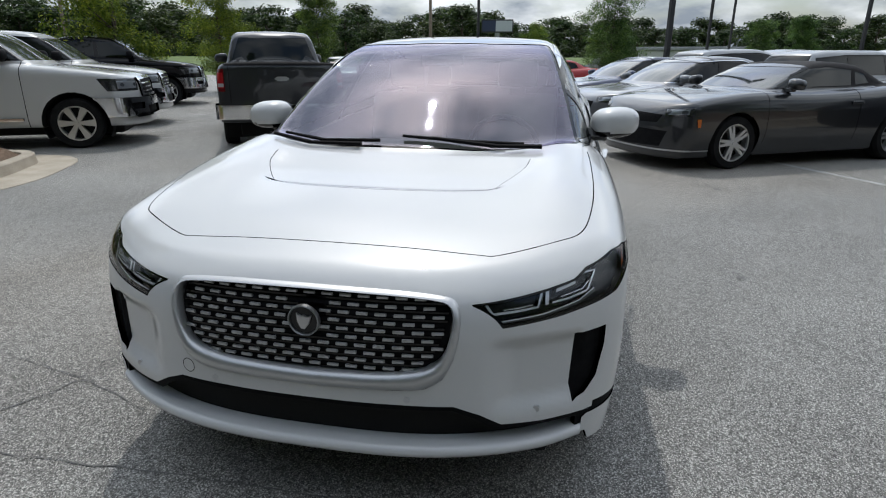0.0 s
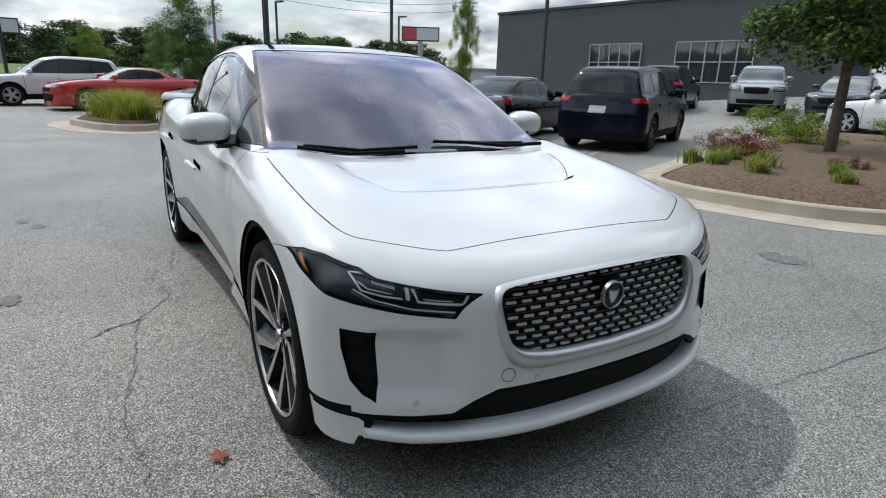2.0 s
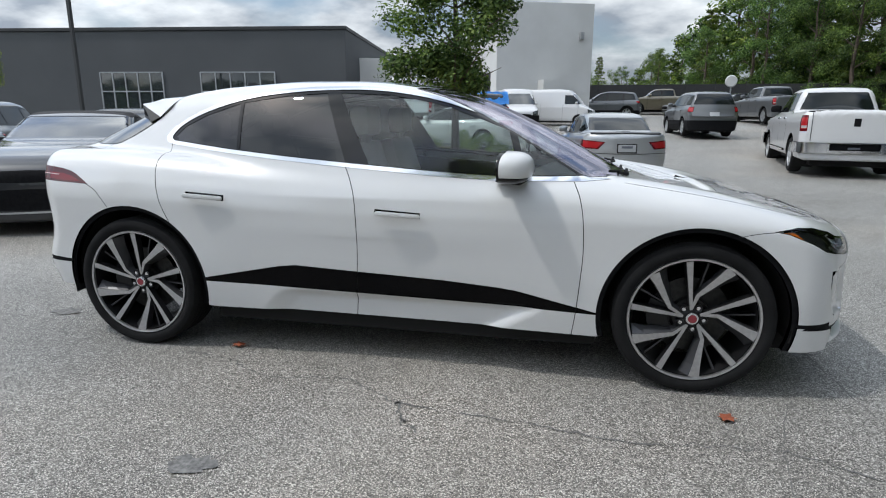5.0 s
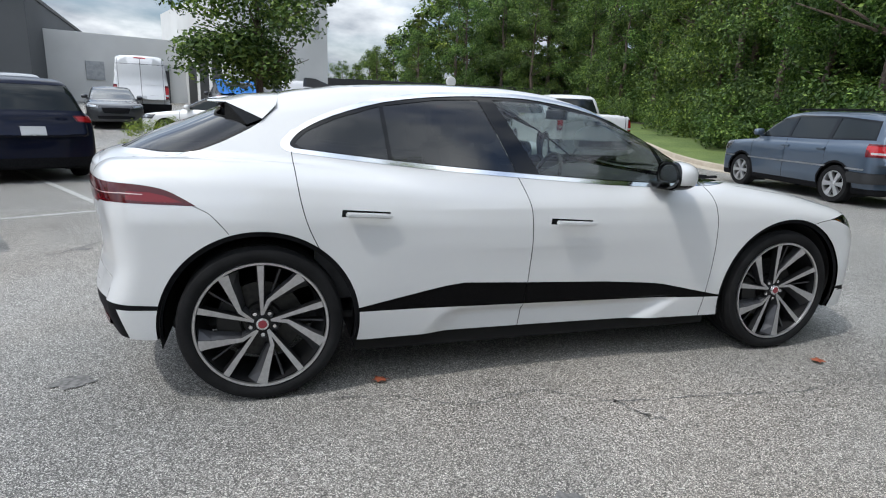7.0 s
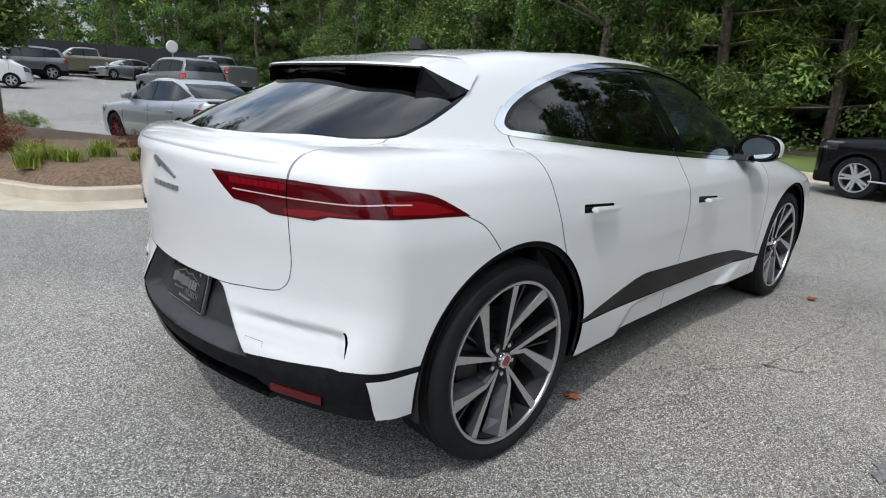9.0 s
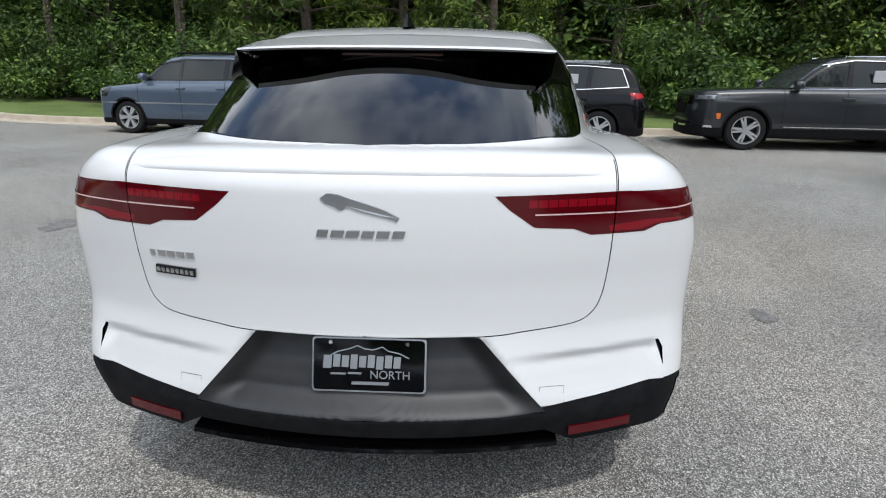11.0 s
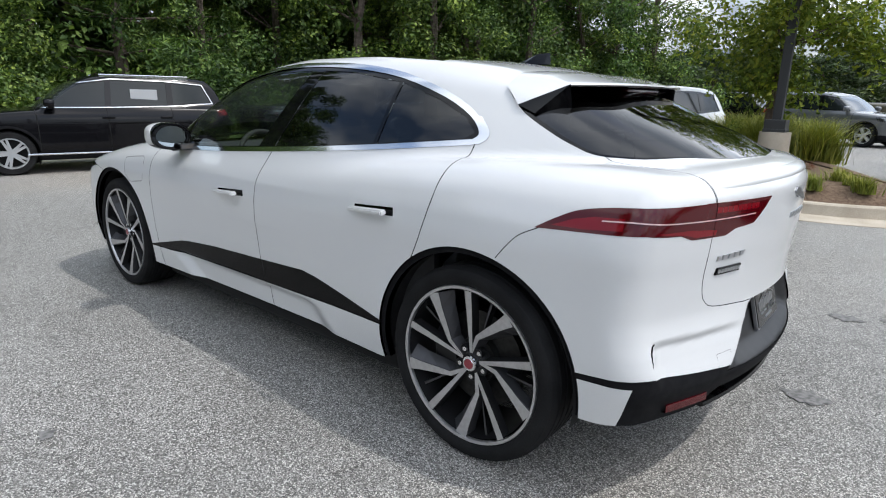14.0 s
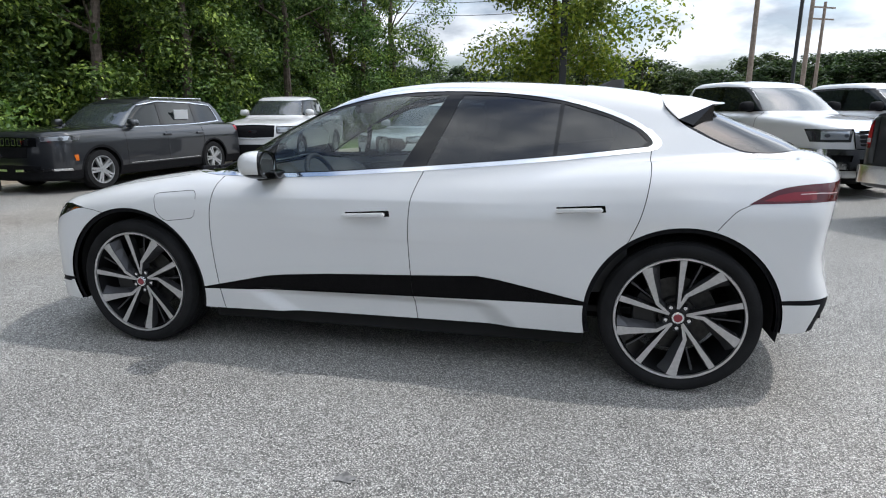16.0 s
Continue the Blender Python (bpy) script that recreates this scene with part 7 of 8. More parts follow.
    for cx in S["wheels"]:
        ring = lambda q: [(cx + q * math.cos(a), R + q * math.sin(a)) for a in np.linspace(0, 2 * math.pi, 26, endpoint=False)]
        if "clad" in S:
            h.cut("cladding", "xz", ring(R * 1.24), side=lambda p, n: p[:, 1] > .5, only=["body"])
        h.cut("none", "xz", ring(R * S.get("arch", 1.13)), side=lambda p, n: p[:, 1] > .5)
    for sx in S["seams"]:
        h.seam("xz", [(sx + .02, belt + .03), (sx, belt - .2), (sx, .5), (sx + .01, .32)], .012, side=lambda p, n: (p[:, 1] > .5), only=["body", "cladding"])
    if "bed" in S:
        h.cut("bed_cover", "xy", [(RX + .1, -.1), (RX + .1, W - .12), (S["bed"], W - .12), (S["bed"], -.1)], side=lambda p, n: n[:, 2] > .7)
    a = radians(heading)
    root = thing(name, label, category, group, at=pose(x, y, hill(x, y), 0, 0, heading) @ Matrix.Scale(scale, 4))
    if roof_mat:
        h.cut("soft_top", "xy", [(S["soft"], -.1), (S["soft"], 1.2), (-1.75, 1.2), (-1.75, -.1)], side=lambda p, n: p[:, 2] > belt + .05, only=["body", "window_line", "pillar_trim"])
        hang("soft_top", h.mesh("soft_top"), roof_mat, root, "black fabric roof")
    hang("body", h.mesh(["body"]), paint, root)
    for nm, lb, mt in (("windscreen", "windscreen", SCREEN_FAR), ("rear_window", "rear_window", GLASS_FAR), ("grille", "grille", BLACK_PLASTIC), ("lower_grille", "lower_grille", BLACK_PLASTIC), ("cladding", "cladding", BLACK_PLASTIC), ("panel_gaps", "gap", GAP), ("bed_cover", "bed_cover", BLACK_PLASTIC), ("tail_trim", "tail_trim", CHROME), ("number_plate", "number_plate", PLATE)):
        hang(nm, h.mesh(lb, push=-.004 if lb in ("gap", "windscreen", "rear_window") else .002 if lb in ("number_plate", "grille") else 0), mt, root)
    for k, (tn, tm, plane, sgn, poly) in enumerate(trims):
        proud = {"front_bumper": .055, "rear_bumper": .06, "grille_frame": .03, "number_plate": .012, "boot_lip": .02, "sill_step": .05}.get(tn, .006)
        if plane == "xz" or min(q[0] for q in poly) > 0:
            for mir in (False, True):
                hang(tn, h.mesh("trim%d" % k, push=proud, skirt=proud, both=False, mirror=mir), tm, root)
        else:
            hang(tn, h.mesh("trim%d" % k, push=proud, skirt=proud), tm, root)
    line_mat = S.get("window_line", BLACK_GLOSS)
    for mir in (False, True):
        hang("window_line", h.mesh("window_line", both=False, mirror=mir), line_mat, root)
        for nm, mt in (("pillar_trim", BLACK_GLOSS), ("side_window", GLASS_FAR), ("headlight", LAMP_RIM), ("lamp_inner", LAMP_FAR), ("projector_inner", LAMP_EYE), ("projector_outer", LAMP_EYE), ("tail_light", RED_FAR), ("brake_lens", RED_NEAR), ("reverse_lens", CLEAR_FAR)):
            hang("lamp_projector" if mt is LAMP_EYE else nm, h.mesh(nm, both=False, mirror=mir, push=.003 if nm != "side_window" else -.003), mt, root)
    sgn = (1, -1)
    for cx in S["wheels"]:
        for s in sgn:
            wheel_parts(R, .24, spokes, rim, root, cx, s * (W - .135), R, sides=s)
            bm = bmesh.new()                               # a black liner over the wheel
            ra_ = R * S.get("arch", 1.13) + .02
            q = [[bm.verts.new((cx + ra_ * math.cos(a), s * yy, R + ra_ * math.sin(a))) for yy in (W - .07, W - .42)] for a in np.linspace(-.5, math.pi + .5, 17)]
            for a, b in zip(q, q[1:]):
                bm.faces.new((a[0], b[0], b[1], a[1]))
            bm.faces.new([b[1] for b in q])
            part("wheel_liner", bm, GAP, root)
    bm = bmesh.new()
    box(bm, RX + .35, FX - .4, -W + .30, W - .30, .2, .62, .05)
    part("underbody", bm, GAP, root)
    for s in sgn:
        mx = S["mirror"]
        bm = bmesh.new()
        big = 1.25 if style == "pickup" else 1.0
        bmesh.ops.create_icosphere(bm, subdivisions=2, radius=1.0)
        for v in bm.verts:
            nx, ny, nz = v.co
            sq = lambda q: math.copysign(abs(q) ** .62, q)
            v.co = (mx + (.115 if nx > 0 else .05) * sq(nx), .10 + .105 * big * sq(ny), belt + .10 + .072 * big * sq(nz) - .015 * ny)
        box(bm, mx - .02, mx + .05, -.12, .06, belt + .0, belt + .05, .01)
        if s < 0:
            bmesh.ops.scale(bm, vec=(1, -1, 1), verts=bm.verts)
            bmesh.ops.reverse_faces(bm, faces=bm.faces)
        o = part("mirror", bm, S.get("mirror_mat", paint), root, smooth=50)
        o.location.y = s * (W - .10)
        for hx in S["handles"]:
            bm = bmesh.new()
            yy = (W - .01) * s
            box(bm, hx - .10, hx + .10, yy - .03, yy + .03, belt - .17, belt - .125, .012)
            part("door_handle", bm, S.get("handle_mat", paint), root)
    for st in stripes:
        bm = bmesh.new()
        x0, x1, y0, y1, z0, z1, mt = st
        box(bm, x0, x1, y0, y1, z0, z1, .01)
        part({"CHROME": "chrome_bar", "WHITE": "price_sticker", "BLACK": "trim_bar"}.get(mt, "bar"), bm, {"CHROME": CHROME, "WHITE": PLATE, "BLACK": BLACK_PLASTIC}[mt], root)
    if "plate" in S:
        ys = [q[0] for q in S["plate"]]
        zs = [q[1] for q in S["plate"]]
        bm = bmesh.new()
        xx = RX + .02
        box(bm, RX - .014, RX + .05, -.11, .11, (min(zs) + max(zs)) / 2 - .02, (min(zs) + max(zs)) / 2 + .025)
        part("plate_bar", bm, GREY_BAR, root)
    return root


STYLES = {
    "suv": dict(w=.92, front=2.32, rear=-2.28, r=.36, wheels=(1.42, -1.36), belt=1.08, mirror=.78, handles=(-.05, -1.0), seams=(1.0, -.05, -1.12), spine=.72,
                top=((2.6, .7), (2.3, .88), (2.1, .97), (1.6, 1.03), (1.1, 1.07), (0, 1.10), (-1.5, 1.14), (-2.2, 1.12), (-2.6, 1.1)),
                roof=((1.35, .98), (1.1, 1.08), (.45, 1.52), (.15, 1.64), (-.4, 1.70), (-1.3, 1.68), (-1.85, 1.62), (-2.0, 1.5), (-2.2, 1.1), (-2.35, .8)),
                cabin=((1.4, .78), (.8, .84), (0, .86), (-1.2, .84), (-2.2, .78)), fa=.34, ra=.2, lean=.05, rlean=.12,
                glass=[[(.98, 1.12), (-.02, 1.13), (-.08, 1.55), (.42, 1.48)], [(-.12, 1.13), (-1.05, 1.15), (-1.08, 1.55), (-.17, 1.57)], [(-1.16, 1.16), (-1.85, 1.20), (-1.72, 1.50), (-1.18, 1.54)]],
                ends=(1.10, 1.55, 1.15, 1.55), grille=[(-.1, .90), (.42, .88), (.38, .62), (-.1, .60)], low_grille=[(-.1, .50), (.6, .48), (.55, .34), (-.1, .34)], lamp=[(.46, .92), (.95, .95), (.95, .80), (.50, .78)],
                tail=[(.58, 1.07), (1.0, 1.08), (1.0, .94), (.64, .97)], plate=[(-.1, .90), (.17, .90), (.17, .76), (-.1, .76)], clad=.40),
    "wagon": dict(w=.90, front=2.33, rear=-2.35, r=.355, wheels=(1.36, -1.36), belt=1.14, mirror=.85, handles=(.0, -.95), seams=(1.05, .02, -1.05), spine=.74,
                  top=((2.6, .7), (2.3, .90), (2.05, 1.0), (1.6, 1.06), (1.1, 1.10), (0, 1.14), (-1.5, 1.16), (-2.3, 1.14), (-2.6, 1.1)),
                  roof=((1.4, 1.0), (1.15, 1.12), (.6, 1.52), (.3, 1.66), (-.3, 1.71), (-1.5, 1.70), (-2.0, 1.64), (-2.2, 1.45), (-2.32, 1.1), (-2.42, .8)),
                  cabin=((1.4, .78), (.8, .83), (0, .84), (-1.2, .83), (-2.3, .80)), fa=.28, ra=.14, lean=.05, rlean=.08,
                  glass=[[(1.0, 1.17), (.06, 1.18), (.04, 1.56), (.55, 1.48)], [(-.02, 1.18), (-.98, 1.19), (-1.0, 1.57), (-.03, 1.58)], [(-1.08, 1.20), (-2.0, 1.22), (-1.95, 1.50), (-1.1, 1.57)]],
                  ends=(1.16, 1.56, 1.2, 1.58), grille=[(-.1, .92), (.40, .90), (.36, .70), (-.1, .68)], low_grille=[(-.1, .52), (.6, .50), (.55, .36), (-.1, .36)], lamp=[(.46, .95), (.93, 1.0), (.93, .80), (.50, .80)],
                  tail=[(.66, 1.12), (1.0, 1.12), (1.0, .86), (.72, .86)], plate=[(-.1, .92), (.17, .92), (.17, .78), (-.1, .78)], clad=.34),
    "sedan": dict(w=.90, front=2.35, rear=-2.3, r=.33, wheels=(1.40, -1.36), belt=.94, mirror=.72, handles=(-.1, -.98), seams=(.98, -.1, -1.06), spine=.6,
                  top=((2.6, .55), (2.33, .70), (2.1, .80), (1.6, .88), (1.1, .93), (0, .96), (-1.2, 1.0), (-1.9, 1.03), (-2.2, 1.0), (-2.6, .9)),
                  roof=((1.4, .82), (1.1, .96), (.6, 1.22), (.2, 1.37), (-.3, 1.435), (-.8, 1.41), (-1.2, 1.31), (-1.75, 1.06), (-2.0, .9)),
                  cabin=((1.3, .72), (.7, .79), (0, .81), (-.8, .79), (-1.5, .70), (-2.0, .62)), fa=.36, ra=.22, lean=.10, rlean=.05,
                  glass=[[(.95, .99), (-.08, .99), (-.12, 1.32), (.30, 1.30), (.58, 1.18)], [(-.18, .99), (-1.10, 1.02), (-1.35, 1.10), (-1.0, 1.25), (-.7, 1.33), (-.22, 1.33)]],
                  ends=(.98, 1.32, 1.06, 1.32), grille=[(-.1, .68), (.45, .66), (.38, .48), (-.1, .46)], low_grille=[(-.1, .40), (.6, .38), (.55, .28), (-.1, .28)], lamp=[(.48, .74), (.92, .80), (.92, .66), (.52, .64)],
                  tail=[(.42, .96), (1.0, .98), (1.0, .80), (.48, .80)], plate=[(-.1, .80), (.17, .80), (.17, .67), (-.1, .67)], clear=.18),
    "coupe": dict(w=.95, front=2.42, rear=-2.32, r=.345, wheels=(1.42, -1.40), belt=.97, mirror=.55, handles=(-.55,), seams=(.95, -.62), spine=.62,
                  top=((2.7, .55), (2.38, .74), (2.15, .86), (1.6, .95), (1.0, .99), (.2, .98), (-.8, 1.01), (-1.5, 1.05), (-2.1, 1.04), (-2.6, .95)),
                  roof=((1.2, .86), (.9, 1.0), (.4, 1.22), (.05, 1.33), (-.35, 1.36), (-.85, 1.32), (-1.25, 1.17), (-1.65, 1.0), (-1.9, .85)),
                  cabin=((1.2, .72), (.6, .78), (0, .79), (-.8, .76), (-1.5, .66), (-1.9, .6)), fa=.30, ra=.25, lean=.10, rlean=.05,
                  glass=[[(.72, 1.02), (-.62, 1.04), (-.66, 1.24), (-.2, 1.28), (.10, 1.26), (.40, 1.16)], [(-.70, 1.05), (-.98, 1.07), (-.90, 1.19), (-.72, 1.22)]],
                  ends=(1.01, 1.28, 1.08, 1.22), grille=[(-.1, .72), (.62, .70), (.55, .60), (-.1, .58)], low_grille=[(-.1, .52), (.70, .50), (.62, .30), (-.1, .28)], lamp=[(.60, .78), (.92, .80), (.92, .70), (.66, .68)],
                  tail=[(.42, .96), (1.0, .97), (1.0, .84), (.48, .84)], plate=[(-.1, .62), (.17, .62), (.17, .50), (-.1, .50)], clear=.15),
    "pickup": dict(w=1.0, front=2.95, rear=-2.90, r=.40, wheels=(1.92, -1.72), belt=1.36, mirror=1.02, handles=(.25, -.62), seams=(1.25, .15, -.82), spine=.85,
                   top=((3.3, .85), (2.95, 1.03), (2.80, 1.13), (2.55, 1.20), (2.0, 1.27), (1.3, 1.33), (.5, 1.36), (-.9, 1.38), (-2.8, 1.40), (-3.2, 1.4)),
                   roof=((1.75, 1.2), (1.45, 1.36), (.85, 1.78), (.55, 1.91), (0, 1.95), (-.6, 1.94), (-.82, 1.88), (-.98, 1.5), (-1.05, 1.2)),
                   cabin=((1.6, .82), (.9, .88), (0, .88), (-1.0, .86)), tumble=.30, fa=.34, ra=.08, lean=.09, rlean=.02,
                   glass=[[(1.22, 1.40), (.22, 1.40), (.20, 1.80), (.72, 1.78)], [(.12, 1.40), (-.72, 1.41), (-.68, 1.80), (.10, 1.81)]],
                   ends=(1.38, 1.80, 1.42, 1.82), grille=[(-.1, 1.10), (.58, 1.08), (.54, .78), (-.1, .76)], low_grille=[(-.1, .58), (.8, .56), (.76, .46), (-.1, .46)], lamp=[(.60, 1.10), (1.0, 1.10), (1.0, .90), (.62, .90)],
                   tail=[(.88, 1.29), (1.1, 1.29), (1.1, .95), (.88, .95)], plate=[(-.1, .66), (.16, .66), (.16, .54), (-.1, .54)], clear=.34, bed=-1.1, arch=1.24),
    "van": dict(w=1.0, front=2.9, rear=-2.7, r=.36, wheels=(1.95, -1.55), belt=1.42, mirror=1.75, handles=(.9, -.1), seams=(1.9, .85, -.7), spine=.9,
                top=((3.2, .7), (2.88, .98), (2.5, 1.18), (2.1, 1.35), (1.5, 1.45), (0, 1.5), (-3, 1.5)),
                roof=((2.5, 1.0), (2.2, 1.35), (1.6, 2.05), (1.2, 2.38), (.5, 2.45), (-2.4, 2.45), (-2.66, 2.35), (-2.72, 1.5), (-2.8, 1.2)),
                cabin=((2.3, .9), (1.5, .96), (0, .97), (-2.7, .96)), tumble=.12, fa=.3, ra=.06, lean=.15, rlean=.01,
                glass=[[(2.0, 1.46), (1.0, 1.46), (1.0, 2.0), (1.5, 1.98)]], ends=(1.45, 2.1, 1.6, 2.1), grille=[(-.1, .88), (.5, .86), (.45, .66), (-.1, .64)], lamp=[(.58, 1.0), (.95, 1.1), (.95, .84), (.6, .8)],
                tail=[(.86, 1.3), (1.05, 1.3), (1.05, .8), (.86, .8)], plate=[(-.1, .9), (.17, .9), (.17, .77), (-.1, .77)], clear=.3),
}
P_BLACK, P_GREY, P_SILVER = car_paint("black_car_paint", (.004, .004, .005), 0, .2), car_paint("graphite_paint", (.0155, .0170, .0205), .3), car_paint("silver_paint", (.26, .27, .28), .6)
P_NAVY, P_BLUE, P_RED = car_paint("navy_paint", (.004, .006, .018)), car_paint("slate_blue_paint", (.065, .092, .13), .4), car_paint("red_paint", (.42, .012, .014))
P_WHITE, P_GOLD, P_DARK = car_paint("white_car_paint", (.60, .60, .60)), car_paint("olive_gold_paint", (.15, .13, .09), .4), car_paint("dark_charcoal_paint", (.022, .023, .026), .3)
P_BRIGHT = car_paint("bright_silver_paint", (.40, .41, .42), .55)
P_COBALT = car_paint("deep_blue_paint", (.010, .022, .070), .2)
P_STEEL = car_paint("steel_grey_paint", (.135, .14, .15), .5)
P_GREY2 = car_paint("mid_grey_paint", (.11, .115, .12), .4)
P_PALE = car_paint("pale_silver_paint", (.54, .54, .535), .1)
SOFT_TOP = varied("black_canvas", (.012, .011, .012), (.02, .018, .019), 20, .9, fine=300)


u = lambda d: (math.cos(radians(d)), math.sin(radians(d)))


def by_wheel(wx, wy, heading, axle, side, half):
    """The middle of a vehicle whose wheel (axle: its x; side: +1 left, -1 right) touches the ground at wx, wy."""
    c, s = u(heading)
    return wx - c * axle + s * side * half, wy - s * axle - c * side * half


def slats(n, y0, y1, z0, z1, mat, thick, name="grille_bar"):
    """Level bars across a grille (both halves)."""
    return [(name, mat, "yz", 1, [(y0, z - thick), (y0, z + thick), (y1, z + thick), (y1, z - thick)]) for z in np.linspace(z0, z1, n)]


RAM = dict(handle_mat=CHROME, window_line=BLACK_GLOSS, mirror_mat=BLACK_PLASTIC, trims=[
    ("front_bumper", CHROME, "yz", 1, [(-.1, .78), (1.2, .80), (1.2, .50), (-.1, .46)]), ("bumper_slot", BLACK_PLASTIC, "yz", 1, [(-.1, .64), (.52, .64), (.48, .50), (-.1, .50)]), ("fog_lamp", BLACK_PLASTIC, "yz", 1, [(.60, .70), (.86, .70), (.84, .60), (.62, .60)]),
    ("grille_frame", CHROME, "yz", 1, [(-.1, 1.12), (.60, 1.10), (.56, .80), (-.1, .80)]), ("grille_mesh", BLACK_PLASTIC, "yz", 1, [(-.1, 1.075), (.53, 1.06), (.50, .84), (-.1, .835)])] + slats(3, -.1, .50, .88, 1.01, CHROME, .010) + [
    ("rear_bumper", CHROME, "yz", -1, [(-.1, .72), (1.2, .72), (1.2, .50), (-.1, .50)]), ("bumper_step", BLACK_PLASTIC, "yz", -1, [(-.1, .70), (.45, .70), (.45, .56), (-.1, .56)]), ("tailgate_badge", BLACK_PLASTIC, "yz", -1, [(-.06, 1.22), (.06, 1.22), (.06, 1.06), (-.06, 1.06)]),
    ("tailgate_gap", GAP, "yz", -1, [(.80, 1.34), (.812, 1.34), (.812, .76), (.80, .76)]), ("sill_step", CHROME, "xz", 0, [(-1.0, .46), (1.2, .46), (1.2, .50), (-1.0, .50)])])
FORD = dict(trims=[
    ("grille_frame", P_WHITE, "yz", 1, [(-.1, 1.15), (.62, 1.13), (.60, .78), (-.1, .76)]), ("grille_mesh", BLACK_PLASTIC, "yz", 1, [(-.1, 1.12), (.58, 1.10), (.56, .81), (-.1, .79)]), ("grille_badge", BLACK_GLOSS, "yz", 1, [(-.1, .99), (.10, .99), (.12, .955), (.10, .92), (-.1, .92)]),
    ("bumper_slot", BLACK_PLASTIC, "yz", 1, [(-.1, .62), (.60, .62), (.58, .54), (-.1, .54)]), ("fog_lamp", LAMP_FAR, "yz", 1, [(.70, .62), (.80, .62), (.80, .55), (.70, .55)]), ("lower_valance", BLACK_PLASTIC, "yz", 1, [(-.1, .48), (1.2, .48), (1.2, .30), (-.1, .30)]),
    ("wheel_arch_trim", BLACK_PLASTIC, "xz", 0, [(-1.1, .46), (1.4, .46), (1.4, .34), (-1.1, .34)])])
FORD_DARK = dict(clear=.46, trims=[
    ("rear_bumper", CHROME, "yz", -1, [(-.1, .74), (1.2, .74), (1.2, .52), (-.1, .52)]), ("bumper_step", BLACK_PLASTIC, "yz", -1, [(-.1, .73), (.34, .73), (.30, .58), (-.1, .58)]), ("tailgate_badge", SATIN, "yz", -1, [(-.12, 1.14), (-.07, 1.175), (.07, 1.175), (.12, 1.14), (.07, 1.105), (-.07, 1.105)]), ("tailgate_lip", BLACK_PLASTIC, "yz", -1, [(-.1, 1.42), (.86, 1.42), (.86, 1.345), (-.1, 1.345)]),
    ("tailgate_gap", GAP, "yz", -1, [(.80, 1.34), (.812, 1.34), (.812, .78), (.80, .78)])])
GRAND = dict(top=((2.9, .85), (2.54, 1.0), (2.35, 1.06), (1.8, 1.10), (1.1, 1.12), (0, 1.12), (-1.5, 1.14), (-2.4, 1.12), (-2.8, 1.1)), lamp=[(.58, .97), (.98, 1.0), (.98, .89), (.60, .87)], front=2.56, rear=-2.56, wheels=(1.58, -1.42), window_line=CHROME, trims=[
    ("grille_panel", BLACK_GLOSS, "yz", 1, [(-.1, .97), (.56, .95), (.56, .80), (-.1, .80)])] + [("grille_slot", CHROME, "yz", 1, [(y - .045, .945), (y + .045, .94), (y + .045, .82), (y - .045, .82)]) for y in (0, .13, .26, .39)] + [("slot_mesh", BLACK_PLASTIC, "yz", 1, [(y - .03, .93), (y + .03, .925), (y + .03, .835), (y - .03, .835)]) for y in (0, .13, .26, .39)] + [
    ("bumper_strip", CHROME, "yz", 1, [(.10, .42), (.95, .44), (.95, .40), (.10, .38)]), ("side_marker", AMBER, "xz", 0, [(2.06, .66), (2.14, .66), (2.12, .56), (2.06, .56)]), ("door_strip", CHROME, "xz", 0, [(-.95, .425), (.95, .425), (.95, .44), (-.95, .44)])])
ESCAPE = dict(clad=.34, trims=[
    ("grille_mesh", BLACK_PLASTIC, "yz", 1, [(-.1, .86), (.40, .855), (.52, .80), (.46, .68), (.30, .62), (-.1, .60)]), ("lower_valance", BLACK_PLASTIC, "yz", 1, [(-.1, .50), (.40, .48), (.62, .42), (1.2, .44), (1.2, .2), (-.1, .2)]), ("fog_slot", BLACK_PLASTIC, "yz", 1, [(.70, .66), (.80, .70), (.80, .56), (.73, .54)]),
    ("bumper_strip", CHROME, "yz", 1, [(-.1, .42), (.40, .42), (.40, .40), (-.1, .40)]), ("lamp_amber", AMBER, "xz", 0, [(1.74, .935), (1.83, .935), (1.83, .885), (1.75, .89)])])
SUV_FRONT = dict(more=slats(3, -.1, .40, .68, .84, CHROME, .007) + [("lamp_strip", LAMP_DARK, "yz", 1, [(.50, .90), (.95, .92), (.95, .86), (.52, .84)])])
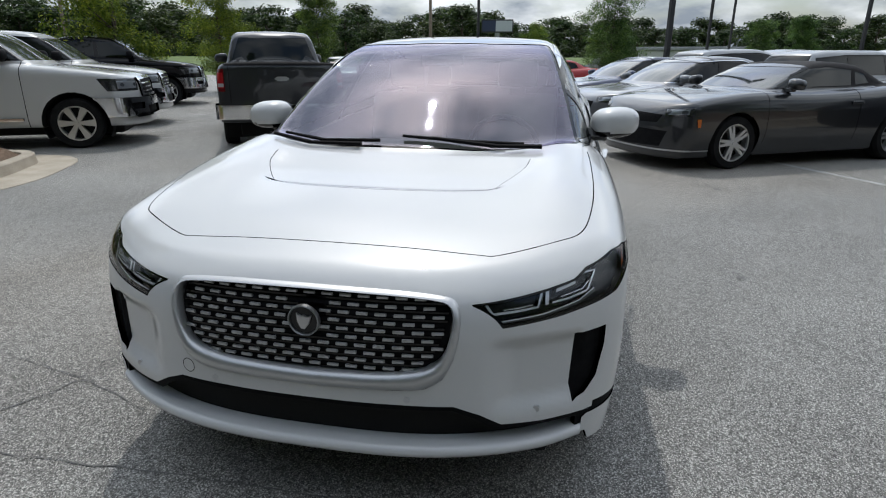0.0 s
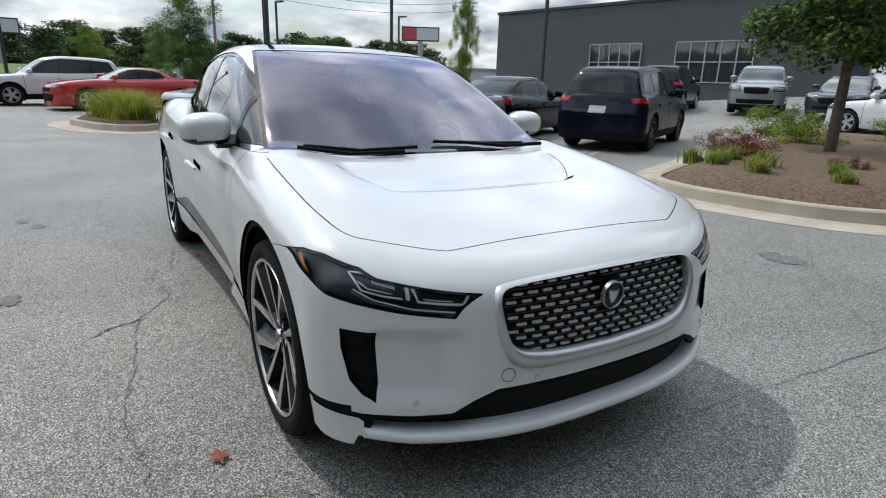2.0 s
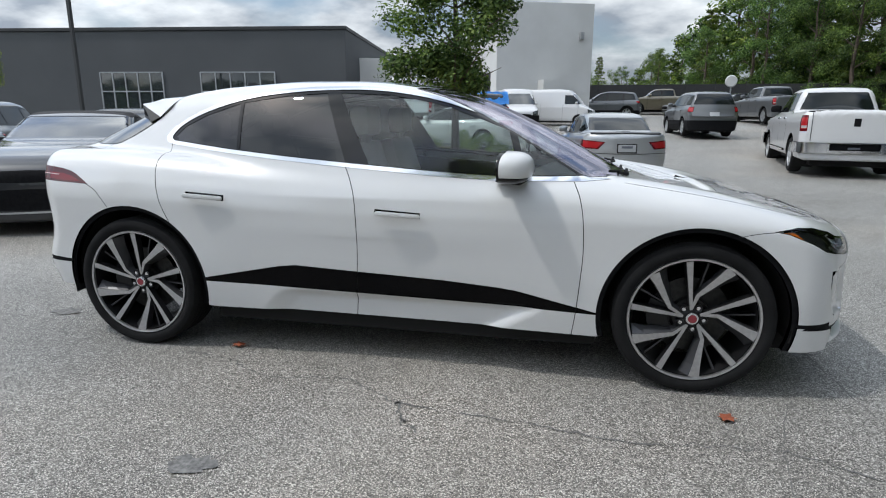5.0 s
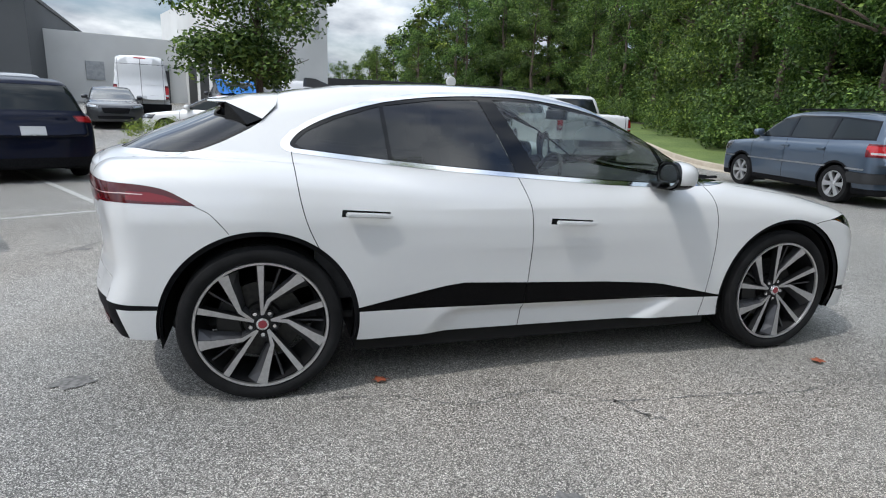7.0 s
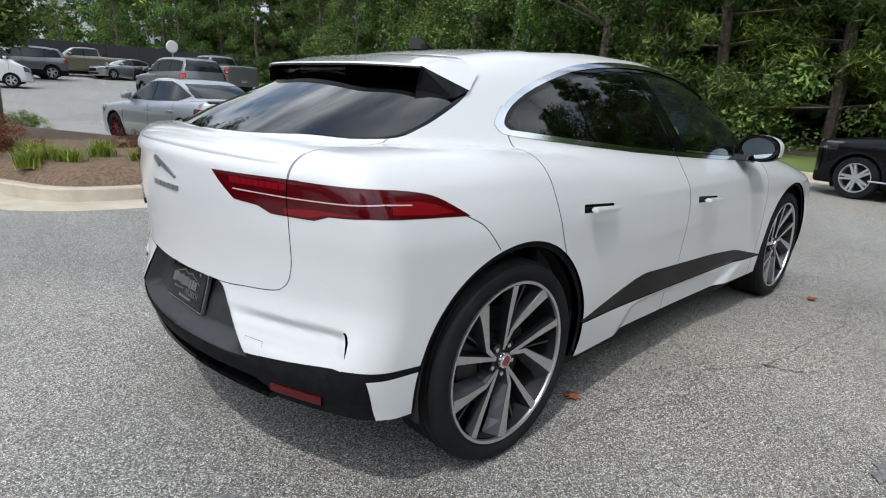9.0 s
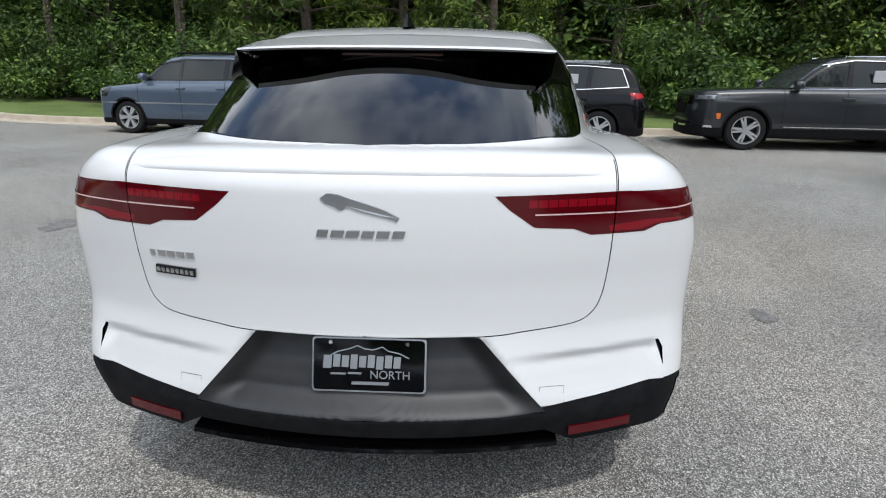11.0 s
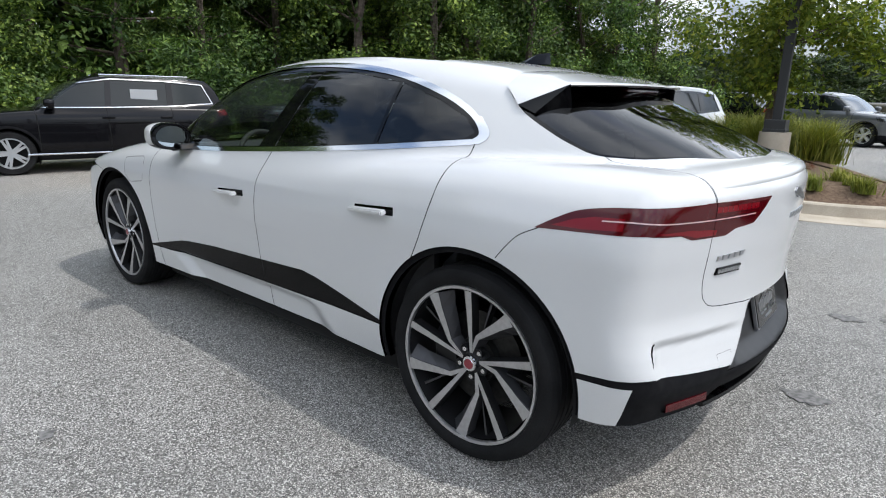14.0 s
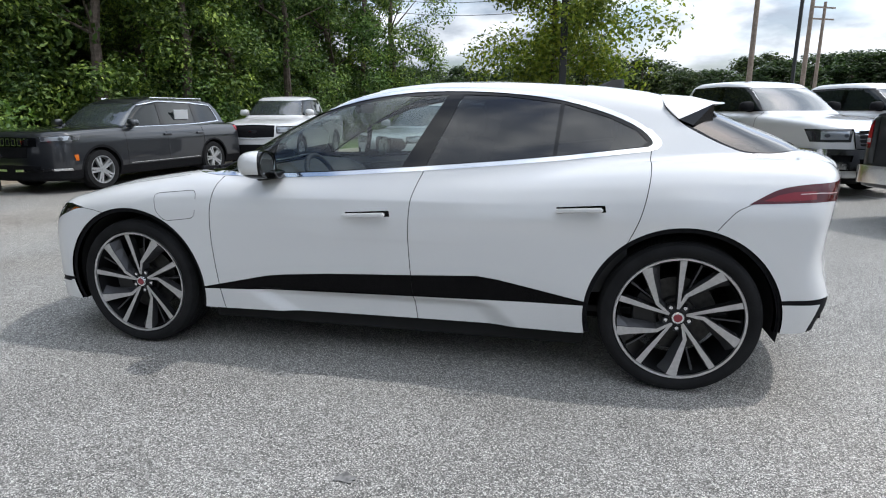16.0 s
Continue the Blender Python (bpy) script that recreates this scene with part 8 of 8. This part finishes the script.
# along the wood
vehicle("parked_suv", "black premium SUV with roof rails and a window sticker", "SUV", "suv", P_BLACK, *by_wheel(8.15, -.08, 78, 1.32, 1, .79), 78, spokes=5, scale=.93, dims=dict(window_line=CHROME, **SUV_FRONT), stripes=[(-1.2, 1.2, .93, .95, .32, .35, "CHROME"), (-1.5, 0, .61, .63, 1.60, 1.675, "CHROME"), (-1.5, 0, -.63, -.61, 1.60, 1.675, "CHROME"), (-.9, -.45, .765, .785, 1.22, 1.42, "WHITE")])
vehicle("parked_suv", "slate blue older family SUV parked by the kerb", "SUV", "wagon", P_BLUE, *by_wheel(8.38, 4.46, 82, -1.36, 1, .83), 82, scale=.96, spokes=6, stripes=[(-1.7, .1, .60, .63, 1.70, 1.745, "BLACK"), (-1.7, .1, -.63, -.60, 1.70, 1.745, "BLACK")], dims=dict(front=2.28, rear=-2.25, tail=[(.70, 1.13), (1.0, 1.13), (1.0, .90), (.74, .90)], trims=[("rear_bumper", DARK_GREY, "yz", -1, [(-.1, .62), (1.2, .62), (1.2, .44), (-.1, .44)]), ("door_strip", SATIN, "xz", 0, [(-2.0, .66), (2.0, .66), (2.0, .69), (-2.0, .69)])]))
vehicle("parked_suv", "graphite grey SUV with chrome trim and a window sticker", "SUV", "suv", P_GREY, *by_wheel(7.48, -5.25, 85, 1.58, 1, .9), 85, spokes=5, dims=dict(w=.97, **GRAND), stripes=[(-.85, -.45, .80, .825, 1.22, 1.42, "WHITE"), (-1.5, 0, .63, .65, 1.60, 1.67, "CHROME"), (-1.5, 0, -.65, -.63, 1.60, 1.67, "CHROME")])
vehicle("parked_pickup", "white pickup truck with a black grille", "pickup truck", "pickup", P_WHITE, *by_wheel(6.25, -10.6, 98, 1.78, 1, .83), 98, spokes=6, scale=.93, dims=FORD, stripes=[(-.50, -.20, .80, .835, 1.46, 1.70, "WHITE")])
vehicle("parked_suv", "white compact SUV beside the planted island", "SUV", "suv", P_WHITE, *by_wheel(1.74, -7.9, 76, 1.42, 1, .85), 76, spokes=5, scale=.95, dims=ESCAPE)
# the bays at the rear, noses towards the car
vehicle("parked_pickup", "pale silver pickup truck with a chrome bumper", "pickup truck", "pickup", P_PALE, *by_wheel(-4.27, -6.85, 119, 1.84, -1, .86), 119, spokes=6, scale=.96, dims=RAM)
vehicle("parked_pickup", "pale silver pickup truck with a chrome bumper", "pickup truck", "pickup", P_PALE, *by_wheel(-6.9, -8.4, 119, 1.84, -1, .86), 119, spokes=6, scale=.96, dims=RAM)
vehicle("parked_pickup", "black pickup truck parked nose out", "pickup truck", "pickup", P_BLACK, *by_wheel(-12.2, -11.0, 119, 1.92, -1, .9), 119, spokes=5, dims=RAM)
vehicle("parked_pickup", "dark charcoal pickup truck with a chrome rear bumper", "pickup truck", "pickup", P_DARK, *by_wheel(-5.3, -4.8, 210, -1.62, 1, .81), 210, spokes=6, scale=.94, dims=FORD_DARK)
camaro = vehicle("parked_convertible", "dark grey convertible coupe with a black fabric roof", "convertible", "coupe", P_GREY, *by_wheel(-4.52, 2.83, -61, 1.42, 1, .87), -61, spokes=5, roof_mat=SOFT_TOP, dims=dict(soft=.10, trims=[("side_marker", AMBER, "xz", 0, [(2.0, .66), (2.06, .66), (2.04, .56), (2.0, .56)]), ("splitter", SATIN, "yz", 1, [(-.1, .27), (.9, .27), (.9, .25), (-.1, .25)])]))
vehicle("parked_sedan", "grey sedan with chrome window lines parked nose out", "sedan", "sedan", P_STEEL, -8.75, 2.95, -61, spokes=10, dims=dict(window_line=CHROME, more=slats(3, -.1, .38, .50, .58, CHROME, .006)))
vehicle("parked_hatchback", "deep blue hatchback parked nose out", "hatchback", "sedan", P_COBALT, -12.55, 2.4, -61, scale=1.0)
vehicle("parked_sedan", "black sedan in the bay row", "sedan", "sedan", P_BLACK, -17.3, 3.6, -61)
vehicle("parked_suv", "navy blue compact SUV seen from behind", "SUV", "suv", P_NAVY, *by_wheel(-4.65, 8.5, 117, -1.36, -1, .85), 117, spokes=7, rim=RIM_DARK)
vehicle("parked_sedan", "black sedan seen from behind", "sedan", "sedan", P_BLACK, -8.6, 8.0, 117, rim=RIM_DARK)
vehicle("parked_suv", "silver large SUV in the bay row", "SUV", "wagon", P_SILVER, -11.5, 7.0, 117, scale=.92)
vehicle("parked_suv", "silver SUV in the bay row", "SUV", "suv", P_SILVER, -13.8, 5.3, 117, scale=.96)
vehicle("parked_sedan", "silver sedan coupe with tinted windows", "sedan", "sedan", P_BRIGHT, *by_wheel(1.18, 9.0, 98, -1.30, 1, .76), 98, rim=RIM_RED, spokes=10, scale=.96, dims=dict(w=.88, rear=-2.28, ra=.30, tail=[(.43, .84), (1.0, .89), (1.0, .71), (.56, .69)], trims=[("boot_lip", BLACK_GLOSS, "yz", -1, [(-.1, 1.03), (.70, 1.01), (.70, .985), (-.1, 1.005)]), ("plate_recess", DARK_GREY, "yz", -1, [(-.1, .805), (.20, .805), (.20, .615), (-.1, .615)]), ("number_plate", PLATE, "yz", -1, [(-.1, .785), (.175, .785), (.175, .64), (-.1, .64)]), ("bumper_gap", GAP, "yz", -1, [(-.1, .60), (.9, .62), (.9, .61), (-.1, .59)]), ("lower_valance", BLACK_PLASTIC, "yz", -1, [(-.1, .25), (.6, .25), (.6, .1), (-.1, .1)])]))
vehicle("parked_sedan", "white sedan behind the planted island", "sedan", "sedan", P_WHITE, -2.75, 16.0, 166, spokes=5, scale=.96)
vehicle("parked_suv", "grey compact SUV facing the aisle", "SUV", "wagon", P_SILVER, -9.6, 20.3, -62, dims=dict(lamp=[(.5, .95), (.93, .95), (.93, .78), (.5, .78)]))
vehicle("parked_suv", "black SUV by the showroom", "SUV", "suv", P_BLACK, -12.4, 18.6, 117)
vehicle("parked_suv", "white SUV by the showroom", "SUV", "suv", P_WHITE, -14.8, 21.5, 117)
vehicle("parked_hatchback", "dark green small hatchback by the workshop", "hatchback", "sedan", P_DARK, -6.8, 20.8, -75, scale=.95)
vehicle("parked_van", "white high-roofed delivery van by the workshop", "van", "van", P_WHITE, -6.6, 25.4, 100, dims=dict(ends=(1.45, 2.1, 2.10, 2.12), tail=[(.84, 1.32), (1.05, 1.32), (1.05, .78), (.84, .78)], more=[("rear_bumper", BLACK_PLASTIC, "yz", -1, [(-.1, .60), (1.2, .60), (1.2, .2), (-.1, .2)]), ("door_gap", GAP, "yz", -1, [(-.1, 2.30), (.008, 2.30), (.008, .6), (-.1, .6)]), ("door_gap", GAP, "yz", -1, [(.79, 2.30), (.80, 2.30), (.80, .6), (.79, .6)])] + [("door_rib", P_WHITE, "yz", -1, [(.10, z), (.70, z), (.70, z - .025), (.10, z - .025)]) for z in (1.75, 1.35, .95)] + [("brake_lamp", RED_NEAR, "yz", -1, [(-.1, 2.36), (.20, 2.36), (.20, 2.32), (-.1, 2.32)])]))
vehicle("parked_van", "white compact van with dark bumper", "van", "van", P_WHITE, -1.7, 26.4, -74, scale=.78, dims=dict(more=[("front_bumper", BLACK_PLASTIC, "yz", 1, [(-.1, .80), (1.2, .80), (1.2, .2), (-.1, .2)])]))
vehicle("parked_van", "white compact van by the workshop", "van", "van", P_WHITE, .2, 28.7, -12, scale=.76)
wreck = vehicle("wrapped_car", "dark car with a blue sheet over its rear window", "car", "suv", P_DARK, -2.9, 24.6, 102, dims=dict(clad=.3))
bm = bmesh.new()
grid = [[bm.verts.new((-1.52 - .30 * j - .05 * math.sin(i * 1.9 + j), -.84 + .14 * i, 1.70 + .02 * math.sin(i * 2.3) if j == 0 else 1.73 - .20 * j + .03 * math.sin(i * 1.7 + j * 2))) for j in range(4)] for i in range(13)]
for a, b in zip(grid, grid[1:]):
    for j in range(3):
        bm.faces.new((a[j], a[j + 1], b[j + 1], b[j]))
for v in list(bm.verts):
    v.co.z += .03
bmesh.ops.solidify(bm, geom=bm.faces[:], thickness=.01)
part("sheet", bm, BLUE_WRAP, wreck, "crumpled blue plastic sheet", smooth=60)
vehicle("parked_suv", "grey SUV parked by the dark fence", "SUV", "suv", P_GREY2, 3.3, 37.2, 182, dims=dict(clad=.5))
vehicle("parked_suv", "dark grey older SUV with black lower cladding", "SUV", "wagon", P_GREY2, 6.15, 22.4, 93, spokes=6, dims=dict(clad=.62, tail=[(.70, 1.12), (1.0, 1.12), (1.0, .92), (.74, .92)]))
vehicle("parked_pickup", "tan pickup truck at the far row", "pickup truck", "pickup", P_GOLD, 7.6, 42.2, 184, scale=.92)
vehicle("parked_sedan", "pale silver sedan at the far row", "sedan", "sedan", P_SILVER, 9.6, 40.6, 196, scale=.92)
vehicle("parked_suv", "black SUV at the far row", "SUV", "suv", P_BLACK, 11.8, 39.2, 196, scale=.92)
vehicle("parked_pickup", "grey pickup truck beside the wood", "pickup truck", "pickup", P_GREY2, 11.6, 31.5, 96)
vehicle("parked_pickup", "white pickup truck parked along the grass", "pickup truck", "pickup", P_WHITE, 7.3, 12.95, 80, spokes=6, dims=RAM)
for i, (cx, cy, hd, st, pt, lb) in enumerate([(-19.6, -.1, -78, "coupe", P_RED, "red coupe in the far row"), (-22.6, -2.3, -78, "suv", P_WHITE, "white large SUV in the far row"), (-22, -7.5, 26, "sedan", P_NAVY, "dark blue sedan in the far row"), (-24, -10, 26, "sedan", P_SILVER, "silver sedan in the far row"), (-26, -12.6, 26, "suv", P_BLUE, "blue SUV in the far row"), (-28, -15, 26, "sedan", P_WHITE, "white sedan in the far row"),
                                              (-19, 7.5, -61, "suv", P_SILVER, "silver SUV in the far row"), (-21.6, 6.1, -61, "sedan", P_WHITE, "white sedan in the far row"), (-18.5, 12, 117, "suv", P_WHITE, "white SUV in the far row"), (-24, 9, 117, "wagon", P_GREY, "grey SUV in the far row"), (-30, 3, 26, "sedan", P_BLACK, "black sedan in the far row"), (-9, -13.2, 119, "suv", P_GREY, "grey SUV in the far row"), (-5.6, -29.5, 160, "suv", P_SILVER, "silver SUV in the far row"), (-2.6, -27, 160, "pickup", P_GOLD, "tan pickup truck in the far row"), (.3, -21.6, 158, "suv", P_GREY2, "grey SUV in the far row"), (3.6, -24.5, 158, "suv", P_BLACK, "black SUV in the far row")]):
    vehicle("parked_" + {"coupe": "coupe", "suv": "suv", "sedan": "sedan", "wagon": "suv", "pickup": "pickup"}[st], lb, {"suv": "SUV", "wagon": "SUV", "pickup": "pickup truck"}.get(st, st), st, pt, cx, cy, hd)
